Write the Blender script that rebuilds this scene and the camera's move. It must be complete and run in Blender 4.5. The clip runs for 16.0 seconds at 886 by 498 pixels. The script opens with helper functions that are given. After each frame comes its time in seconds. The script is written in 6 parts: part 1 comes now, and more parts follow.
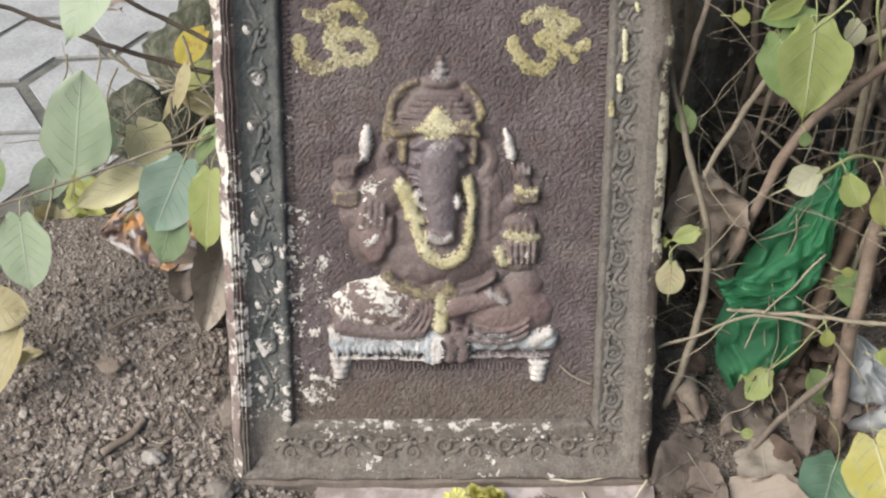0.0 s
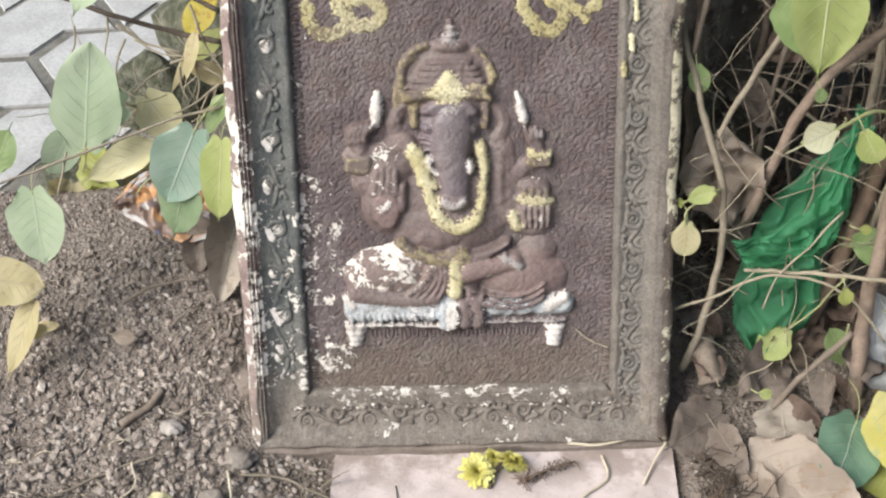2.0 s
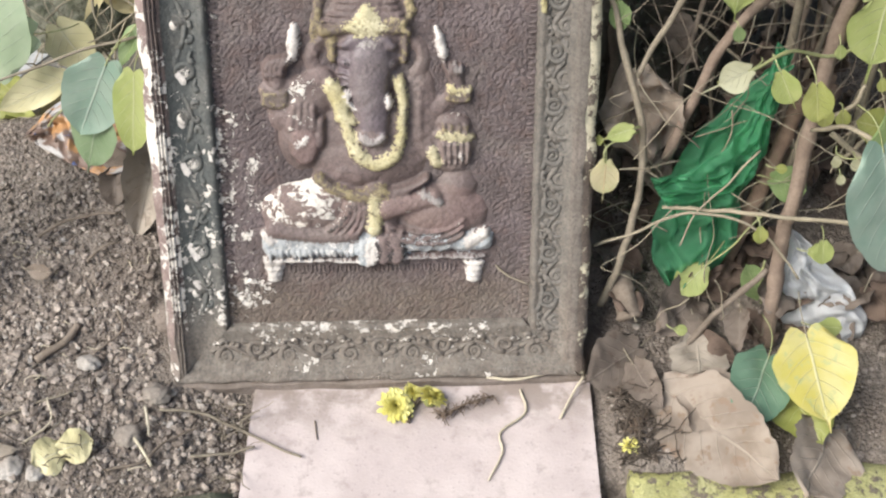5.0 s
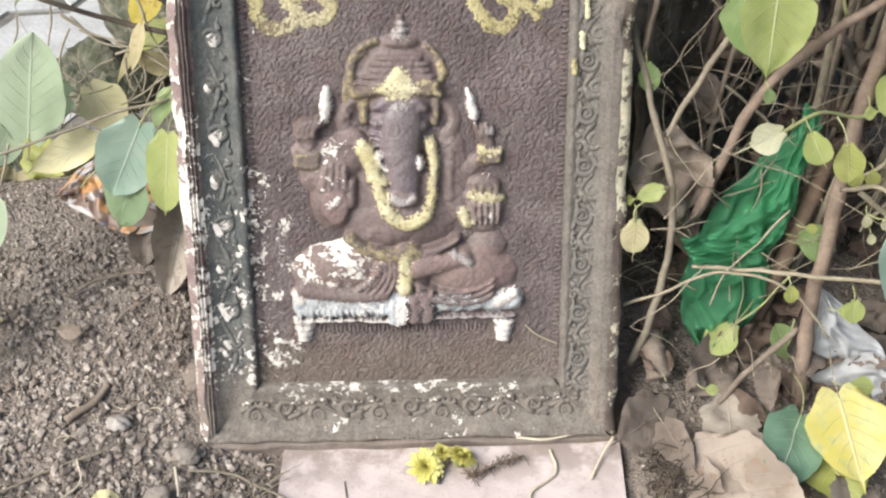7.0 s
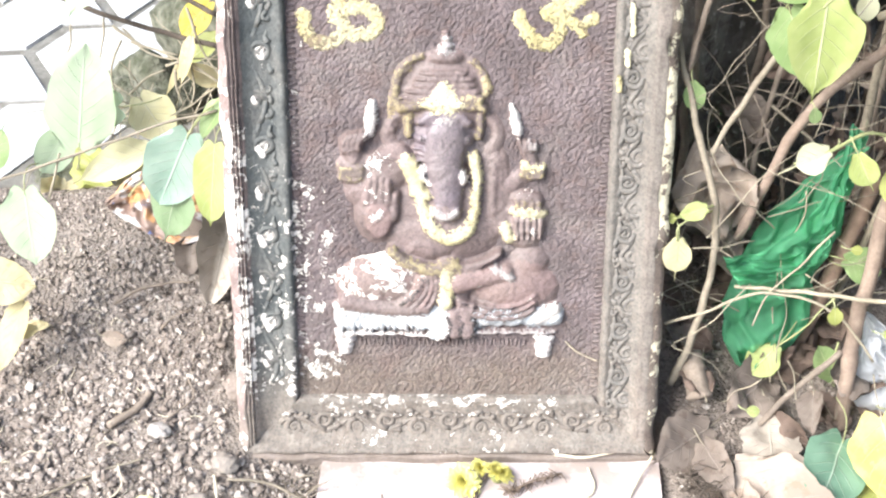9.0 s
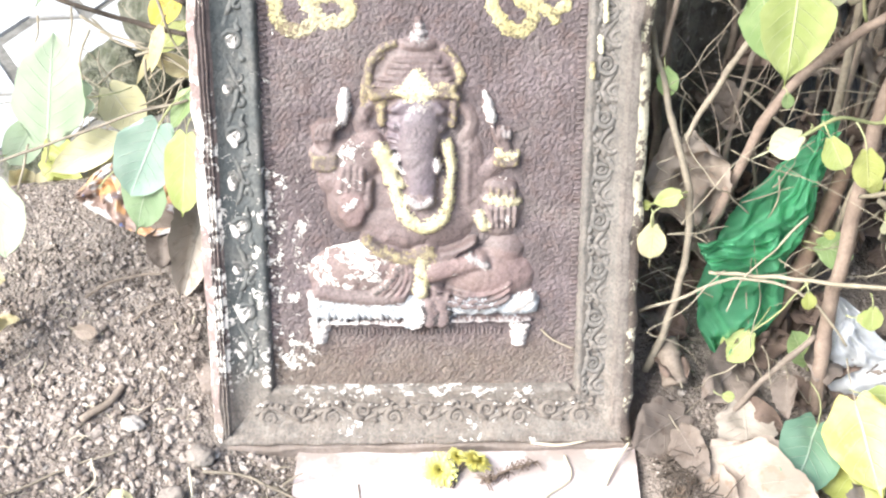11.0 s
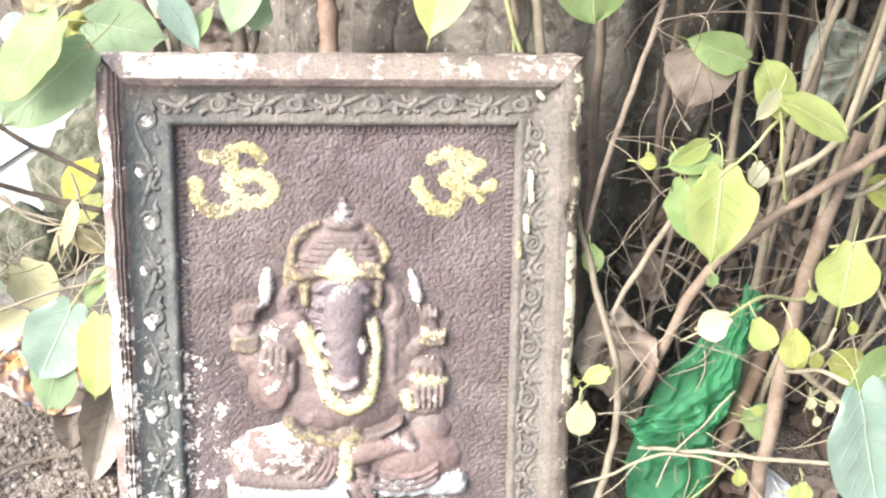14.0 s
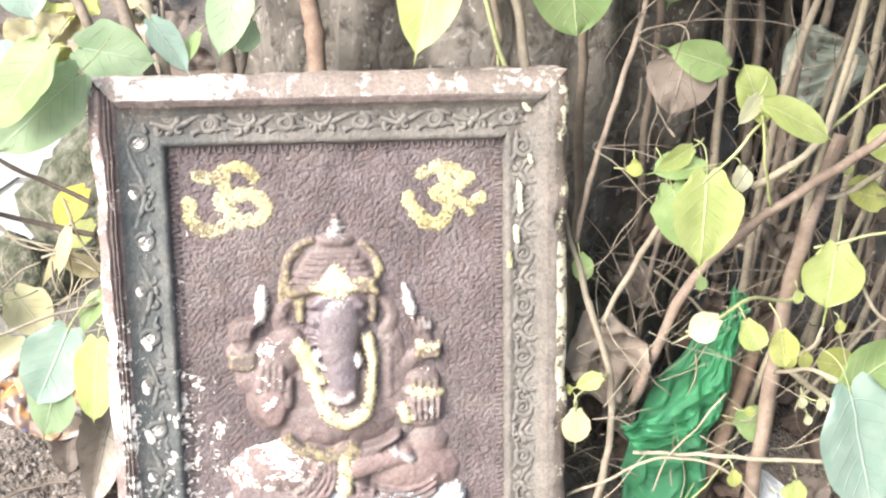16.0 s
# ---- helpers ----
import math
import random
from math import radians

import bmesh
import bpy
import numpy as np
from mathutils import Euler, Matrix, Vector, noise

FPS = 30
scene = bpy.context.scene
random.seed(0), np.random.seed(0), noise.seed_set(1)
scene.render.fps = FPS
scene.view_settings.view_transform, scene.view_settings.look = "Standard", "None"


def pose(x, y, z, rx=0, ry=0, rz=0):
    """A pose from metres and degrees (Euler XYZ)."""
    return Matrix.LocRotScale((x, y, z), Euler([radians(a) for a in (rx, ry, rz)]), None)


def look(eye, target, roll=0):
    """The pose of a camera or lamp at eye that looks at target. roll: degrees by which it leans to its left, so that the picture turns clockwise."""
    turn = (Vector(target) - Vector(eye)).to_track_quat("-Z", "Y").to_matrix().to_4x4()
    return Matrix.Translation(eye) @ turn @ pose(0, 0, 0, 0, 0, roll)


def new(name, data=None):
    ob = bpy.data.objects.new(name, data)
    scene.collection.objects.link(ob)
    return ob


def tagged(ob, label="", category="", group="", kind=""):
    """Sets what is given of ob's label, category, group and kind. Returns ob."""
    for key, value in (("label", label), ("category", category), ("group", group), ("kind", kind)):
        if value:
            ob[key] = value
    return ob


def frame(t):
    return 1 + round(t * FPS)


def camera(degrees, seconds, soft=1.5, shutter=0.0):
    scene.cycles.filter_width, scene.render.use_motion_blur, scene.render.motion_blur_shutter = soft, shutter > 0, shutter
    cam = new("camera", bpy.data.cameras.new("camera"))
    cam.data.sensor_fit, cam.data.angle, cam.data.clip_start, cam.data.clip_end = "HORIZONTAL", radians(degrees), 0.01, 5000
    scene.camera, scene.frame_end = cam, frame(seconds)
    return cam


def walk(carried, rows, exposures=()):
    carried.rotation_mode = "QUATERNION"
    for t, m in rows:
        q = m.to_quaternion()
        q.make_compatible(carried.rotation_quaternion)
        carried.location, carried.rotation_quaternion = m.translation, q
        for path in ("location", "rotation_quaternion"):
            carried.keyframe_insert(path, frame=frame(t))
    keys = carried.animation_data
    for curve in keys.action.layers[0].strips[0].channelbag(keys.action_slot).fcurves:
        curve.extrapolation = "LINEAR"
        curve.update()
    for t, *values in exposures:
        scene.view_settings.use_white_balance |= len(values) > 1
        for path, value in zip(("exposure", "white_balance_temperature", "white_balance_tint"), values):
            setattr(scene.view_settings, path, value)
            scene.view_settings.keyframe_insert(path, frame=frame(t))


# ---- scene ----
# The stone plaque leans back by 24 degrees; its own axes: x right, y into it, z up its face.
LEAN = Matrix.Rotation(radians(-24), 4, "X")
cam = camera(41.61, 16.0, soft=2.25)
# seconds, eye, target, roll, all in the plaque's axes
PATH = [
    (0, (-0.016, -1.155, 0.595), (0.011, 0.764, 0.031), 0.2),
    (0.5, (-0.019, -1.156, 0.594), (0.012, 0.767, 0.045), -0.3),
    (1, (-0.017, -1.153, 0.6), (0.009, 0.766, 0.037), -0.5),
    (1.5, (-0.018, -1.154, 0.599), (-0.004, 0.762, 0.025), -0.8),
    (2, (-0.011, -1.149, 0.591), (-0.016, 0.754, -0.026), -1.2),
    (2.5, (-0.003, -1.149, 0.592), (0.002, 0.739, -0.069), -1.1),
    (3, (0.004, -1.144, 0.589), (0.017, 0.73, -0.11), -0.9),
    (3.5, (0.013, -1.143, 0.59), (0.041, 0.719, -0.138), -0.7),
    (4, (0.019, -1.14, 0.596), (0.069, 0.712, -0.157), -0.3),
    (6.5, (0.004, -1.139, 0.611), (0.107, 0.733, -0.084), -0.2),
    (7, (-0.006, -1.137, 0.614), (0.067, 0.748, -0.05), -0.2),
    (7.5, (-0.008, -1.133, 0.613), (0.034, 0.762, -0.023), -0.4),
    (8, (-0.013, -1.139, 0.605), (0.004, 0.759, -0.026), -0.2),
    (8.5, (-0.012, -1.141, 0.604), (-0.011, 0.757, -0.026), 0.0),
    (9, (-0.005, -1.143, 0.609), (-0.005, 0.755, -0.021), 0.2),
    (9.5, (0.0, -1.144, 0.606), (0.004, 0.754, -0.025), 0.0),
    (12, (-0.013, -1.134, 0.603), (0.063, 0.758, -0.039), 0.5),
    (12.5, (-0.007, -1.127, 0.604), (0.08, 0.767, -0.03), 0.7),
    (13, (-0.009, -1.116, 0.605), (0.124, 0.789, 0.009), 1.1),
    (13.5, (-0.004, -1.111, 0.634), (0.184, 0.814, 0.124), 0.9),
    (14, (-0.027, -1.101, 0.653), (0.185, 0.838, 0.213), 0.8),
    (14.5, (-0.037, -1.116, 0.658), (0.176, 0.828, 0.237), -0.0),
    (15, (-0.04, -1.124, 0.654), (0.191, 0.82, 0.246), -0.9),
    (15.5, (-0.038, -1.119, 0.65), (0.204, 0.825, 0.248), -1.1),
    (16, (-0.04, -1.117, 0.644), (0.206, 0.827, 0.246), -0.8),
]
EXPOSURE = [(0, 0.17, 6400, 8.5), (0.5, 0.40, 6400, 8.5), (2, 0.47, 6400, 8.5), (3.5, 0.47, 6400, 8.5), (7.6, 0.74, 6400, 8.5), (7.95, 1.49, 6150, 9.5), (9, 1.57, 6150, 9.5), (12.5, 1.61, 6150, 9.5), (14, 1.65, 6400, 10.5), (16, 1.64, 6400, 10.5)]
walk(cam, [(t, LEAN @ look(e, g, r)) for t, e, g, r in PATH], EXPOSURE)

# ---------------------------------------------------------------- light
world = bpy.data.worlds.new("sky")
scene.world = world
world.use_nodes = True
wn = world.node_tree.nodes
sky = wn.new("ShaderNodeTexSky")
sky.sky_type, sky.sun_disc = "NISHITA", False
sky.sun_elevation, sky.sun_rotation = radians(43), radians(240)
sky.air_density, sky.dust_density = 1.2, 4.0
world.node_tree.links.new(sky.outputs[0], wn["Background"].inputs[0])
wn["Background"].inputs[1].default_value = 0.118
sun_data = bpy.data.lights.new("sun", "SUN")
sun_data.energy, sun_data.angle, sun_data.color = 3.8, radians(42), (1.0, 0.98, 0.94)
sun = new("sun", sun_data)
sun.matrix_world = look((-2.2, -1.25, 2.4), (0, 0, 0))


# ---------------------------------------------------------------- materials
class Nodes:
    """A short way to write a node material."""

    def __init__(self, name):
        self.mat = bpy.data.materials.new(name)
        self.mat.use_nodes = True
        self.t = self.mat.node_tree
        self.bsdf = self.t.nodes["Principled BSDF"]
        self.out = self.t.nodes["Material Output"]
        self.co = self.t.nodes.new("ShaderNodeTexCoord")
        self.at = self.co.outputs["Object"]

    def link(self, value, socket):
        if hasattr(value, "is_linked"):
            self.t.links.new(value, socket)
        elif isinstance(value, tuple):
            socket.default_value = (*value[:3], 1.0)
        else:
            socket.default_value = value

    def noise(self, scale, detail=4.0, rough=0.55, warp=0.0, at=None):
        n = self.t.nodes.new("ShaderNodeTexNoise")
        n.inputs["Scale"].default_value, n.inputs["Detail"].default_value = scale, detail
        n.inputs["Roughness"].default_value, n.inputs["Distortion"].default_value = rough, warp
        self.t.links.new(at or self.at, n.inputs["Vector"])
        return n.outputs[0]

    def cells(self, scale, at=None, out="Distance", feature="F1"):
        n = self.t.nodes.new("ShaderNodeTexVoronoi")
        n.feature = feature
        n.inputs["Scale"].default_value = scale
        self.t.links.new(at or self.at, n.inputs["Vector"])
        return n.outputs[out]

    def math(self, op, a, b=0.0):
        n = self.t.nodes.new("ShaderNodeMath")
        n.operation = op
        self.link(a, n.inputs[0]), self.link(b, n.inputs[1])
        return n.outputs[0]

    def ramp(self, value, lo, hi, a=0.0, b=1.0):
        n = self.t.nodes.new("ShaderNodeMapRange")
        n.interpolation_type = "SMOOTHSTEP"
        self.link(value, n.inputs[0])
        for i, v in enumerate((lo, hi, a, b)):
            self.link(v, n.inputs[1 + i])
        return n.outputs[0]

    def mix(self, fac, a, b):
        n = self.t.nodes.new("ShaderNodeMix")
        n.data_type = "RGBA"
        self.link(fac, n.inputs[0]), self.link(a, n.inputs[6]), self.link(b, n.inputs[7])
        return n.outputs[2]

    def axis(self, which, at=None):
        n = self.t.nodes.new("ShaderNodeSeparateXYZ")
        self.t.links.new(at or self.at, n.inputs[0])
        return n.outputs[which]

    def done(self, colour, rough=0.8, height=None, depth=0.001, **extra):
        self.link(colour, self.bsdf.inputs["Base Color"])
        self.link(rough, self.bsdf.inputs["Roughness"])
        for key, value in extra.items():
            self.link(value, self.bsdf.inputs[key.replace("_", " ")])
        if height is not None:
            b = self.t.nodes.new("ShaderNodeBump")
            b.inputs["Distance"].default_value = depth
            self.t.links.new(height, b.inputs["Height"])
            self.t.links.new(b.outputs[0], self.bsdf.inputs["Normal"])
        return self.mat

    def thin(self, colour, share=0.45):
        """Lets light through a thin leaf or sheet."""
        tr = self.t.nodes.new("ShaderNodeBsdfTranslucent")
        self.link(colour, tr.inputs[0])
        m = self.t.nodes.new("ShaderNodeMixShader")
        m.inputs[0].default_value = share
        self.t.links.new(self.bsdf.outputs[0], m.inputs[1])
        self.t.links.new(tr.outputs[0], m.inputs[2])
        self.t.links.new(m.outputs[0], self.out.inputs[0])
        return self.mat


def plain(name, a, b, scale=60, rough=0.8, fine=300, depth=0.0006, **extra):
    """Two tones in large stains and fine grain."""
    n = Nodes(name)
    c = n.mix(n.ramp(n.noise(scale, 5), 0.35, 0.65), a, b)
    g = n.noise(fine, 4, 0.65)
    c = n.mix(n.ramp(g, 0.3, 0.75, 0.0, 0.45), c, tuple(v * 0.55 for v in a))
    return n.done(c, rough, g, depth, **extra)


DUST = (0.20, 0.175, 0.15)
CHIP = (0.64, 0.595, 0.54)


def painted(name, a, b, chip_left=0.0, chip_all=0.0, dust=0.0, chip=CHIP, rough=0.75, grain=260, depth=0.0008, flake_scale=135, edge=0.010, ledge=0.0, zones=(), mottle=None, foot=0.0, dense=None):
    """Old paint on cement: two tones, dust from below, flakes that bare a pale primer, most of them at the left-hand side."""
    n = Nodes(name)
    x, z = n.axis(0), n.axis(2)
    big = n.noise(22, 5, 0.6)
    c = n.mix(n.ramp(big, 0.35, 0.68), a, b)
    for which, lo, hi, tone in zones:
        wavy = n.math("ADD", (x, 0, z)[which], n.math("MULTIPLY", n.math("SUBTRACT", n.noise(26, 6, 0.65), 0.5), 0.05))
        c = n.mix(n.ramp(wavy, lo, hi), c, n.mix(n.ramp(big, 0.35, 0.68), tone, tuple(v * 1.4 for v in tone)))
    stain = n.ramp(n.noise(11, 6, 0.62, 0.5), 0.46, 0.66, 0.0, 0.7)
    c = n.mix(stain, c, tuple(0.5 * v + 0.5 * d for v, d in zip(b, DUST)))
    c = n.mix(n.ramp(n.noise(17, 5, 0.6, 0.3), 0.55, 0.70, 0.0, 0.6), c, tuple(v * 0.6 for v in a))
    g = n.noise(grain, 4, 0.6)
    c = n.mix(n.ramp(g, 0.35, 0.75, 0.0, 0.5), c, tuple(v * 0.5 for v in a))
    low = n.math("ADD", n.ramp(z, 0.17, 0.0), n.ramp(x, 0.08, 0.22, 0.0, 0.42))
    d = n.math("MULTIPLY", n.math("MULTIPLY", low, n.ramp(n.noise(35, 6, 0.65), 0.25, 0.62)), dust)
    if mottle:
        c = n.mix(n.ramp(n.noise(48, 7, 0.72, 0.4), 0.48, 0.64, 0.0, 0.5), c, mottle)
    c = n.mix(n.math("MINIMUM", d, 0.9), c, n.mix(n.ramp(n.noise(75, 5, 0.7), 0.38, 0.62), DUST, (0.125, 0.102, 0.084)))
    c = n.mix(n.ramp(n.noise(grain * 1.7, 5, 0.7), 0.44, 0.70, 0.0, 0.55), c, tuple(v * 0.42 for v in a))
    flake = n.math("ADD", n.math("MULTIPLY", n.noise(flake_scale, 9, 0.68, 0.3), 0.65), n.math("MULTIPLY", n.noise(30, 3), 0.35))
    side = n.math("MULTIPLY", n.math("MULTIPLY", n.ramp(x, -0.05, -0.16), n.ramp(z, 0.035, 0.075)), n.ramp(z, 0.50, 0.22, 0.35, 1.0))
    level = n.math("SUBTRACT", 0.70 - chip_all, n.math("MULTIPLY", side, chip_left))
    if dense:
        stretch = n.math("MULTIPLY", n.ramp(z, dense[0] - 0.05, dense[0]), n.ramp(z, dense[1] + 0.05, dense[1]))
        level = n.math("SUBTRACT", level, n.math("MULTIPLY", stretch, dense[2]))
    if foot:
        level = n.math("SUBTRACT", level, n.math("MULTIPLY", n.math("MULTIPLY", n.ramp(z, 0.075, 0.045), n.ramp(x, -0.17, -0.11)), n.math("MULTIPLY", n.ramp(x, 0.20, 0.10), foot)))
    if ledge:
        arris = n.math("MULTIPLY", n.ramp(z, 0.038, 0.050), n.ramp(z, 0.066, 0.054))
        level = n.math("SUBTRACT", level, n.math("MULTIPLY", n.math("MULTIPLY", n.math("MULTIPLY", arris, n.ramp(x, -0.17, -0.13)), n.ramp(x, 0.14, 0.06)), ledge))
    m = n.ramp(n.math("SUBTRACT", flake, level), 0.0, edge)
    bare = n.math("MULTIPLY", m, n.ramp(n.noise(520, 3, 0.6), 0.30, 0.42, 0.35, 1.0))
    c = n.mix(bare, c, n.mix(n.ramp(n.noise(200), 0.4, 0.65), chip, tuple(v * 0.8 for v in chip)))
    h = n.math("SUBTRACT", g, n.math("MULTIPLY", m, 0.6))
    return n.done(c, rough, h, depth)


M_PANEL = painted("panel_paint", (0.094, 0.072, 0.071), (0.156, 0.122, 0.124), 0.135, 0.03, 0.56, grain=300, depth=0.0018, zones=((2, 0.13, 0.075, (0.118, 0.088, 0.068)),), mottle=(0.105, 0.066, 0.057))
M_BODY = painted("figure_paint", (0.130, 0.096, 0.090), (0.185, 0.137, 0.131), 0.06, 0.06, 0.45, rough=0.62, flake_scale=170, grain=240, depth=0.0009, mottle=(0.115, 0.082, 0.074))
M_CHIPPED = painted("chipped_thigh", (0.16, 0.115, 0.105), (0.20, 0.14, 0.13), 0.0, 0.208, 0.1, flake_scale=110)
GREY_ZONE, FOOT_ZONE = (0.124, 0.109, 0.094), (0.180, 0.150, 0.124)
ZONES = ((0, -0.19, -0.06, GREY_ZONE), (2, 0.520, 0.550, GREY_ZONE), (2, 0.085, 0.030, FOOT_ZONE))
M_BAND = painted("band_paint", (0.066, 0.074, 0.073), (0.112, 0.114, 0.107), 0.125, 0.02, 0.9, ledge=0.10, zones=ZONES, foot=0.10, depth=0.0018, grain=200)
M_SCROLL_GREY = painted("grey_scroll_paint", (0.115, 0.108, 0.098), (0.18, 0.168, 0.152), 0.0, 0.05, 0.3, grain=200, depth=0.0012)
M_SCROLL = painted("scroll_paint", (0.078, 0.088, 0.087), (0.135, 0.137, 0.128), 0.0, 0.06, 0.2, flake_scale=160, depth=0.0014, grain=200)
M_BASEBAND = painted("base_band", (0.14, 0.118, 0.10), (0.19, 0.165, 0.14), 0.05, 0.10, 0.7)
M_RIM = painted("rim_paint", (0.085, 0.062, 0.057), (0.135, 0.10, 0.09), 0.15, 0.05, 0.6, zones=((0, 0.10, 0.19, GREY_ZONE), (2, 0.08, 0.02, FOOT_ZONE)), depth=0.0016, grain=200)
M_BEVEL_L = painted("bare_edge", (0.20, 0.145, 0.135), (0.29, 0.22, 0.20), 0.0, 0.195, 0.3, flake_scale=95, edge=0.04, zones=((2, 0.06, 0.0, FOOT_ZONE),), dense=(0.27, 0.40, 0.05))
M_BEVEL_T = painted("bare_top_edge", (0.17, 0.135, 0.115), (0.24, 0.195, 0.17), 0.24, 0.178, 0.0, chip=(0.43, 0.38, 0.34), flake_scale=75, edge=0.045)
M_BEVEL_R = painted("bare_side_edge", (0.13, 0.098, 0.082), (0.21, 0.165, 0.132), 0.0, 0.165, 0.2, chip=(0.60, 0.545, 0.40), flake_scale=110, edge=0.025, dense=(0.27, 0.40, 0.075))
M_YELLOW = painted("yellow_paint", (0.44, 0.385, 0.20), (0.58, 0.53, 0.36), 0.0, 0.155, 0.2, chip=(0.20, 0.155, 0.105), flake_scale=230, edge=0.06, depth=0.0012)
M_OM = painted("yellow_daub", (0.37, 0.32, 0.15), (0.51, 0.46, 0.29), 0.0, 0.19, 0.0, chip=(0.20, 0.155, 0.10), flake_scale=230, edge=0.06, depth=0.0015)
M_WHITE = painted("white_paint", (0.52, 0.48, 0.45), (0.66, 0.62, 0.58), 0.0, 0.02, 0.3, chip=(0.3, 0.24, 0.22))
M_SEAT = painted("blue_white_paint", (0.33, 0.355, 0.372), (0.48, 0.49, 0.498), 0.0, 0.14, 0.2, chip=(0.62, 0.60, 0.58))
M_FACE = painted("grey_face_paint", (0.125, 0.100, 0.110), (0.165, 0.130, 0.142), 0.0, 0.02, 0.2, rough=0.5, depth=0.0004)

M_CREAM = painted("cream_drip", (0.56, 0.52, 0.32), (0.66, 0.62, 0.43))
# near-black for the eyes, and for shade painted into the relief's creases
M_EYE_CREASE = painted("eye_and_crease_dark", (0.03, 0.025, 0.025), (0.05, 0.04, 0.04))
M_ARM = painted("chipped_arm", (0.135, 0.10, 0.094), (0.185, 0.135, 0.128), 0.0, 0.11, 0.3, flake_scale=150)
M_KNOB = painted("white_knob", (0.10, 0.10, 0.095), (0.16, 0.15, 0.14), 0.0, 0.2, 0.2, flake_scale=120)
M_OCHRE = painted("worn_ochre", (0.22, 0.175, 0.10), (0.36, 0.30, 0.17), 0.0, 0.215, 0.3, chip=(0.14, 0.108, 0.095), flake_scale=170, edge=0.05)
M_WORN = painted("worn_whitish_paint", (0.24, 0.21, 0.20), (0.40, 0.37, 0.36), 0.0, 0.12, 0.0, flake_scale=260, edge=0.05)
M_PALM = painted("rosy_palm", (0.180, 0.124, 0.116), (0.235, 0.165, 0.155), 0.0, 0.06, 0.2, mottle=(0.15, 0.105, 0.09))


def soil():
    n = Nodes("soil")
    c = n.mix(n.ramp(n.noise(9, 5), 0.35, 0.65), (0.175, 0.143, 0.119), (0.255, 0.217, 0.184))
    crumb = n.cells(260)
    g = n.noise(120, 6, 0.7)
    c = n.mix(n.ramp(g, 0.4, 0.72), c, (0.095, 0.077, 0.064))
    c = n.mix(n.ramp(n.noise(330, 3), 0.62, 0.72), c, (0.30, 0.26, 0.22))
    return n.done(c, 0.95, n.math("ADD", g, n.math("MULTIPLY", crumb, 0.7)), 0.005)


def bark():
    n = Nodes("bark")
    m = n.t.nodes.new("ShaderNodeMapping")
    m.inputs["Scale"].default_value = (1, 1, 0.7)
    n.t.links.new(n.at, m.inputs[0])
    v = m.outputs[0]
    g = n.noise(38, 8, 0.7, 0.25, v)
    c = n.mix(n.ramp(n.noise(7, 4), 0.35, 0.66), (0.075, 0.064, 0.052), (0.190, 0.170, 0.146))
    c = n.mix(n.ramp(g, 0.50, 0.36), c, (0.06, 0.05, 0.042))
    c = n.mix(n.ramp(n.noise(90, 4), 0.6, 0.7, 0.0, 0.6), c, (0.42, 0.4, 0.37))
    warp = n.t.nodes.new("ShaderNodeVectorMath")
    warp.operation = "ADD"
    wn3 = n.t.nodes.new("ShaderNodeTexNoise")
    wn3.inputs["Scale"].default_value, wn3.inputs["Detail"].default_value = 16, 4
    small = n.t.nodes.new("ShaderNodeVectorMath")
    small.operation = "SCALE"
    small.inputs["Scale"].default_value = 0.10
    n.t.links.new(v, wn3.inputs["Vector"])
    n.t.links.new(wn3.outputs["Color"], small.inputs[0])
    n.t.links.new(v, warp.inputs[0])
    n.t.links.new(small.outputs[0], warp.inputs[1])
    crack = n.cells(13, warp.outputs[0], "Distance", "DISTANCE_TO_EDGE")
    c = n.mix(n.ramp(crack, 0.05, 0.01, 0.0, 0.3), c, (0.05, 0.04, 0.033))
    return n.done(c, 0.95, n.math("ADD", g, n.math("MULTIPLY", n.ramp(crack, 0.0, 0.1), 0.15)), 0.014)


M_SOIL, M_BARK = soil(), bark()


def crumb_paint():
    """Crumbs of earth, each of its own tone."""
    n = Nodes("soil_crumb")
    geo = n.t.nodes.new("ShaderNodeNewGeometry")
    own = geo.outputs["Random Per Island"]
    c = n.mix(n.ramp(own, 0.0, 0.9), (0.160, 0.130, 0.109), (0.375, 0.322, 0.280))
    c = n.mix(n.ramp(own, 0.93, 0.97), c, (0.42, 0.375, 0.33))
    g = n.noise(420, 4, 0.7)
    c = n.mix(n.ramp(g, 0.42, 0.72, 0.0, 0.6), c, (0.08, 0.064, 0.052))
    return n.done(c, 0.95, g, 0.0012)


M_CRUMB = crumb_paint()
M_PEBBLE = plain("pebble", (0.30, 0.27, 0.24), (0.42, 0.39, 0.36), 20, 0.9, 400)
M_STONE = plain("grey_stone", (0.20, 0.17, 0.145), (0.28, 0.245, 0.21), 25, 0.9, 300, 0.001)
M_MOSS = plain("mossy_stone", (0.060, 0.066, 0.038), (0.185, 0.180, 0.135), 38, 0.95, 110, 0.014)
M_JOINT = plain("sandy_joint", (0.13, 0.122, 0.105), (0.22, 0.21, 0.185), 30, 0.95, 200, 0.002)
M_PAVER = plain("concrete_paver", (0.34, 0.34, 0.335), (0.43, 0.43, 0.425), 14, 0.9, 160, 0.001)
M_KERB = painted("kerb_paint", (0.34, 0.33, 0.13), (0.43, 0.42, 0.20), 0.0, 0.16, 0.0, chip=(0.16, 0.13, 0.10), depth=0.002)
M_KERB_GREEN = painted("kerb_green_paint", (0.10, 0.115, 0.075), (0.15, 0.15, 0.11), 0.0, 0.17, 0.0, chip=(0.2, 0.19, 0.13), depth=0.002)
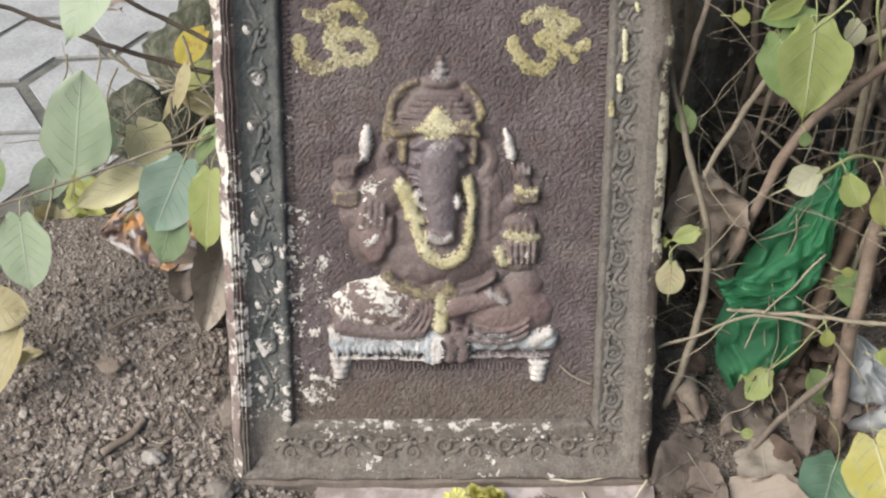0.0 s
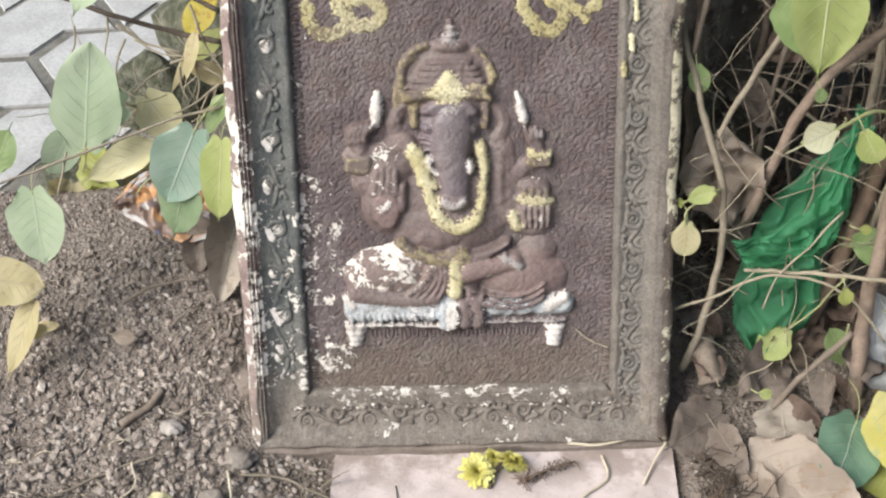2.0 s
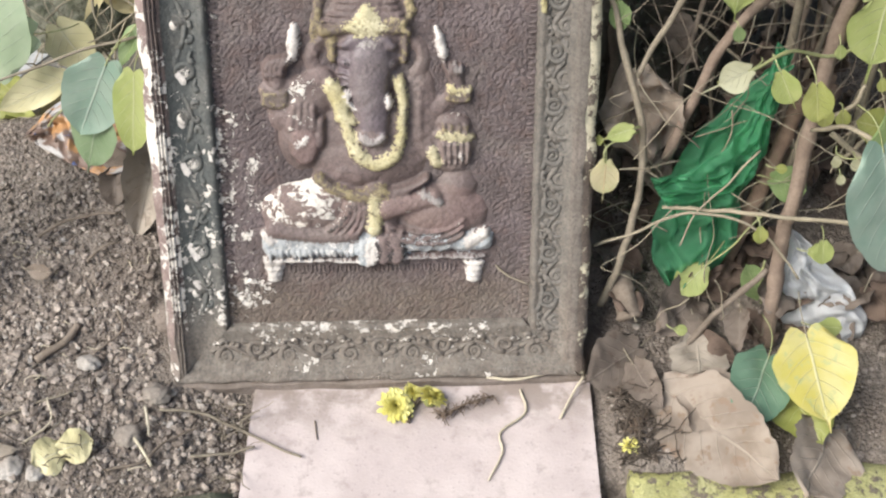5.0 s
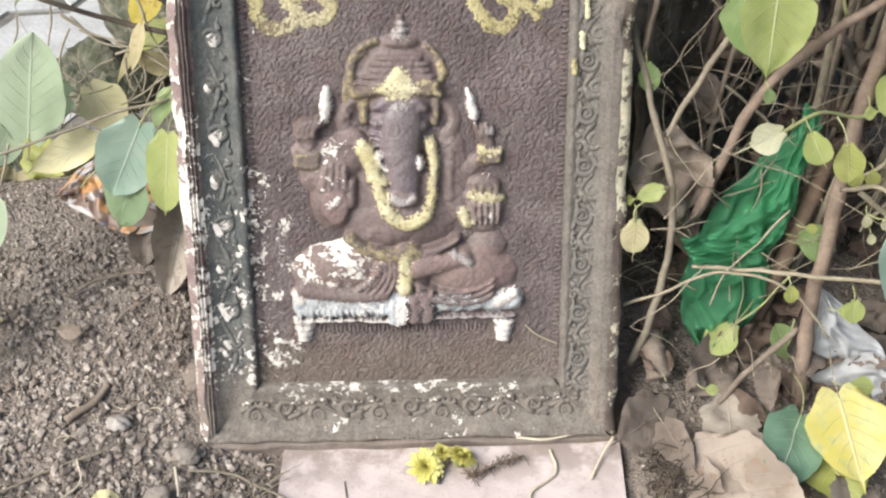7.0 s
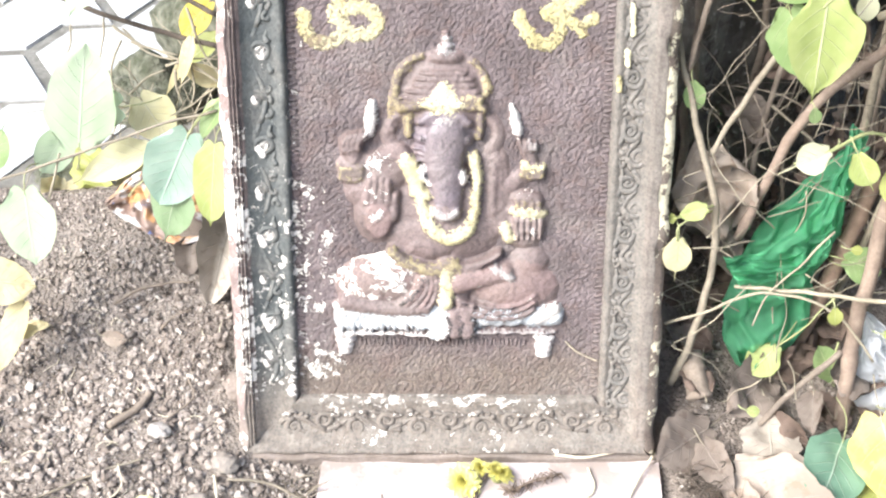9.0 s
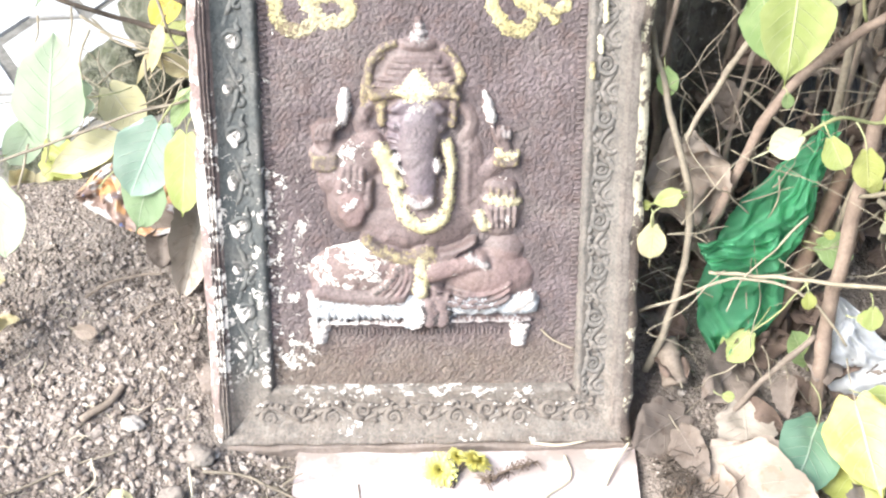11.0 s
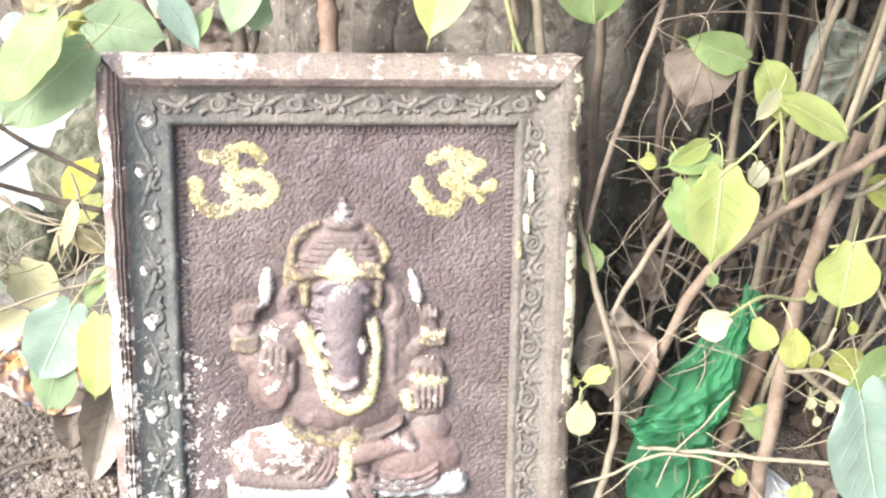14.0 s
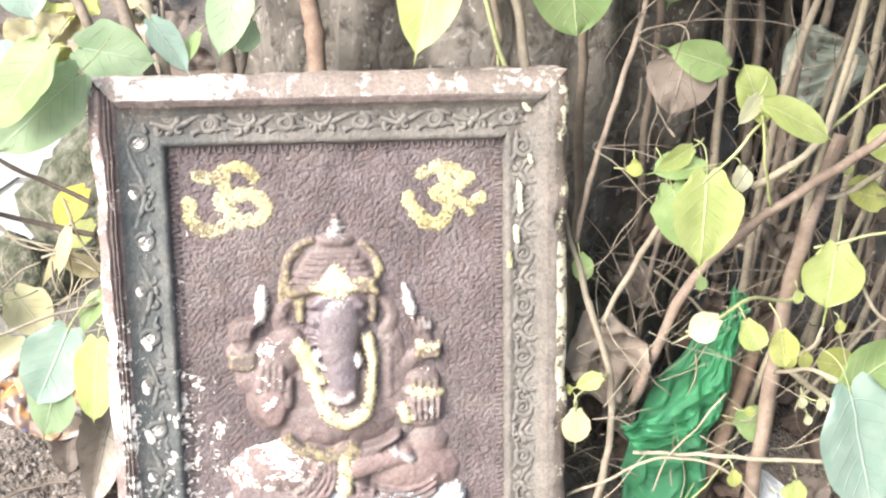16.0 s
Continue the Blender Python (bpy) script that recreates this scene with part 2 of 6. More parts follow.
M_LEDGE = plain("dusty_ledge", (0.17, 0.138, 0.115), (0.23, 0.19, 0.165), 40, 0.95, 240, 0.0015)


def slab_stone():
    n = Nodes("pink_stone")
    c = n.mix(n.ramp(n.noise(16, 5), 0.3, 0.7), (0.43, 0.365, 0.355), (0.53, 0.46, 0.445))
    c = n.mix(n.ramp(n.noise(45, 6, 0.7), 0.52, 0.72, 0.0, 0.7), c, (0.31, 0.255, 0.24))
    y = n.axis(1)
    c = n.mix(n.math("MULTIPLY", n.ramp(y, -0.09, 0.0), n.ramp(n.noise(38, 5), 0.35, 0.6)), c, (0.25, 0.205, 0.18))
    g = n.noise(300, 3)
    c = n.mix(n.ramp(g, 0.62, 0.72, 0.0, 0.7), c, (0.22, 0.18, 0.17))
    return n.done(c, 0.7, g, 0.0005)


M_SLAB = slab_stone()


# ---------------------------------------------------------------- making meshes
def link_mesh(name, me, mats, parent=None, label="", smooth=True):
    for m in mats if isinstance(mats, (list, tuple)) else [mats]:
        me.materials.append(m)
    if smooth:
        me.polygons.foreach_set("use_smooth", [True] * len(me.polygons))
    ob = new(name, me)
    ob.parent = parent
    if label:
        tagged(ob, label)
    return ob


def part(name, bm, mats, parent=None, label="", smooth=True):
    me = bpy.data.meshes.new(name)
    bmesh.ops.recalc_face_normals(bm, faces=bm.faces)
    bm.to_mesh(me)
    bm.free()
    return link_mesh(name, me, mats, parent, label, smooth)


def thing(name, m, label, category, group="", kind=""):
    ob = new(name)
    ob.matrix_world = m
    ob.empty_display_size = 0.02
    return tagged(ob, label, category, group, kind)


def sweep(bm, pts, radii, sides=7, flat=1.0, face=None):
    """A tube along points, its radius going from one end to the other."""
    pts = [Vector(p) for p in pts]
    if not isinstance(radii, (list, tuple)):
        radii = [radii] * len(pts)
    elif len(radii) != len(pts):
        a, b = radii[0], radii[-1]
        radii = [a + (b - a) * i / (len(pts) - 1) for i in range(len(pts))]
    rings, up = [], None
    for i, p in enumerate(pts):
        d = (pts[min(i + 1, len(pts) - 1)] - pts[max(i - 1, 0)]).normalized()
        if up is None:
            up = Vector(face) if face else (Vector((0, 0, 1)) if abs(d.z) < 0.8 else Vector((0, 1, 0)))
        up = (up - d * up.dot(d)).normalized() if not face else Vector(face)
        side = d.cross(up).normalized()
        rings.append([bm.verts.new(p + radii[i] * (side * math.cos(k * math.tau / sides) + up * flat * math.sin(k * math.tau / sides))) for k in range(sides)])
    for a, b in zip(rings, rings[1:]):
        for k in range(sides):
            bm.faces.new((a[k], a[(k + 1) % sides], b[(k + 1) % sides], b[k]))
    bm.faces.new(rings[0]), bm.faces.new(rings[-1][::-1])


def curve_through(pts, steps=5, wobble=0.0, seed=0):
    """A smooth line through points (Catmull-Rom), with a little wobble."""
    P = [Vector(p) for p in pts]
    P = [2 * P[0] - P[1], *P, 2 * P[-1] - P[-2]]
    out = []
    for i in range(1, len(P) - 2):
        for k in range(steps):
            u = k / steps
            a, b, c, d = P[i - 1:i + 3]
            out.append(0.5 * (2 * b + (c - a) * u + (2 * a - 5 * b + 4 * c - d) * u * u + (3 * b - a - 3 * c + d) * u ** 3))
    out.append(P[-2])
    if wobble:
        out = [p + wobble * noise.noise_vector(p * 40 + Vector((seed, 0, 0))) for p in out]
    return out


def block(bm, x0, x1, y0, y1, z0, z1, bevel=0.002, segments=2):
    geo = bmesh.ops.create_cube(bm, size=1)["verts"]
    for v in geo:
        v.co = Vector(((x0 + x1) / 2 + v.co.x * (x1 - x0), (y0 + y1) / 2 + v.co.y * (y1 - y0), (z0 + z1) / 2 + v.co.z * (z1 - z0)))
    if bevel:
        edges = list({e for v in geo for e in v.link_edges})
        bmesh.ops.bevel(bm, geom=edges, offset=bevel, segments=segments, affect="EDGES", profile=0.5)


def rough_block(bm, *box, bevel=0.003, cuts=6, size=0.002, scale=60):
    """A block with worn, uneven faces."""
    block(bm, *box, bevel=0)
    bmesh.ops.subdivide_edges(bm, edges=bm.edges[:], cuts=cuts, use_grid_fill=True)
    for v in bm.verts:
        v.co += size * noise.noise_vector(v.co * scale)


def lump(bm, centre, radii, size=0.25, scale=2.0, seed=0, levels=3):
    """A rough stone."""
    geo = bmesh.ops.create_icosphere(bm, subdivisions=levels, radius=1)["verts"]
    off = Vector((seed * 7.3, seed * 3.1, seed))
    for v in geo:
        n = noise.noise(v.co * scale + off) + 0.4 * noise.noise(v.co * scale * 3 + off)
        co = v.co * (1 + size * n)
        v.co = Vector(centre) + Vector((co.x * radii[0], co.y * radii[1], co.z * radii[2]))


def sheet(name, xs, ys, height, mats, parent=None, label="", keep=None, slot=None, flip=False):
    """A grid of heights: x and z of the plaque, height(x, z) towards the viewer (-y)."""
    X, Z = np.meshgrid(xs, ys)
    H = height(X, Z)
    nx, nz = len(xs), len(ys)
    verts = np.stack([X, -H, Z], -1).reshape(-1, 3)
    i = (np.arange(nz - 1)[:, None] * nx + np.arange(nx - 1)[None, :]).reshape(-1)
    faces = np.stack([i, i + 1, i + nx + 1, i + nx], -1)
    if keep is not None:
        ok = keep(X, Z, H).reshape(-1)
        faces = faces[ok[faces].any(1)]
        used = np.unique(faces)
        back = np.zeros(len(verts), int)
        back[used] = np.arange(len(used))
        verts, faces = verts[used], back[faces]
    me = bpy.data.meshes.new(name)
    me.from_pydata(verts.tolist(), [], faces.tolist())
    ob = link_mesh(name, me, mats, parent, label)
    if slot is not None:
        mid = verts[faces].mean(1)
        me.polygons.foreach_set("material_index", slot(mid[:, 0], mid[:, 2]).astype(np.int32))
    return ob


def worms(X, Z, scale, seed=0.0):
    """Wrinkled ridges."""
    out = np.empty(X.size)
    for k, (x, z) in enumerate(zip(X.ravel(), Z.ravel())):
        w = noise.noise((x * scale * 0.7, z * scale * 0.7, seed + 5))
        out[k] = 1 - 2 * abs(noise.noise((x * scale + w, z * scale + w, seed)))
    return out.reshape(X.shape)


# ---------------------------------------------------------------- ground
def ground_height(x, y):
    """The soil: flat in front, a mound against the tree at the left, lower again towards the paving."""
    far = min(max((math.hypot(x, y) - 0.95) / 0.5, 0), 1)
    h = -0.035
    left = 1 / (1 + math.exp(min((x + 0.20) / 0.03, 50)))
    rise = min(max((y + 0.06) / 0.30, 0), 1)
    fall = min(max((y - 0.33) / 0.14, 0), 1)
    h += left * (0.035 + 0.085 * rise * rise * (3 - 2 * rise) - 0.14 * fall * fall * (3 - 2 * fall))
    right = 1 / (1 + math.exp(min(-(x - 0.248) / 0.012, 50)))
    h += right * (0.02 + 0.05 * min(max((y + 0.05) / 0.3, 0), 1))
    h -= 0.07 * min(max((-y - 0.12) / 0.05, 0), 1)
    h += (-0.05 - h) * far
    near = math.exp(-(x * x + y * y) / 1.2)
    p = Vector((x, y, 0))
    h += near * (0.012 * noise.noise(p * 9) + 0.006 * noise.noise(p * 26) + 0.0035 * noise.noise(p * 70) + 0.0025 * noise.noise(p * 160))
    return h


def spaced(lo, hi, step, far):
    mid = list(np.arange(lo, hi, step))
    out, d, s = [], hi, step
    while d < far:
        out.append(d)
        s *= 1.35
        d += s
    low, d, s = [], lo, step
    while d > -far:
        s *= 1.35
        d -= s
        low.append(d)
    return low[::-1] + mid + out


def build_ground():
    xs, ys = spaced(-0.75, 0.75, 0.006, 60), spaced(-0.35, 0.6, 0.006, 60)
    verts = [(x, y, ground_height(x, y)) for y in ys for x in xs]
    n = len(xs)
    faces = [(j * n + i, j * n + i + 1, (j + 1) * n + i + 1, (j + 1) * n + i) for j in range(len(ys) - 1) for i in range(n - 1)]
    me = bpy.data.meshes.new("ground")
    me.from_pydata(verts, [], faces)
    tagged(link_mesh("ground", me, M_SOIL), "dark crumbly garden soil heaped beside the plaque", "soil", kind="structure")


build_ground()


# ---------------------------------------------------------------- the plaque
PLAQUE = thing("plaque", LEAN, "old painted cement relief plaque with flaking paint leaning on a tree", "plaque")


def frame_side(name, a, b, profile, mats, label=""):
    """One mitred side of the frame; a, b: its outer corners; profile: (distance inwards, depth y, material)."""
    a, b = Vector(a), Vector(b)
    d = (b - a).normalized()
    inward = Vector((-d.z, 0, d.x))
    length = (b - a).length
    steps = int(length / 0.004)
    me = bpy.data.meshes.new(name)
    verts, faces, slots = [], [], []
    for i in range(steps + 1):
        u = i / steps
        for off, depth, _ in profile:
            cut = min(max(off, -0.02), 0.08)
            p = a + d * (cut + (length - 2 * cut) * u) + inward * off
            p.y = depth
            q = p * 55
            p += inward * noise.noise(q * 0.6 + Vector((5, 2, 1))) * (0.0034 if off < 0.012 else 0.0)
            worn = noise.noise(q) * 0.0014 + noise.noise(q * 3) * 0.0008 + noise.noise(q * 5.5) * 0.0004
            p.y += worn
            p += inward * noise.noise(q + Vector((3, 1, 9))) * 0.0008
            verts.append(p[:])
    m = len(profile)
    for i in range(steps):
        for k in range(m - 1):
            faces.append((i * m + k, (i + 1) * m + k, (i + 1) * m + k + 1, i * m + k + 1))
            slots.append(profile[k][2])
    me.from_pydata(verts, [], faces)
    ob = link_mesh(name, me, mats, PLAQUE, label)
    me.polygons.foreach_set("material_index", slots)
    return ob


def side_profile(bevel, rim, band, back=0.055, turn=0.012, ridges=3, groove=0.0022):
    """Bare bevelled edge (0), ridged rim (1), coved band (2), inner fillet (2)."""
    p = [(0.000, back, 0), (0.0, turn, 0), (bevel * 0.5, turn * 0.4, 0), (bevel, 0.0, 1)]
    w = (rim - bevel) / ridges
    for k in range(ridges):
        s = bevel + w * k
        p += [(s + w * 0.18, -0.0005, 1), (s + w * 0.60, 0.0002, 1), (s + w * 0.81, groove + k * 0.001, 1), (s + w * 0.96, 0.0004 + k * 0.001, 1)]
    w = band - rim
    p += [(rim + w * 0.08, 0.006, 2), (rim + w * 0.3, 0.0105, 2), (rim + w * 0.7, 0.0125, 2), (rim + w * 0.9, 0.0115, 2)]
    p += [(band, 0.0095, 2), (band + 0.004, 0.0095, 2), (band + 0.006, 0.014, 2), (band + 0.009, 0.023, 2)]
    return p


X0, X1, Z0, Z1 = -0.228, 0.227, -0.013, 0.588
frame_side("frame_left", (X0, 0, Z1), (X0, 0, Z0), side_profile(0.0095, 0.020, 0.060, turn=0.007), [M_BEVEL_L, M_RIM, M_BAND], "dark green frame side with white paint flakes")
frame_side("frame_right", (X1, 0, Z0), (X1, 0, Z1), side_profile(0.011, 0.021, 0.0555, turn=0.005, ridges=1, groove=0.0008), [M_BEVEL_R, M_RIM, M_BAND], "grey-brown frame side with a cream and yellow edge")
frame_side("frame_top", (X1, 0, Z1), (X0, 0, Z1), side_profile(0.021, 0.027, 0.060, ridges=1, groove=0.001), [M_BEVEL_T, M_RIM, M_BAND], "frame top with a bare whitish edge")
frame_side("frame_bottom", (X0, 0, Z0), (X1, 0, Z0), side_profile(0.006, 0.014, 0.062, ridges=1, groove=0.0008), [M_LEDGE, M_BAND, M_BAND], "dusty frame foot with white flakes")
bm = bmesh.new()
block(bm, X0 + 0.002, X1 - 0.002, 0.034, 0.058, Z0 + 0.002, Z1 - 0.002, 0.004)
part("backing", bm, M_RIM, PLAQUE)

PANEL_Y = 0.0195
sheet("panel", np.arange(-0.172, 0.1745, 0.0010), np.arange(0.042, 0.534, 0.0010),
      lambda X, Z: -PANEL_Y + 0.0004 * worms(X, Z, 110, 7) + 0.0010 * worms(X, Z, 260) + 0.0012 * worms(X, Z, 430, 3), M_PANEL, PLAQUE, "brown wrinkled panel")


def bead_row(name, a, b, step, turn, size=0.0034):
    """A row of small U-shaped mouldings."""
    a, b = Vector(a), Vector(b)
    n = round((b - a).length / step)
    for i in range(n):
        bm = bmesh.new()
        c = a.lerp(b, (i + 0.5) / n)
        pts = []
        for k in range(7):
            w = math.pi * k / 6
            q = Vector((math.cos(w) * size, 0, -math.sin(w) * size * 1.2 - 0.001))
            if k in (0, 6):
                q.z += 0.0045
            pts.append(c + Matrix.Rotation(turn, 3, "Y") @ q)
        sweep(bm, pts, 0.0012, 5)
        part(name, bm, M_PANEL, PLAQUE)


bead_row("bead", (-0.150, PANEL_Y - 0.0022, 0.519), (0.158, PANEL_Y - 0.0022, 0.519), 0.0108, 0)
bead_row("bead", (-0.156, PANEL_Y - 0.0022, 0.065), (-0.156, PANEL_Y - 0.0022, 0.515), 0.0105, math.pi / 2, 0.0032)
bead_row("bead", (0.160, PANEL_Y - 0.0022, 0.065), (0.160, PANEL_Y - 0.0022, 0.515), 0.0105, -math.pi / 2, 0.0032)
bead_row("bead", (-0.095, PANEL_Y - 0.0022, 0.119), (0.085, PANEL_Y - 0.0022, 0.119), 0.0088, 0, 0.0028)


def spiral(x, z, r, start, turns, way):
    """A curl that winds in on (x, z)."""
    n = int(turns * 11)
    return [(x + r * (1 - 0.72 * k / n) * math.cos(start + way * k * turns * math.tau / n), 0.0, z + r * (1 - 0.72 * k / n) * math.sin(start + way * k * turns * math.tau / n)) for k in range(n + 1)]


def knob(bm, x, z, r, slot):
    first = len(bm.faces)
    for v in bmesh.ops.create_icosphere(bm, subdivisions=2, radius=r)["verts"]:
        v.co = Vector((v.co.x + x, v.co.y * 0.55, v.co.z + z))
    bm.faces.ensure_lookup_table()
    for f in bm.faces[first:]:
        f.material_index = slot


def scroll_mesh(name, mats, seed, pitch, wide, bold=1.0, bosses=False):
    """One wave of the leafy vine on the frame, lying in the plane y = 0 along z, as long as pitch."""
    rnd = random.Random(seed)
    bm = bmesh.new()
    face = (0, -1, 0)
    r = 0.0030 * bold
    way = 1 if seed % 2 else -1
    wave = [(way * wide * 0.42 * math.sin(math.tau * u), 0.0, pitch * (u - 0.5)) for u in np.linspace(0, 1, 15)]
    sweep(bm, wave, r * 0.8, 6, 0.8, face)
    for side, z in ((way, -pitch * 0.25), (-way, pitch * 0.25)):
        c = min(wide * 0.62, pitch * 0.19)
        sweep(bm, spiral(-side * wide * 0.25, z, c, math.pi * (side < 0), 1.5, side * way), (r, r * 0.6), 6, 0.85, face)
        knob(bm, -side * wide * 0.25, z, c * (0.62 if bosses else 0.34), 1)
        for k in range(3):
            zz = z + (k - 1) * pitch * 0.13 + rnd.uniform(-0.001, 0.001)
            x = side * wide * (0.55 + 0.2 * rnd.random())
            sweep(bm, spiral(x, zz, wide * rnd.uniform(0.22, 0.34), rnd.uniform(0, 6), 0.8, side), (r * 0.95, r * 0.5), 5, 0.8, face)
        for k in range(2):
            x = -side * wide * (0.70 + 0.2 * k)
            zz = z + pitch * (0.16 - 0.30 * k)
            sweep(bm, curve_through([(x, 0, zz - 0.006), (x * 0.8, -0.0005, zz), (x * 0.95, 0, zz + 0.007)], 3), (r * 1.1, r * 0.3), 5, 0.7, face)
    for v in bm.verts:
        v.co += 0.0014 * noise.noise_vector(v.co * 110 + Vector((seed, 0, 0))) + 0.0006 * noise.noise_vector(v.co * 330)
    bmesh.ops.recalc_face_normals(bm, faces=bm.faces)
    me = bpy.data.meshes.new(name)
    bm.to_mesh(me)
    bm.free()
    for m in mats:
        me.materials.append(m)
    me.polygons.foreach_set("use_smooth", [True] * len(me.polygons))
    return me


def scrolls(mats, places, seed, depth, pitch, wide, bold=1.0, bosses=False):
    kinds = [scroll_mesh("scroll", mats, seed + 2 * k, pitch, wide, bold, bosses) for k in range(3)]
    for k, (x, z, turn) in enumerate(places):
        ob = new("scroll", kinds[k % 3])
        ob.parent = PLAQUE
        ob.matrix_local = pose(x, depth, z, 0, turn, 0)


scrolls((M_SCROLL, M_KNOB), [(-0.190, 0.502 - 0.0955 * k, 0) for k in range(5)], 1, 0.0124, 0.0955, 0.0165, 1.2, True)
scrolls((M_SCROLL_GREY, M_SCROLL_GREY), [(0.1885, 0.500 - 0.054 * k, 0) for k in range(9)], 2, 0.0122, 0.054, 0.0175, 1.25)
scrolls((M_SCROLL_GREY, M_SCROLL_GREY), [(-0.138 + 0.072 * k, 0.546, 90) for k in range(5)], 3, 0.0120, 0.072, 0.0140, 1.2)
scrolls((M_BASEBAND, M_BASEBAND), [(-0.150 + 0.068 * k, 0.024, 90) for k in range(6)], 4, 0.0118, 0.068, 0.0165, 1.25)


# ---------------------------------------------------------------- what the plaque leans on and stands on
M_AERIAL = plain("aerial_root_bark", (0.15, 0.115, 0.088), (0.22, 0.175, 0.138), 30, 0.9, 260, 0.001)


def build_trunk(cx, cy, girth, name, label):
    """The foot of a tree with buttresses."""
    n, rows = 160, 150
    verts, faces = [], []
    for j in range(rows + 1):
        z = -0.1 + 3.1 * (j / rows) ** 1.25
        for i in range(n):
            a = math.tau * i / n
            r = girth * (1 - 0.10 * max(z, 0)) + 0.06 * math.exp(-max(z, 0) / 0.16)
            d = Vector((math.cos(a), math.sin(a), z * 0.35))
            r += 0.07 * noise.noise(d * 3.2) + 0.035 * noise.noise(d * 8) + 0.012 * noise.noise(d * 24) + 0.005 * noise.noise(d * 60)
            verts.append((cx + r * math.cos(a) * 1.1, cy + r * math.sin(a), z))
    for j in range(rows):
        for i in range(n):
            faces.append((j * n + i, j * n + (i + 1) % n, (j + 1) * n + (i + 1) % n, (j + 1) * n + i))
    faces.append(tuple(rows * n + i for i in range(n)))
    me = bpy.data.meshes.new("trunk")
    me.from_pydata(verts, [], faces)
    tree = thing(name, Matrix(), label, "tree")
    link_mesh("trunk", me, M_BARK, tree)
    rnd = random.Random(int(cx * 100))
    for k in range(7):
        a = radians(250 + 14 * k + rnd.uniform(-4, 4))
        pts = [(cx + (girth + 0.05 + 0.02 * rnd.random()) * math.cos(a + 0.05 * i) * 1.1, cy + (girth + 0.05) * math.sin(a + 0.05 * i), 1.5 - 0.32 * i) for i in range(6)]
        bm = bmesh.new()
        r = rnd.uniform(0.0022, 0.0045)
        sweep(bm, curve_through(pts, 8, 0.010, k), (r, r * 1.3), 8)
        part("aerial_root", bm, M_AERIAL, tree)


build_trunk(0.22, 0.66, 0.295, "tree", "broad old tree trunk with rough grey-brown bark")
# trunk added to close the dark gap behind the sapling and block light
build_trunk(0.98, 0.98, 0.36, "tree", "added tree trunk that backs the dark gap behind the sapling")

bm = bmesh.new()
rough_block(bm, -0.137, 0.234, -0.34, 0.02, -0.045, -0.020, cuts=5, size=0.0006)
bmesh.ops.rotate(bm, verts=bm.verts, cent=(0, 0, 0), matrix=Matrix.Rotation(radians(-3), 3, "Z"))
tagged(part("stone_slab", bm, M_SLAB, smooth=False), "pale pink stone slab lying before the plaque", "slab")
bm = bmesh.new()
rough_block(bm, -0.235, 0.262, -0.004, 0.10, -0.06, -0.011, cuts=14, size=0.006, scale=45)
tagged(part("ledge", bm, M_LEDGE), "dusty earthen ledge under the plaque", "ledge", kind="structure")


# ---------------------------------------------------------------- the relief figure, its seat and the two painted signs
class Relief:
    """A field of heights over the panel, grown from rounded forms."""

    def __init__(self):
        self.forms = []

    def oval(self, x, z, rx, rz, h, turn=0.0, base=0.0, power=0.5, kind=0):
        self.forms.append((x, z, rx, rz, h, radians(turn), base, power, kind))

    def limb(self, a, b, r0, r1, h, base=0.0, kind=0, n=7, bow=(0, 0)):
        n = max(n, int(math.dist(a, b) / (0.35 * min(r0, r1))))
        for k in range(n):
            u = k / (n - 1)
            w = 4 * u * (1 - u)
            self.oval(a[0] + (b[0] - a[0]) * u + bow[0] * w, a[1] + (b[1] - a[1]) * u + bow[1] * w, r0 + (r1 - r0) * u, r0 + (r1 - r0) * u, h, 0, base, 0.5, kind)

    def field(self, X, Z):
        H, K = np.full(X.shape, -1.0), np.zeros(X.shape, int)
        wob = 0.0012 * worms(X, Z, 60, 8.0) - 0.0006
        for x, z, rx, rz, h, t, base, power, kind in self.forms:
            u = ((X - x) * math.cos(t) + (Z - z) * math.sin(t)) / rx
            v = (-(X - x) * math.sin(t) + (Z - z) * math.cos(t)) / rz
            q = 1 - u * u - v * v + wob / min(rx, rz) * 1.5
            soft = power if base or kind == 2 else power * 1.7
            f = np.where(q > 0, base + h * np.maximum(q, 0) ** soft, -1.0)
            top = f > H
            K[top] = kind
            H = np.maximum(H, f)
        return H, K


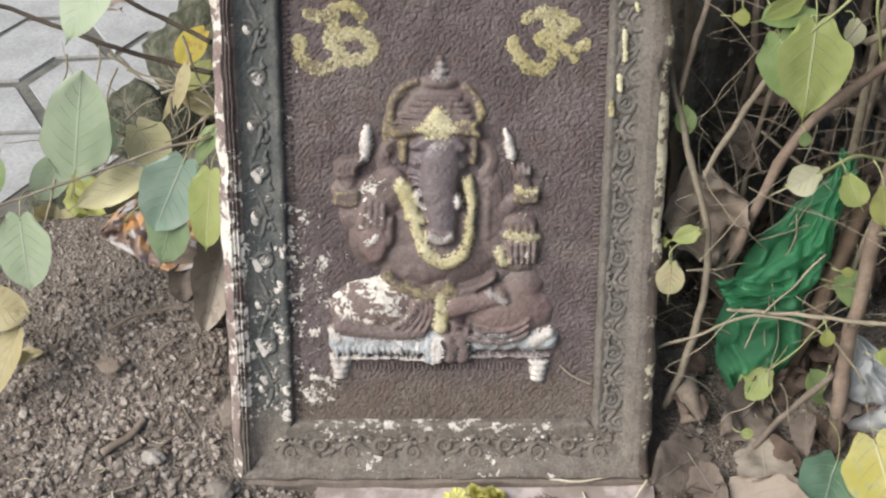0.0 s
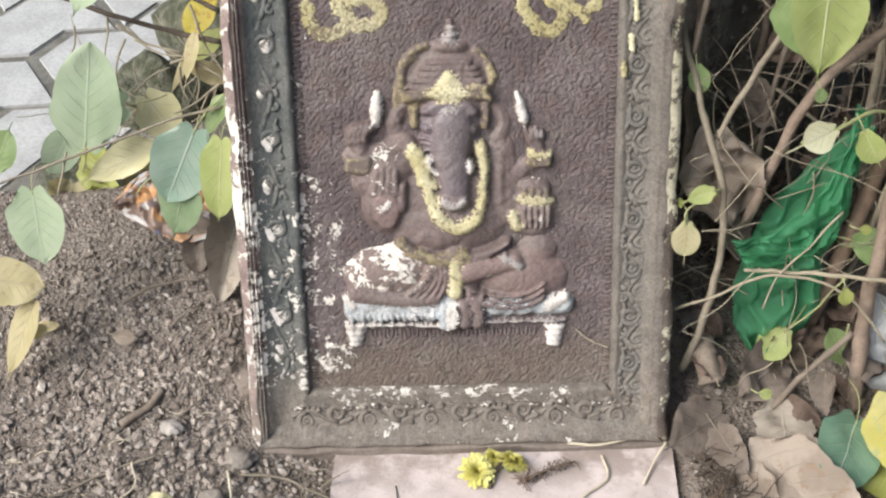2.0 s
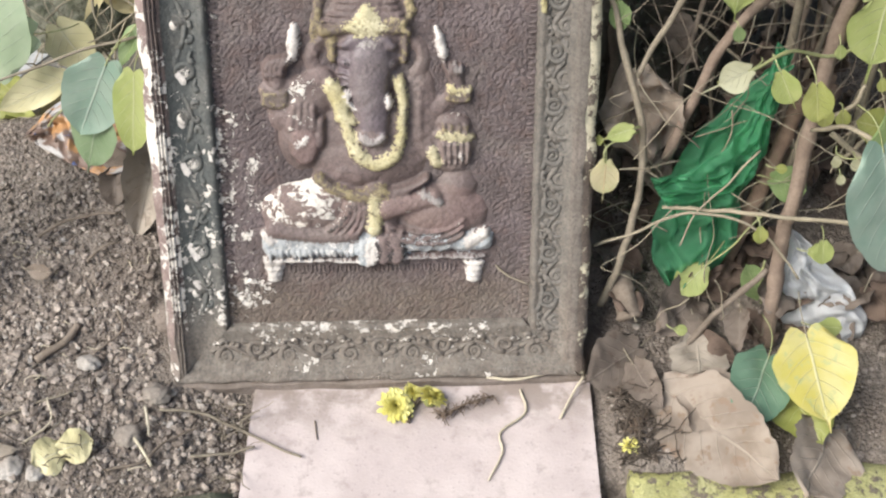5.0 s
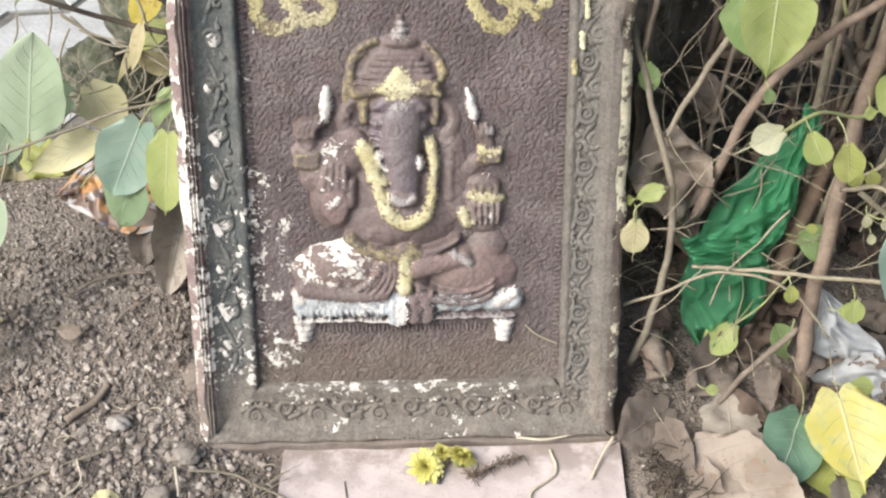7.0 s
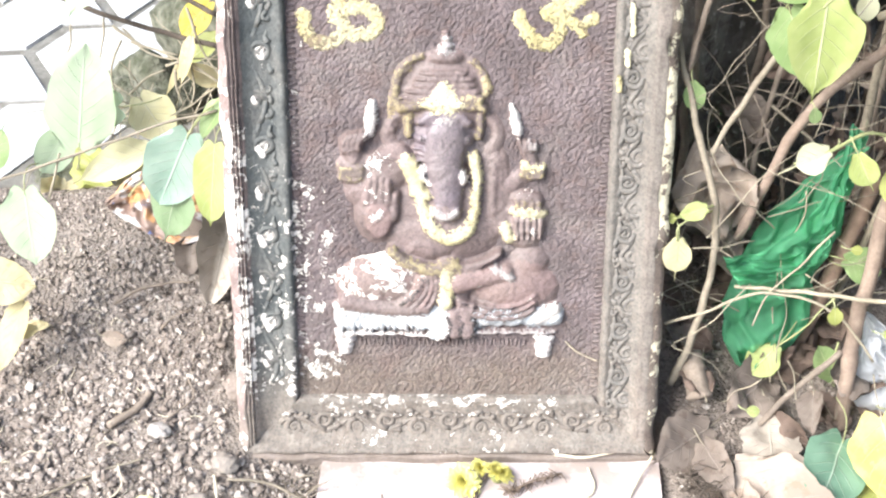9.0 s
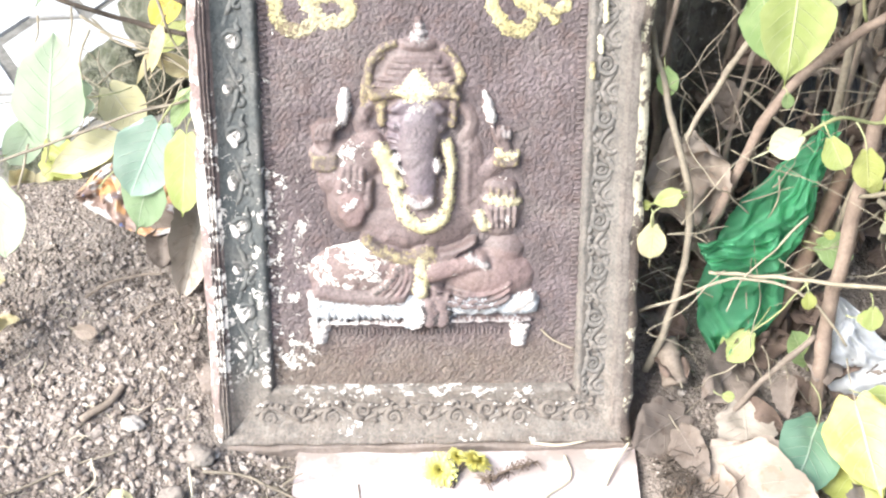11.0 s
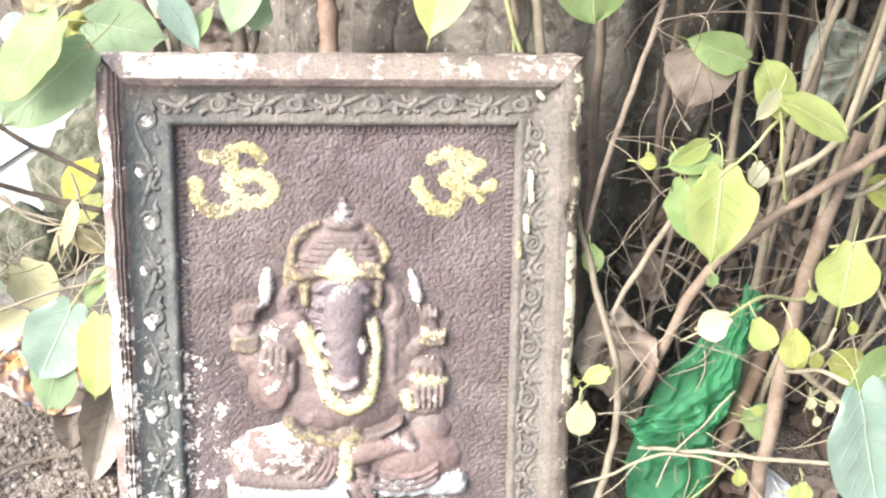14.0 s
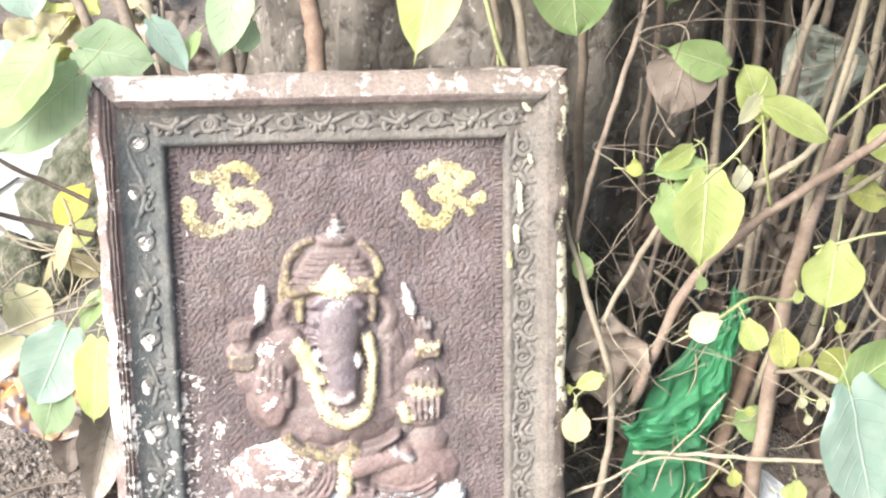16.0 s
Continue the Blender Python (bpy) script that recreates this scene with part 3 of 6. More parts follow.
def build_figure():
    R = Relief()
    # crown: a ringed dome with a stacked knob, set off by a groove from the ribbons at its sides
    R.oval(-0.0036, 0.3833, 0.0491, 0.0538, 0.0045)
    R.oval(-0.0037, 0.3798, 0.0410, 0.0468, 0.019)
    R.oval(-0.0034, 0.4096, 0.0222, 0.0029, 0.0016, base=0.015)
    R.oval(-0.0035, 0.4034, 0.0269, 0.0029, 0.0016, base=0.015)
    R.oval(-0.0035, 0.3971, 0.0316, 0.0029, 0.0016, base=0.015)
    R.oval(-0.0036, 0.3908, 0.0363, 0.0029, 0.0016, base=0.015)
    R.oval(-0.0036, 0.3844, 0.0410, 0.0029, 0.0016, base=0.015)
    R.oval(-0.0033, 0.4244, 0.0211, 0.0082, 0.013)
    R.oval(-0.0032, 0.4295, 0.0111, 0.0041, 0.0125, kind=10)
    R.oval(-0.0032, 0.4362, 0.0094, 0.0041, 0.0125, kind=10)
    R.oval(-0.0031, 0.4430, 0.0076, 0.0041, 0.0125, kind=10)
    R.oval(-0.0036, 0.4491, 0.0047, 0.0041, 0.01)
    R.limb((-0.0527, 0.3781), (-0.0269, 0.4258), 0.0053, 0.0035, 0.0035, 0.004, 3, 14, (-0.0094, 0.0082))
    R.limb((-0.0581, 0.3665), (-0.0384, 0.4146), 0.0035, 0.0023, 0.003, 0.003, 3, 12, (-0.0059, 0.0047))
    R.limb((0.0369, 0.3828), (0.0238, 0.4207), 0.0041, 0.0029, 0.0035, 0.004, 3, 12, (0.0059, 0.0047))
    R.limb((0.0420, 0.3931), (0.0363, 0.4115), 0.0029, 0.0023, 0.0025, 0.0035, 3, 6)
    # brow band with its peak
    R.limb((-0.0483, 0.3745), (0.0351, 0.3747), 0.0047, 0.0047, 0.0045, 0.0165, 3, 18, (0.0000, 0.0041))
    R.limb((-0.0046, 0.3982), (-0.0048, 0.3798), 0.0035, 0.0158, 0.003, 0.018, 1, 8)
    R.limb((-0.0254, 0.3789), (0.0123, 0.3785), 0.0041, 0.0041, 0.003, 0.0195, 1, 10)
    R.limb((0.0123, 0.3808), (0.0306, 0.3829), 0.0059, 0.0047, 0.0025, 0.0185, 3, 6)
    R.limb((-0.0403, 0.3721), (-0.0396, 0.3465), 0.0059, 0.0041, 0.006, 0.0075, 3, 8)
    R.limb((0.0329, 0.3771), (0.0317, 0.3433), 0.0047, 0.0035, 0.006, 0.007, 3, 8)
    # ears, brow, eyes, and the long nose with its worn curled tip
    R.limb((-0.0496, 0.3664), (-0.0560, 0.3337), 0.0076, 0.0094, 0.006, 0.0, 0, 9, (-0.0082, 0.0000))
    R.limb((-0.0484, 0.3664), (-0.0545, 0.3501), 0.0023, 0.0023, 0.0025, 0.005, 0, 8, (-0.0070, 0.0000))
    R.limb((0.0409, 0.3654), (0.0444, 0.3313), 0.0070, 0.0088, 0.006, 0.0, 0, 9, (0.0082, 0.0000))
    R.limb((0.0386, 0.3677), (0.0444, 0.3372), 0.0023, 0.0018, 0.0025, 0.005, 0, 9, (0.0082, 0.0000))
    R.oval(-0.0051, 0.3525, 0.0328, 0.0269, 0.02, kind=4)
    R.oval(-0.0050, 0.3624, 0.0257, 0.0094, 0.005, base=0.0165, kind=4)
    R.oval(-0.0041, 0.3366, 0.0304, 0.0304, 0.02, kind=4)
    R.limb((-0.0285, 0.3604), (-0.0141, 0.3660), 0.0041, 0.0047, 0.004, 0.0175, 4, 6, (0.0000, 0.0023))
    R.limb((0.0065, 0.3658), (0.0202, 0.3598), 0.0047, 0.0041, 0.004, 0.0175, 4, 6, (0.0000, 0.0023))
    R.oval(-0.0270, 0.3440, 0.0076, 0.0053, 0.0045, -15, base=0.015, kind=4)
    R.oval(0.0179, 0.3422, 0.0064, 0.0053, 0.0045, 15, base=0.015, kind=4)
    R.oval(-0.0259, 0.3445, 0.0047, 0.0015, 0.002, -20, base=0.0185, kind=8)
    R.oval(0.0179, 0.3428, 0.0041, 0.0014, 0.002, 20, base=0.0185, kind=8)
    R.limb((-0.0341, 0.3334), (-0.0192, 0.3262), 0.0018, 0.0018, 0.0022, 0.016, 4, 6, (0.0000, 0.0029))
    R.limb((-0.0324, 0.3275), (-0.0193, 0.3202), 0.0018, 0.0018, 0.0022, 0.016, 4, 6, (0.0000, 0.0029))
    R.limb((-0.0308, 0.3216), (-0.0193, 0.3143), 0.0018, 0.0018, 0.0022, 0.016, 4, 6, (0.0000, 0.0029))
    R.oval(-0.0038, 0.3612, 0.0099, 0.0053, 0.0025, base=0.0205, kind=10)
    R.limb((-0.0029, 0.3437), (-0.0043, 0.3129), 0.0211, 0.0181, 0.015, 0.014, 4, 10)
    R.limb((-0.0043, 0.3129), (0.0001, 0.2852), 0.0181, 0.0152, 0.015, 0.0145, 4, 9)
    R.limb((0.0001, 0.2852), (-0.0011, 0.2719), 0.0152, 0.0146, 0.015, 0.015, 4, 6)
    R.oval(-0.0023, 0.2695, 0.0158, 0.0123, 0.018, base=0.014)
    R.limb((-0.0106, 0.2672), (0.0082, 0.2693), 0.0053, 0.0047, 0.005, 0.029, 10, 7, (0.0000, -0.0047))
    R.limb((-0.0263, 0.3132), (-0.0196, 0.2963), 0.0035, 0.0023, 0.006, 0.016, 2, 6, (-0.0018, 0.0000))
    R.oval(0.0154, 0.3043, 0.0044, 0.0082, 0.008, 8, base=0.021, kind=2)
    # shoulders, chest and belly
    R.oval(-0.0059, 0.2598, 0.0585, 0.0515, 0.016)
    R.oval(-0.0067, 0.2414, 0.0608, 0.0351, 0.0205)
    R.oval(-0.0145, 0.2303, 0.0410, 0.0199, 0.022)
    R.limb((-0.0552, 0.3147), (-0.0849, 0.2899), 0.0246, 0.0234, 0.014, 0.0, 0, 7)
    R.limb((-0.0492, 0.3265), (-0.0725, 0.3179), 0.0105, 0.0117, 0.008, 0.006, 9, 6)
    R.limb((0.0479, 0.3194), (0.0504, 0.2590), 0.0152, 0.0199, 0.008, 0.0, 0, 9)
    R.limb((0.0468, 0.3135), (0.0457, 0.2652), 0.0041, 0.0047, 0.0025, 0.0085, 0, 9)
    # garland
    R.limb((-0.0413, 0.3193), (-0.0313, 0.2892), 0.0088, 0.0082, 0.0055, 0.017, 1, 10, (0.0018, 0.0000))
    R.limb((-0.0307, 0.2892), (-0.0197, 0.2831), 0.0059, 0.0035, 0.005, 0.0185, 1, 6)
    R.limb((-0.0290, 0.2844), (-0.0189, 0.2538), 0.0053, 0.0070, 0.0055, 0.018, 1, 10, (-0.0012, 0.0000))
    R.limb((-0.0189, 0.2526), (0.0210, 0.2496), 0.0076, 0.0070, 0.006, 0.0215, 1, 18, (0.0000, -0.0117))
    R.limb((0.0222, 0.2508), (0.0281, 0.2837), 0.0064, 0.0053, 0.005, 0.018, 1, 10, (0.0023, 0.0000))
    R.limb((0.0281, 0.2837), (0.0259, 0.3244), 0.0047, 0.0064, 0.005, 0.016, 1, 10, (0.0023, 0.0000))
    # girdle and sash
    R.oval(-0.0102, 0.1852, 0.0386, 0.0281, 0.0185, power=0.35)
    R.limb((-0.0583, 0.2235), (0.0078, 0.2051), 0.0059, 0.0070, 0.005, 0.019, 3, 16, (-0.0023, -0.0082))
    R.limb((0.0078, 0.2063), (0.0541, 0.2219), 0.0059, 0.0035, 0.004, 0.0185, 0, 12, (0.0000, -0.0047))
    R.oval(0.0019, 0.2089, 0.0117, 0.0076, 0.0055, base=0.0215, kind=3)
    R.limb((-0.0005, 0.2039), (-0.0020, 0.1673), 0.0064, 0.0082, 0.0055, 0.021, 1, 9)
    R.limb((-0.0136, 0.2004), (-0.0213, 0.1599), 0.0023, 0.0023, 0.0035, 0.0195, 0, 10, (0.0059, 0.0000))
    R.limb((-0.0178, 0.1985), (-0.0285, 0.1619), 0.0023, 0.0023, 0.0035, 0.0195, 6, 10, (0.0059, 0.0000))
    R.limb((-0.0220, 0.1967), (-0.0356, 0.1639), 0.0023, 0.0023, 0.0035, 0.0195, 0, 10, (0.0059, 0.0000))
    R.limb((-0.0262, 0.1949), (-0.0428, 0.1659), 0.0023, 0.0023, 0.0035, 0.0195, 6, 10, (0.0059, 0.0000))
    R.limb((-0.0304, 0.1930), (-0.0499, 0.1679), 0.0023, 0.0023, 0.0035, 0.0195, 0, 10, (0.0059, 0.0000))
    # folded legs
    R.oval(-0.0698, 0.1885, 0.0515, 0.0316, 0.024, 5)
    R.limb((-0.1074, 0.1675), (-0.0237, 0.1599), 0.0088, 0.0076, 0.01, 0.012, 0, 14, (0.0000, -0.0035))
    # near-black line that paints the shade in the thigh's crease
    R.limb((-0.0244, 0.1948), (-0.0500, 0.1667), 0.0023, 0.0023, 0.003, 0.02, 8, 10, (0.0023, -0.0035))
    R.oval(0.0687, 0.1841, 0.0503, 0.0316, 0.023, -6)
    R.limb((0.0113, 0.1899), (0.0602, 0.2006), 0.0117, 0.0088, 0.011, 0.016, 6, 11)
    R.limb((0.0506, 0.2045), (0.0662, 0.1967), 0.0059, 0.0047, 0.008, 0.02, 10, 5)
    R.limb((0.0112, 0.1709), (0.0915, 0.1761), 0.0023, 0.0023, 0.0028, 0.0195, 0, 16, (0.0059, -0.0117))
    R.limb((0.0112, 0.1658), (0.0916, 0.1685), 0.0023, 0.0023, 0.0028, 0.0195, 0, 16, (0.0059, -0.0117))
    R.limb((0.0111, 0.1607), (0.0917, 0.1608), 0.0023, 0.0023, 0.0028, 0.0195, 0, 16, (0.0059, -0.0117))
    R.oval(0.0851, 0.2090, 0.0222, 0.0199, 0.015)
    # raised arms with pale blades
    R.limb((-0.0842, 0.3139), (-0.1038, 0.3141), 0.0152, 0.0117, 0.01, 0.0, 0, 6)
    R.limb((-0.1097, 0.3130), (-0.0888, 0.3133), 0.0035, 0.0035, 0.004, 0.013, 3, 7, (0.0000, -0.0023))
    R.limb((-0.1098, 0.3076), (-0.0890, 0.3080), 0.0035, 0.0035, 0.004, 0.013, 3, 7, (0.0000, -0.0023))
    R.limb((-0.1100, 0.3022), (-0.0891, 0.3026), 0.0035, 0.0035, 0.004, 0.013, 3, 7, (0.0000, -0.0023))
    R.limb((-0.0967, 0.3200), (-0.0996, 0.3378), 0.0117, 0.0129, 0.015, 0.0, 0, 6)
    R.limb((-0.1068, 0.3296), (-0.1028, 0.3460), 0.0032, 0.0023, 0.006, 0.011, 0, 7, (-0.0018, 0.0000))
    R.limb((-0.1016, 0.3307), (-0.0976, 0.3471), 0.0032, 0.0023, 0.006, 0.011, 0, 7, (-0.0018, 0.0000))
    R.limb((-0.0964, 0.3318), (-0.0924, 0.3483), 0.0032, 0.0023, 0.006, 0.011, 0, 7, (-0.0018, 0.0000))
    R.limb((-0.0911, 0.3329), (-0.0872, 0.3494), 0.0032, 0.0023, 0.006, 0.011, 0, 7, (-0.0018, 0.0000))
    R.limb((-0.0904, 0.3388), (-0.0833, 0.3470), 0.0029, 0.0023, 0.006, 0.012, 0, 5)
    R.oval(-0.0782, 0.3633, 0.0067, 0.0199, 0.009, -4, base=0.005, kind=2)
    R.limb((-0.0803, 0.3505), (-0.0834, 0.3434), 0.0035, 0.0023, 0.008, 0.006, 2, 5)
    R.limb((0.0550, 0.2882), (0.0840, 0.3070), 0.0129, 0.0088, 0.007, 0.0, 0, 7)
    R.limb((0.0769, 0.3155), (0.0967, 0.3140), 0.0035, 0.0035, 0.004, 0.011, 1, 7, (0.0000, -0.0018))
    R.limb((0.0770, 0.3107), (0.0967, 0.3093), 0.0035, 0.0035, 0.004, 0.011, 3, 7, (0.0000, -0.0018))
    R.limb((0.0770, 0.3059), (0.0968, 0.3045), 0.0035, 0.0035, 0.004, 0.011, 3, 7, (0.0000, -0.0018))
    R.limb((0.0873, 0.3177), (0.0814, 0.3321), 0.0070, 0.0070, 0.011, 0.0, 0, 6)
    R.limb((0.0791, 0.3321), (0.0778, 0.3409), 0.0026, 0.0023, 0.005, 0.009, 0, 5)
    R.limb((0.0843, 0.3320), (0.0830, 0.3397), 0.0026, 0.0023, 0.005, 0.009, 10, 5)
    R.limb((0.0895, 0.3320), (0.0882, 0.3385), 0.0026, 0.0023, 0.005, 0.009, 10, 5)
    R.oval(0.0684, 0.3592, 0.0059, 0.0193, 0.009, 15, base=0.005, kind=2)
    R.limb((0.0720, 0.3451), (0.0815, 0.3190), 0.0023, 0.0018, 0.006, 0.006, 0, 8, (-0.0018, 0.0000))
    # open palm, and the hand that bears a bowl
    R.oval(-0.0738, 0.2655, 0.0246, 0.0363, 0.019)
    R.oval(-0.0717, 0.2582, 0.0140, 0.0199, 0.0035, base=0.018, kind=6)
    R.limb((-0.0840, 0.2778), (-0.0799, 0.3001), 0.0041, 0.0032, 0.006, 0.0145, 9, 8)
    R.limb((-0.0764, 0.2777), (-0.0735, 0.3018), 0.0041, 0.0032, 0.006, 0.0145, 9, 8)
    R.limb((-0.0689, 0.2776), (-0.0672, 0.2999), 0.0041, 0.0032, 0.006, 0.0145, 0, 8)
    R.limb((-0.0613, 0.2775), (-0.0608, 0.2980), 0.0041, 0.0032, 0.006, 0.0145, 0, 8)
    R.limb((-0.0564, 0.2604), (-0.0535, 0.2847), 0.0059, 0.0041, 0.008, 0.011, 0, 7)
    R.limb((-0.0786, 0.2607), (-0.0691, 0.2679), 0.0029, 0.0023, 0.003, 0.0205, 2, 5, (0.0000, -0.0023))
    R.oval(0.0816, 0.2586, 0.0246, 0.0269, 0.011)
    R.oval(0.0820, 0.2793, 0.0175, 0.0094, 0.01, base=0.004)
    R.oval(0.0833, 0.2659, 0.0205, 0.0059, 0.006, -3, base=0.011, kind=1)
    R.limb((0.0714, 0.2770), (0.0715, 0.2685), 0.0023, 0.0023, 0.003, 0.013, 3, 5)
    R.limb((0.0791, 0.2770), (0.0791, 0.2684), 0.0023, 0.0023, 0.003, 0.013, 3, 5)
    R.limb((0.0867, 0.2769), (0.0868, 0.2683), 0.0023, 0.0023, 0.003, 0.013, 3, 5)
    R.limb((0.0943, 0.2768), (0.0944, 0.2682), 0.0023, 0.0023, 0.003, 0.013, 3, 5)
    R.limb((0.0704, 0.2575), (0.0718, 0.2378), 0.0029, 0.0023, 0.006, 0.0125, 0, 8)
    R.limb((0.0769, 0.2575), (0.0777, 0.2378), 0.0029, 0.0023, 0.006, 0.0125, 0, 8)
    R.limb((0.0834, 0.2574), (0.0836, 0.2377), 0.0029, 0.0023, 0.006, 0.0125, 0, 8)
    R.limb((0.0899, 0.2573), (0.0895, 0.2376), 0.0029, 0.0023, 0.006, 0.0125, 0, 8)
    R.limb((0.0963, 0.2572), (0.0954, 0.2375), 0.0029, 0.0023, 0.006, 0.0125, 0, 8)
    R.oval(0.0883, 0.2438, 0.0020, 0.0053, 0.004, base=0.017, kind=2)
    R.limb((0.0599, 0.2491), (0.0635, 0.2380), 0.0059, 0.0059, 0.007, 0.01, 1, 5)
    R.oval(0.0777, 0.2328, 0.0199, 0.0070, 0.012)
    # low seat with a fluted front, two stepped feet and a hanging cloth
    for k in range(100):
        R.oval(-0.1152 + 0.2336 * k / 99, 0.1484 + 0.0018 * k / 99, 0.006, 0.0125, 0.0170, power=0.3, kind=7)
    for k in range(16):
        R.limb((-0.1131 + 0.0062 * k, 0.1423), (-0.1119 + 0.0062 * k, 0.1363), 0.0029, 0.0025, 0.0045, 0.0160, 7, 4)
    R.limb((-0.1182, 0.1317), (-0.0217, 0.1289), 0.0023, 0.0023, 0.004, 0.014, 2, 22)
    R.limb((0.0303, 0.1321), (0.1151, 0.1321), 0.0023, 0.0023, 0.004, 0.014, 10, 20)
    R.limb((-0.1103, 0.1535), (-0.1172, 0.1613), 0.0070, 0.0047, 0.015, 0.004, 2, 5)
    R.limb((0.0979, 0.1504), (0.1146, 0.1579), 0.0094, 0.0070, 0.016, 0.005, 2, 7)
    R.oval(-0.1093, 0.1276, 0.0123, 0.0041, 0.015, power=0.35, kind=2)
    R.oval(-0.1095, 0.1211, 0.0105, 0.0041, 0.0144, power=0.35, kind=2)
    R.oval(-0.1097, 0.1146, 0.0088, 0.0041, 0.0138, power=0.35, kind=2)
    R.oval(-0.1099, 0.1081, 0.0076, 0.0041, 0.0132, power=0.35, kind=2)
    R.oval(0.1031, 0.1245, 0.0123, 0.0041, 0.015, power=0.35, kind=2)
    R.oval(0.1032, 0.1180, 0.0105, 0.0041, 0.0144, power=0.35, kind=2)
    R.oval(0.1033, 0.1114, 0.0088, 0.0041, 0.0138, power=0.35, kind=2)
    R.oval(0.1034, 0.1049, 0.0076, 0.0041, 0.0132, power=0.35, kind=2)
    R.limb((-0.0142, 0.1521), (-0.0157, 0.1275), 0.0035, 0.0035, 0.0045, 0.0165, 7, 8)
    R.limb((-0.0088, 0.1520), (-0.0096, 0.1255), 0.0035, 0.0035, 0.0045, 0.0165, 2, 8)
    R.limb((-0.0034, 0.1519), (-0.0036, 0.1274), 0.0035, 0.0035, 0.0045, 0.0165, 2, 8)
    R.limb((0.0051, 0.1569), (0.0074, 0.1311), 0.0059, 0.0064, 0.006, 0.017, 0, 9, (0.0029, 0.0000))
    R.limb((0.0171, 0.1568), (0.0207, 0.1309), 0.0059, 0.0064, 0.006, 0.017, 0, 9, (0.0029, 0.0000))
    # near-black lines that paint the shade between the cloth's folds
    R.limb((-0.0009, 0.1532), (0.0013, 0.1299), 0.0018, 0.0018, 0.002, 0.02, 8, 8, (0.0023, 0.0000))
    R.limb((0.0123, 0.1530), (0.0140, 0.1297), 0.0018, 0.0018, 0.002, 0.02, 8, 8, (0.0023, 0.0000))
    R.limb((0.0255, 0.1528), (0.0267, 0.1295), 0.0018, 0.0018, 0.002, 0.02, 8, 8, (0.0023, 0.0000))
    step = 0.0010
    xs, zs = np.arange(-0.13, 0.13, step), np.arange(0.100, 0.455, step)
    X, Z = np.meshgrid(xs, zs)
    H, K = R.field(X, Z)
    solid = H > -0.5

    def smooth(field, times):
        field = field.copy()
        for _ in range(times):
            field[1:-1, 1:-1] = (field[1:-1, 1:-1] * 4 + field[:-2, 1:-1] + field[2:, 1:-1] + field[1:-1, :-2] + field[1:-1, 2:]) / 8
        return field

    F = np.where(solid, H, -0.002)
    F = 0.55 * smooth(F, 3) + 0.45 * smooth(F, 16)
    F = F * 0.66 + 0.0003 * worms(X, Z, 330, 2.0) + 0.0004 * worms(X, Z, 130, 5.0)

    def slot(x, z):
        """The paint of each face, with ragged borders where it was daubed on."""
        x, z = x.copy(), z.copy()
        for k in range(len(x)):
            w = noise.noise_vector((x[k] * 330, z[k] * 330, 1.0)) * 0.0042 + noise.noise_vector((x[k] * 900, z[k] * 900, 4.0)) * 0.0022
            x[k] += w.x
            z[k] += w.y
        i = np.clip(np.rint((x - xs[0]) / step).astype(int), 0, len(xs) - 1)
        j = np.clip(np.rint((z - zs[0]) / step).astype(int), 0, len(zs) - 1)
        k = K[j, i].copy()
        k[(k == 0) & (((x + 0.074) / 0.050) ** 2 + ((z - 0.197) / 0.026) ** 2 < 1)] = 5
        k[(k == 0) & (((x + 0.068) / 0.022) ** 2 + ((z - 0.302) / 0.024) ** 2 < 1)] = 9
        k[(k == 0) & (((x - 0.070) / 0.045) ** 2 + ((z - 0.188) / 0.026) ** 2 < 1)] = 6
        return k

    near = solid.copy()
    near[1:-1, 1:-1] |= solid[:-2, 1:-1] | solid[2:, 1:-1] | solid[1:-1, :-2] | solid[1:-1, 2:]
    sheet("relief_figure", xs, zs, lambda a, b: F - PANEL_Y + 0.0005, [M_BODY, M_YELLOW, M_WHITE, M_OCHRE, M_FACE, M_CHIPPED, M_PALM, M_SEAT, M_EYE_CREASE, M_ARM, M_WORN], PLAQUE,
          "brown seated elephant-headed relief with yellow ornaments", keep=lambda a, b, h: near, slot=slot)


build_figure()


def daub(name, strokes, label, mat=M_OM, depth=PANEL_Y, thick=1.0):
    """Strokes of thick yellow paint on the rough panel."""
    xs = np.arange(min(min(p[0] for p in s[0]) for s in strokes) - 0.012, max(max(p[0] for p in s[0]) for s in strokes) + 0.012, 0.0011)
    zs = np.arange(min(min(p[1] for p in s[0]) for s in strokes) - 0.012, max(max(p[1] for p in s[0]) for s in strokes) + 0.012, 0.0011)
    X, Z = np.meshgrid(xs, zs)
    D = np.full(X.shape, 3.0)
    for pts, r in strokes:
        for p in curve_through([(a, 0, b) for a, b in pts], 8):
            D = np.minimum(D, np.hypot(X - p.x, Z - p.z) / (r * 1.12))
    ragged = D + 0.28 * worms(X, Z, 210, 4) + 0.2 * worms(X, Z, 520, 6)
    solid = ragged < 1.02
    H = thick * np.where(solid, 0.0012 + 0.0008 * np.sqrt(np.clip(1.02 - D, 0, 1)), 0.0008) + 0.0005 * worms(X, Z, 150, 7) + 0.0004 * worms(X, Z, 260)
    H = H if thick == 1.0 else np.where(solid, 0.0006 * thick + 0.0004 * worms(X, Z, 300), 0.0)
    sheet(name, xs, zs, lambda a, b: H - depth + 0.0003, mat, PLAQUE, label, keep=lambda a, b, h: solid)


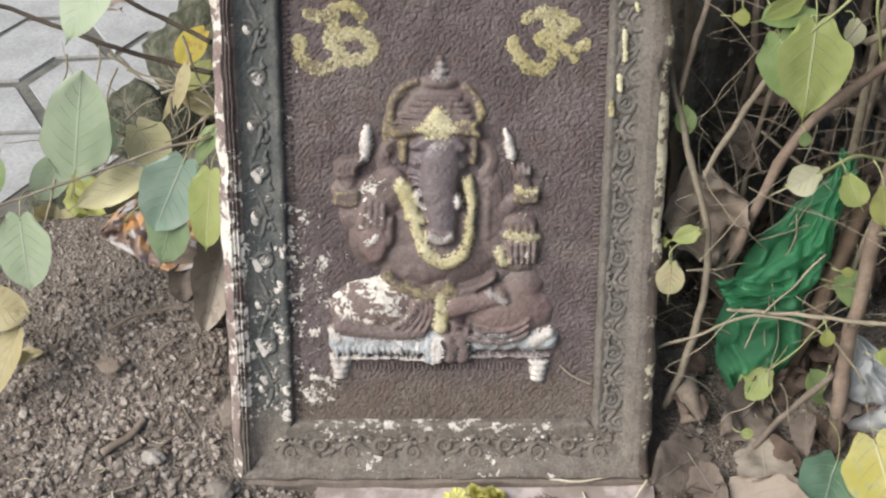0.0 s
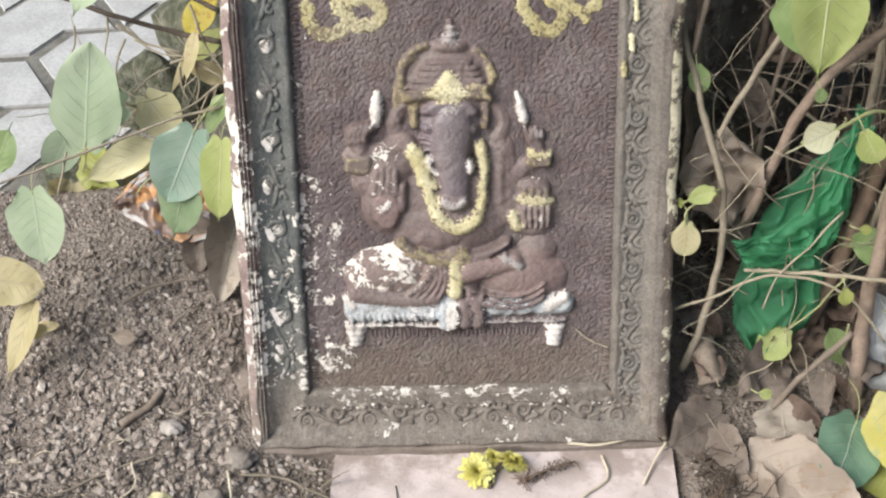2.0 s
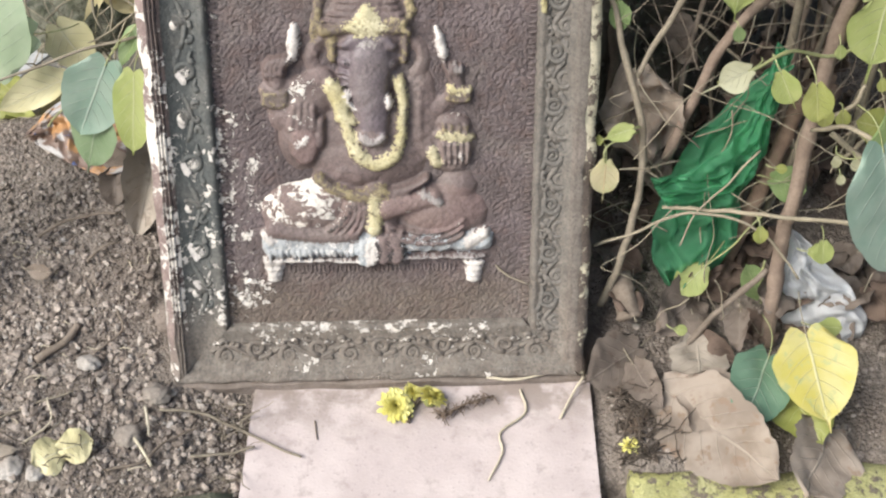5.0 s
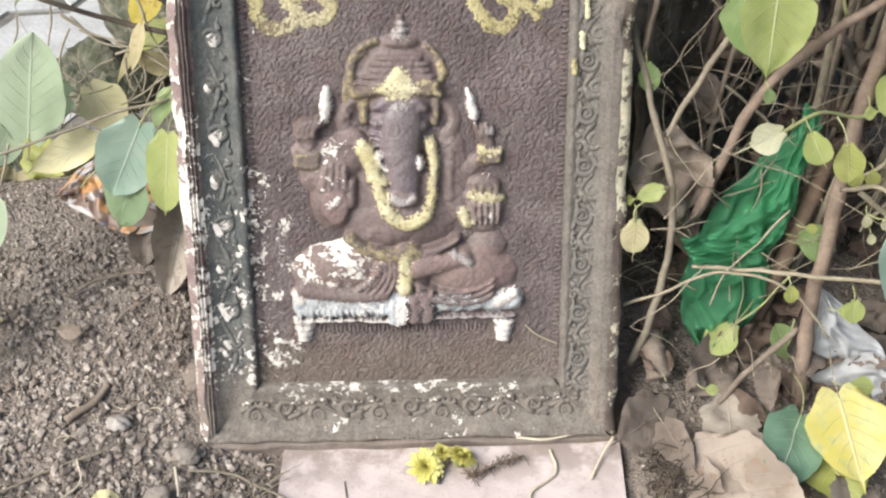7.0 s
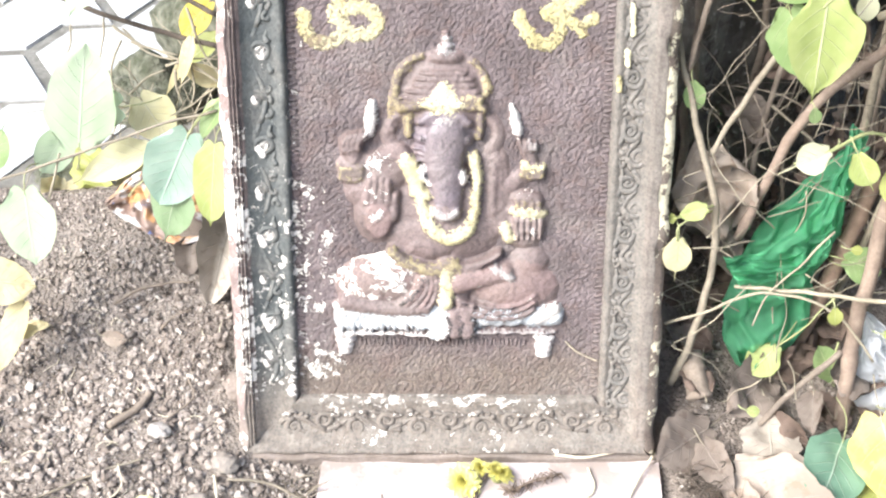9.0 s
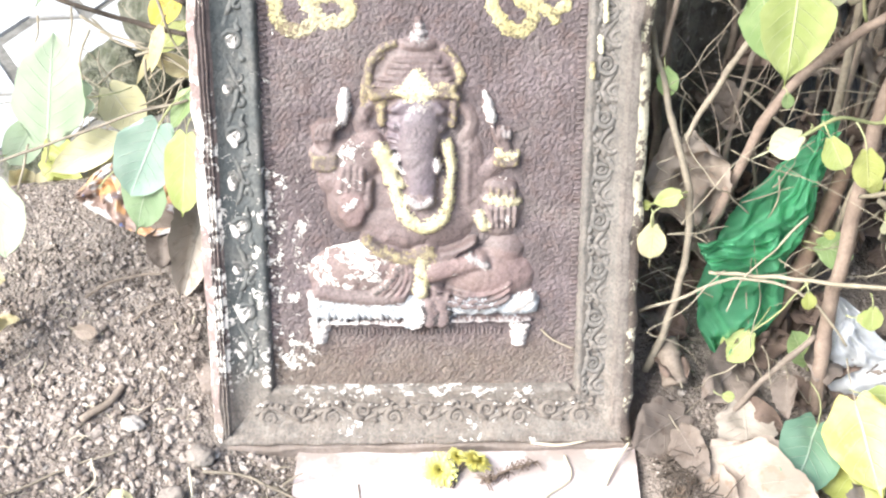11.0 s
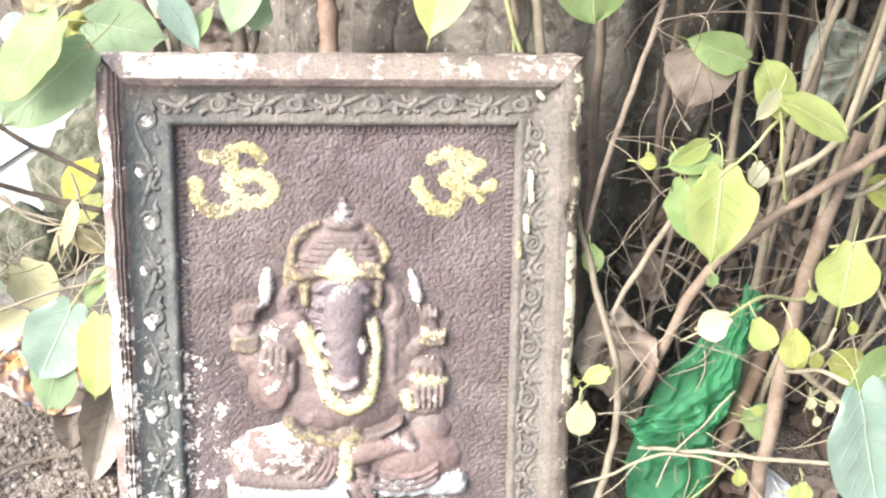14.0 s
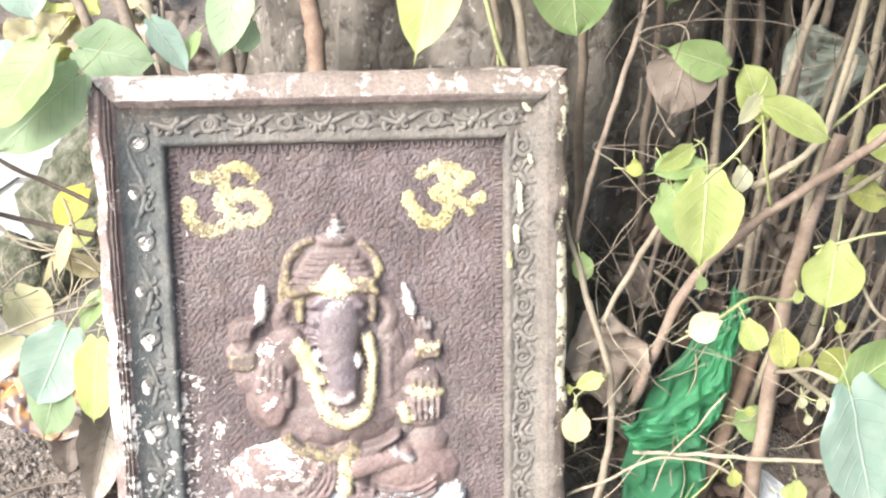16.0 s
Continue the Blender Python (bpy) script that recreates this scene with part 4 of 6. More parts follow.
daub("painted_sign", [([(-0.134, 0.493), (-0.118, 0.489), (-0.110, 0.497), (-0.092, 0.500), (-0.079, 0.489)], 0.0062),
                      ([(-0.109, 0.490), (-0.107, 0.472), (-0.110, 0.462)], 0.0075),
                      ([(-0.113, 0.470), (-0.104, 0.455), (-0.110, 0.443), (-0.127, 0.438), (-0.140, 0.448), (-0.144, 0.466)], 0.0078),
                      ([(-0.104, 0.470), (-0.090, 0.474), (-0.077, 0.470), (-0.069, 0.458), (-0.078, 0.448), (-0.094, 0.446)], 0.0078)],
     "thick yellow painted sign")
daub("painted_sign", [([(0.083, 0.489), (0.098, 0.495), (0.115, 0.493), (0.121, 0.487)], 0.0065),
                      ([(0.104, 0.490), (0.108, 0.477), (0.096, 0.469), (0.108, 0.462), (0.108, 0.446), (0.096, 0.437), (0.083, 0.443), (0.072, 0.458), (0.069, 0.466)], 0.0072),
                      ([(0.110, 0.468), (0.122, 0.478), (0.130, 0.484)], 0.0070),
                      ([(0.114, 0.464), (0.128, 0.456), (0.142, 0.463)], 0.0062), ([(0.128, 0.456), (0.133, 0.448)], 0.0055)],
     "thick yellow painted sign")


# ---------------------------------------------------------------- plants
def leaf_paint(name, a, b, vein, share=0.4, spots=None, rough=0.5):
    n = Nodes(name)
    uv = n.co.outputs["UV"]
    u, v = n.axis(0, uv), n.math("ABSOLUTE", n.math("SUBTRACT", n.axis(1, uv), 0.5))
    c = n.mix(n.ramp(n.noise(28, 4), 0.35, 0.65), a, b)
    mid = n.ramp(v, 0.022, 0.008)
    rib = n.math("ABSOLUTE", n.math("SUBTRACT", n.math("FRACT", n.math("MULTIPLY", n.math("SUBTRACT", u, n.math("MULTIPLY", v, 0.55)), 7.5)), 0.5))
    rib = n.math("MULTIPLY", n.ramp(rib, 0.06, 0.02), n.ramp(v, 0.48, 0.2))
    c = n.mix(n.math("MAXIMUM", mid, n.math("MULTIPLY", rib, 0.55)), c, vein)
    if spots:
        c = n.mix(n.ramp(n.noise(70, 4, 0.6), 0.56, 0.66, 0.0, 0.8), c, spots)
    g = n.noise(160, 3)
    n.done(c, rough, n.math("SUBTRACT", n.math("MULTIPLY", g, 0.4), n.math("MAXIMUM", mid, rib)), 0.0006)
    return n.thin(c, share)


LEAF = {
    "lime": leaf_paint("lime_leaf", (0.325, 0.377, 0.124), (0.416, 0.461, 0.182), (0.533, 0.559, 0.312)),
    "green": leaf_paint("green_leaf", (0.186, 0.270, 0.102), (0.252, 0.336, 0.144), (0.384, 0.444, 0.240)),
    "pale": leaf_paint("pale_green_leaf", (0.38, 0.47, 0.31), (0.45, 0.53, 0.37), (0.47, 0.54, 0.40)),
    "sage": leaf_paint("sage_green_leaf", (0.22, 0.31, 0.17), (0.28, 0.36, 0.22), (0.34, 0.41, 0.28)),
    "teal": leaf_paint("blue_green_leaf", (0.235, 0.335, 0.265), (0.30, 0.385, 0.315), (0.37, 0.44, 0.37), 0.3),
    "dark": leaf_paint("dark_green_leaf", (0.11, 0.20, 0.13), (0.16, 0.26, 0.175), (0.3, 0.37, 0.28), 0.25),
    "cream": leaf_paint("cream_leaf", (0.488, 0.476, 0.305), (0.586, 0.573, 0.403), (0.610, 0.610, 0.464)),
    "olive": leaf_paint("olive_leaf", (0.300, 0.325, 0.088), (0.400, 0.413, 0.138), (0.525, 0.525, 0.250)),
    "bud": leaf_paint("rosy_young_leaf", (0.462, 0.440, 0.242), (0.550, 0.484, 0.308), (0.605, 0.462, 0.275)),
    "yellow": leaf_paint("yellow_leaf", (0.50, 0.44, 0.11), (0.55, 0.50, 0.21), (0.56, 0.53, 0.3), 0.3, (0.40, 0.42, 0.20)),
    "gold": leaf_paint("golden_leaf", (0.56, 0.42, 0.03), (0.60, 0.50, 0.07), (0.58, 0.50, 0.15), 0.4, (0.45, 0.26, 0.03)),
    "straw": leaf_paint("straw_leaf", (0.40, 0.345, 0.18), (0.47, 0.41, 0.24), (0.44, 0.38, 0.24), 0.3, (0.36, 0.28, 0.14)),
    "dry": leaf_paint("dry_leaf", (0.208, 0.166, 0.132), (0.288, 0.240, 0.199), (0.315, 0.267, 0.218), 0.12, (0.20, 0.14, 0.10), 0.85),
    "ivory": leaf_paint("ivory_leaf", (0.52, 0.47, 0.26), (0.60, 0.55, 0.34), (0.6, 0.56, 0.38), 0.1),
    "ash": leaf_paint("ashen_leaf", (0.255, 0.218, 0.178), (0.335, 0.29, 0.242), (0.30, 0.26, 0.215), 0.08, (0.22, 0.18, 0.145), 0.9),
    # darker copy of the brown leaf, with the thicket's shade in its colour
    "shaded_brown": leaf_paint("shaded_brown_leaf", (0.085, 0.058, 0.044), (0.125, 0.088, 0.068), (0.15, 0.11, 0.085), 0.06, (0.06, 0.042, 0.033), 0.9),
    "brown": leaf_paint("brown_leaf", (0.112, 0.088, 0.072), (0.161, 0.130, 0.108), (0.184, 0.153, 0.128), 0.08, (0.09, 0.065, 0.05), 0.85),
}


def leaf_sheet(bm, base, tip, width, roll=0.0, drip=0.2, fold=0.12, curl=0.1, seed=0, rows=16, cols=8, wave=0.04, torn=0.045):
    """A heart-shaped leaf from its stalk to its tip, with a crease along the middle and a drawn-out point."""
    base, tip = Vector(base), Vector(tip)
    ax = tip - base
    length = ax.length
    ax.normalize()
    towards = Vector((0, -0.74, 0.67))
    nz = (towards - ax * towards.dot(ax)).normalized()
    nz = Matrix.Rotation(radians(roll), 3, ax) @ nz
    ny = nz.cross(ax)
    uvs = bm.loops.layers.uv.verify()
    rounded = (width < 0.047 or drip > 0.27) and width > 0.6 * length
    grid = []
    for i in range(rows + 1):
        u = i / rows
        b = min(u / (1 - drip), 1.0)
        if rounded:
            f = max(1 - ((b - 0.46) / 0.54) ** 2, 0) ** 0.5
            f = max(f, 0.42 * (1 - b / 0.12)) if b < 0.12 else f
        elif b < 0.26:
            f = 0.62 + 0.38 * math.sin(math.pi / 2 * b / 0.26)
        else:
            f = max(1 - ((b - 0.26) / 0.74) ** 2.1, 0) ** (0.55 if drip < 0.07 else 0.72)
        f = max(f, 0.085 * (1 - u) ** 0.5 + 0.006)
        row = []
        for j in range(cols + 1):
            v = 2 * j / cols - 1
            x = u * length + width * (1 - u) ** 5 * (0.13 * v * v * v * v - 0.13 * math.sin(math.pi * abs(v)))
            y = v * f * width * 0.5 * (1 + torn * (noise.noise((u * 6, seed * 3.1 + (v > 0) * 7, 2.0)) + 0.6 * noise.noise((u * 17, seed * 5.3 + (v > 0) * 4, 6.0))))
            w = noise.noise((u * 3 + seed, v * 1.5, seed * 2.7)) * wave + noise.noise((u * 8, v * 4 + seed, seed)) * wave * 0.4
            z = (fold * abs(v) * f * 0.5 - curl * (u - 0.4) ** 2 + w) * width
            row.append((bm.verts.new(base + ax * x + ny * y + nz * z), u, (v + 1) / 2))
        grid.append(row)
    for i in range(rows):
        for j in range(cols):
            c = (grid[i][j], grid[i][j + 1], grid[i + 1][j + 1], grid[i + 1][j])
            f = bm.faces.new([q[0] for q in c])
            for loop, q in zip(f.loops, c):
                loop[uvs].uv = q[1:]


def leaf(parent, tone, base, tip, width, roll=0.0, drip=0.2, fold=0.12, curl=0.1, wave=0.04, label="", name="leaf", torn=0.045):
    bm = bmesh.new()
    leaf_sheet(bm, base, tip, width, roll, drip, fold, curl, (base[0] * 91 + base[2] * 57) % 9, 24 if torn > 0.1 else 16, 8, wave, torn)
    me = bpy.data.meshes.new(name)
    bm.to_mesh(me)
    bm.free()
    ob = link_mesh(name, me, LEAF[tone], parent, label)
    a, ax = Vector(base), (Vector(tip) - Vector(base)).normalized()
    n = min(max(width * 0.55, 0.008), 0.035)
    bm = bmesh.new()
    bend = Vector((noise.noise(a * 37), 0.8, -0.4 + noise.noise(a * 53))) * n
    sweep(bm, curve_through([a + ax * width * 0.05, a - ax * n * 0.5 + bend * 0.12, a - ax * n * 0.85 + bend * 0.45, a - ax * n + bend], 4), (0.0006, 0.0008), 5)
    part("stalk", bm, WOOD["green"] if tone in ("sage", "lime", "green", "pale", "teal", "dark", "olive", "cream", "bud") else WOOD["root"], ob)
    return ob


def fallen(tone, base, tip, width, roll, label, drip=0.12, fold=0.2, curl=0.3, wave=0.10):
    ob = leaf(None, tone, base, tip, width, roll, drip, fold, curl, wave, "", "fallen_leaf", 0.16 if tone in ("dry", "brown", "shaded_brown", "ash") else 0.05)
    return tagged(ob, label, "leaf", "fallen leaves")


WOOD = {
    "bark": plain("stem_bark", (0.145, 0.114, 0.088), (0.215, 0.173, 0.137), 50, 0.85, 350, 0.0008),
    "pale": plain("pale_stem", (0.175, 0.146, 0.108), (0.245, 0.21, 0.158), 40, 0.8, 300, 0.0005),
    "green": plain("green_stem", (0.26, 0.275, 0.12), (0.33, 0.34, 0.17), 40, 0.6, 300, 0.0003),
    "dark": plain("dark_stem", (0.05, 0.038, 0.028), (0.085, 0.064, 0.048), 40, 0.9, 300, 0.0008),
    "red": plain("red_brown_stem", (0.15, 0.10, 0.072), (0.21, 0.145, 0.105), 50, 0.85, 300, 0.0008),
    "rosy": plain("rosy_brown_stem", (0.165, 0.120, 0.092), (0.240, 0.180, 0.140), 45, 0.8, 320, 0.0007),
    "straw": plain("dry_straw", (0.42, 0.37, 0.27), (0.54, 0.48, 0.37), 40, 0.8, 300, 0.0003),
    "root": plain("root", (0.25, 0.215, 0.155), (0.33, 0.285, 0.21), 40, 0.85, 300, 0.0004),
}


def branch(parent, wood, pts, r0, r1=None, name="stem", wobble=0.002):
    bm = bmesh.new()
    line = curve_through(pts, 7, wobble, len(pts) + pts[0][0] * 10)
    r1 = r0 if r1 is None else r1
    if wood == "green":
        r0, r1 = 0.7 * r0, 0.7 * r1
    n = len(line)
    radii = [(r0 + (r1 - r0) * i / (n - 1)) * (1 + 0.13 * noise.noise(p * 60) + (0.18 if i % 9 == 4 else 0)) for i, p in enumerate(line)]
    sweep(bm, line, radii, 8)
    return part(name, bm, WOOD[wood], parent)


def plastic(name, colour, clear, rough=0.25):
    n = Nodes(name)
    c = n.mix(n.ramp(n.noise(30, 4), 0.3, 0.7), colour, tuple(v * 0.75 for v in colour))
    n.done(c, rough, n.noise(120, 6, 0.68, 1.2), 0.0028)
    n.bsdf.inputs["Alpha"].default_value = clear
    return n.thin(c, 0.45)


M_GREEN_BAG = plastic("green_plastic", (0.19, 0.60, 0.33), 0.40, 0.18)
M_CLEAR_BAG = plastic("clear_plastic", (0.86, 0.87, 0.89), 0.85)
M_HAZE_BAG = plastic("dull_clear_plastic", (0.66, 0.71, 0.62), 0.55)


def bag(name, left, right, mat, label, deep=0.006, crumple=0.0075, scale=22, parent=None):
    """A crumpled bag lying between two ragged edges, front and back skin."""
    A, B = curve_through(left, 14), curve_through(right, 14)
    cols = 40
    bm = bmesh.new()
    loops = []
    for i in range(len(A)):
        ring = []
        span = B[i] - A[i]
        for k in range(2 * cols):
            u = k / cols if k <= cols else (2 * cols - k) / cols
            side = 1 if k <= cols else -1
            p = A[i] + span * u
            puff = math.sin(math.pi * u) ** 0.5
            out = Vector((0, -0.85, 0.5))
            s = i / len(A)
            q = Vector((u * 1.3 + side * 3, s * 2.6, left[0][0] * 9)) * scale / 22
            q += 0.35 * noise.noise_vector(Vector((u * 2, s * 3, side)))
            ridge = 0.0
            for k2, (turn, often) in enumerate(((0.5, 0.9), (1.9, 1.3), (2.6, 1.9), (1.2, 3.4))):
                w = (q.x * math.cos(turn) + q.y * math.sin(turn)) * often + k2 * 0.37 + 0.5 * noise.noise(q * 1.7 + Vector((k2, 0, 0)))
                ridge += (4 * abs(w - math.floor(w) - 0.5) - 1) * 1.15 / often
            p = p + out * puff * (side * deep + crumple * ridge) + 0.6 * crumple * noise.noise_vector(p * scale * 1.4)
            ring.append(bm.verts.new(p))
        loops.append(ring)
    n = 2 * cols
    for a, b in zip(loops, loops[1:]):
        for k in range(n):
            bm.faces.new((a[k], a[(k + 1) % n], b[(k + 1) % n], b[k]))
    bm.faces.new(loops[-1])
    ob = part(name, bm, mat, parent, label)
    return ob if parent else tagged(ob, label, "bag")


SAPLING = thing("sapling", Matrix(), "peepal sapling with brown stems and lime heart-shaped leaves", "sapling")
branch(SAPLING, 'bark', [(0.322, 0.317, 0.639), (0.310, 0.289, 0.575), (0.277, 0.247, 0.481), (0.254, 0.216, 0.411), (0.244, 0.198, 0.360)], 0.0034, 0.003)
branch(SAPLING, 'pale', [(0.228, 0.228, 0.400), (0.238, 0.194, 0.363), (0.259, 0.154, 0.297), (0.280, 0.122, 0.224), (0.276, 0.092, 0.158), (0.264, 0.073, 0.091), (0.249, 0.068, 0.030)], 0.003, 0.0046)
branch(SAPLING, 'pale', [(0.329, 0.181, 0.406), (0.291, 0.168, 0.329), (0.271, 0.158, 0.282)], 0.0035, 0.003)
branch(SAPLING, 'rosy', [(0.546, 0.146, 0.549), (0.509, 0.139, 0.509), (0.458, 0.148, 0.455), (0.409, 0.157, 0.402), (0.360, 0.153, 0.344), (0.329, 0.146, 0.254), (0.315, 0.145, 0.179)], 0.0044, 0.0056)
branch(SAPLING, 'rosy', [(0.504, 0.201, 0.477), (0.478, 0.171, 0.410), (0.460, 0.144, 0.323), (0.448, 0.112, 0.252), (0.441, 0.082, 0.159), (0.438, 0.080, 0.143), (0.436, 0.047, 0.056), (0.437, 0.029, 0.004)], 0.0080, 0.0082)
branch(SAPLING, 'red', [(0.465, 0.191, 0.232), (0.439, 0.157, 0.155), (0.412, 0.132, 0.075), (0.400, 0.123, 0.030)], 0.009, 0.01)
branch(SAPLING, 'root', [(0.235, 0.082, 0.111), (0.274, 0.080, 0.131), (0.324, 0.081, 0.158), (0.382, 0.070, 0.157), (0.420, 0.061, 0.136), (0.455, 0.043, 0.095)], 0.0017, 0.0014, name='root')
branch(SAPLING, 'root', [(0.308, 0.100, 0.151), (0.354, 0.083, 0.161), (0.401, 0.065, 0.171), (0.439, 0.055, 0.174), (0.494, 0.046, 0.177)], 0.0020, 0.0025, name='root')
branch(SAPLING, 'bark', [(0.427, 0.062, 0.089), (0.383, 0.042, 0.057), (0.348, 0.022, 0.025), (0.323, 0.005, 0.012)], 0.0038, 0.0032)
branch(SAPLING, 'root', [(0.398, 0.102, 0.228), (0.366, 0.087, 0.195), (0.337, 0.080, 0.155), (0.327, 0.074, 0.118)], 0.0011, 0.0009, name='root')
branch(SAPLING, 'root', [(0.497, 0.197, 0.566), (0.467, 0.167, 0.498), (0.433, 0.163, 0.463), (0.408, 0.173, 0.438)], 0.003, 0.004)
branch(SAPLING, 'pale', [(0.429, 0.371, 0.588), (0.422, 0.325, 0.472), (0.420, 0.295, 0.368)], 0.0043, 0.0048)
branch(SAPLING, 'bark', [(0.477, 0.408, 0.572), (0.476, 0.368, 0.470), (0.472, 0.337, 0.363)], 0.0050, 0.0055)
branch(SAPLING, 'bark', [(0.538, 0.352, 0.594), (0.506, 0.306, 0.479), (0.493, 0.272, 0.365)], 0.0050, 0.0055)
branch(SAPLING, 'bark', [(0.598, 0.389, 0.579), (0.573, 0.349, 0.477), (0.547, 0.308, 0.348)], 0.0058, 0.0063)
branch(SAPLING, 'bark', [(0.430, 0.464, 0.551), (0.431, 0.422, 0.444), (0.417, 0.378, 0.309)], 0.0036, 0.0040)
branch(SAPLING, 'dark', [(0.397, 0.446, 0.558), (0.381, 0.410, 0.465), (0.378, 0.381, 0.363)], 0.0043, 0.0048)
branch(SAPLING, 'bark', [(0.535, 0.464, 0.550), (0.534, 0.400, 0.393), (0.537, 0.351, 0.248)], 0.0050, 0.0055)
branch(SAPLING, 'bark', [(0.645, 0.421, 0.552), (0.640, 0.347, 0.374), (0.638, 0.288, 0.204)], 0.0058, 0.0063)
branch(SAPLING, 'dark', [(0.626, 0.405, 0.418), (0.628, 0.337, 0.253), (0.629, 0.267, 0.058)], 0.0043, 0.0048)
branch(SAPLING, 'bark', [(0.657, 0.266, 0.301), (0.624, 0.210, 0.164), (0.581, 0.153, -0.001)], 0.0065, 0.0071)
branch(SAPLING, 'bark', [(0.383, 0.310, 0.353), (0.358, 0.275, 0.261), (0.350, 0.254, 0.178)], 0.0029, 0.0032)
branch(SAPLING, 'dark', [(0.448, 0.344, 0.329), (0.496, 0.306, 0.232), (0.477, 0.272, 0.120)], 0.0029, 0.0032)
branch(SAPLING, 'dark', [(0.550, 0.325, 0.337), (0.589, 0.265, 0.190), (0.576, 0.207, 0.022)], 0.0036, 0.0040)
branch(SAPLING, 'red', [(0.298, 0.465, 0.552), (0.298, 0.402, 0.399), (0.300, 0.355, 0.256)], 0.0022, 0.0024)
branch(SAPLING, 'pale', [(0.356, 0.254, 0.277), (0.419, 0.236, 0.223), (0.490, 0.208, 0.122)], 0.0018, 0.0020)
branch(SAPLING, 'bark', [(0.430, 0.333, 0.257), (0.399, 0.301, 0.172), (0.417, 0.271, 0.069)], 0.0022, 0.0024)
branch(SAPLING, 'root', [(0.591, 0.172, 0.264), (0.544, 0.156, 0.215), (0.514, 0.152, 0.170)], 0.002, 0.0022)
branch(SAPLING, 'root', [(0.588, 0.096, 0.167), (0.545, 0.109, 0.183), (0.485, 0.140, 0.217)], 0.003, 0.0033)
branch(SAPLING, 'green', [(0.401, 0.117, 0.557), (0.377, 0.120, 0.539), (0.358, 0.117, 0.509), (0.329, 0.107, 0.486)], 0.0022, 0.002)
branch(SAPLING, 'green', [(0.375, 0.114, 0.551), (0.384, 0.105, 0.506), (0.405, 0.114, 0.453)], 0.0019, 0.0022)
branch(SAPLING, 'green', [(0.533, 0.176, 0.552), (0.512, 0.172, 0.543), (0.480, 0.176, 0.503), (0.446, 0.175, 0.452)], 0.002, 0.003)
branch(SAPLING, 'green', [(0.561, 0.129, 0.414), (0.525, 0.134, 0.400), (0.476, 0.147, 0.378)], 0.0019, 0.0022)
branch(SAPLING, 'green', [(0.324, 0.065, 0.344), (0.364, 0.080, 0.351), (0.400, 0.102, 0.352), (0.454, 0.125, 0.331), (0.496, 0.132, 0.345)], 0.0022, 0.003)
branch(SAPLING, 'root', [(0.441, 0.094, 0.260), (0.453, 0.056, 0.297), (0.473, 0.035, 0.301), (0.483, 0.023, 0.297)], 0.0022, 0.0025)
branch(SAPLING, 'root', [(0.487, 0.105, 0.309), (0.481, 0.105, 0.286), (0.462, 0.106, 0.264)], 0.002, 0.0025)
branch(SAPLING, 'root', [(0.559, 0.195, 0.439), (0.507, 0.184, 0.414), (0.478, 0.178, 0.425)], 0.003, 0.003)
branch(SAPLING, 'root', [(0.526, 0.131, 0.344), (0.553, 0.116, 0.310), (0.578, 0.113, 0.304)], 0.002, 0.002)
branch(SAPLING, 'green', [(0.237, 0.097, 0.219), (0.238, 0.104, 0.234), (0.275, 0.127, 0.235)], 0.0012, 0.0014)
branch(SAPLING, 'green', [(0.274, 0.124, 0.242), (0.263, 0.118, 0.245)], 0.0012, 0.0012)
branch(SAPLING, 'green', [(0.365, 0.086, 0.070), (0.391, 0.089, 0.102), (0.421, 0.097, 0.144)], 0.0014, 0.0016)
branch(SAPLING, 'green', [(0.429, 0.072, 0.038), (0.430, 0.081, 0.083)], 0.0014, 0.0016)
leaf(SAPLING, 'lime', (0.333, 0.110, 0.492), (0.329, 0.073, 0.409), 0.072, -8, fold=0.18, drip=0.1)
leaf(SAPLING, 'green', (0.305, 0.119, 0.476), (0.330, 0.088, 0.407), 0.051, 25)
leaf(SAPLING, 'lime', (0.375, 0.114, 0.551), (0.356, 0.134, 0.595), 0.044, 10, drip=0.1)
leaf(SAPLING, 'cream', (0.367, 0.112, 0.572), (0.345, 0.100, 0.545), 0.021, -30)
leaf(SAPLING, 'lime', (0.373, 0.109, 0.565), (0.438, 0.096, 0.535), 0.044, -25, drip=0.08)
leaf(SAPLING, 'green', (0.336, 0.130, 0.490), (0.278, 0.128, 0.485), 0.039, 35, fold=0.3)
leaf(SAPLING, 'lime', (0.323, 0.133, 0.508), (0.283, 0.124, 0.486), 0.024, -35)
leaf(SAPLING, 'olive', (0.266, 0.139, 0.484), (0.282, 0.138, 0.482), 0.013, 0, drip=0.05)
leaf(SAPLING, 'brown', (0.345, 0.244, 0.548), (0.326, 0.215, 0.483), 0.070, 10, curl=0.25, wave=0.1, label='withered brown leaf')
leaf(SAPLING, 'green', (0.380, 0.228, 0.542), (0.309, 0.238, 0.563), 0.040, -20, fold=0.3)
leaf(SAPLING, 'lime', (0.496, 0.138, 0.384), (0.486, 0.105, 0.309), 0.065, 6, drip=0.28)
leaf(SAPLING, 'olive', (0.559, 0.183, 0.411), (0.517, 0.188, 0.421), 0.044, 20, drip=0.05)
leaf(SAPLING, 'lime', (0.555, 0.164, 0.491), (0.510, 0.161, 0.484), 0.045, 20, drip=0.05)
leaf(SAPLING, 'cream', (0.347, 0.054, 0.368), (0.303, 0.045, 0.348), 0.031, -10, drip=0.4)
leaf(SAPLING, 'lime', (0.376, 0.053, 0.365), (0.394, 0.039, 0.333), 0.027, 30, fold=0.5)
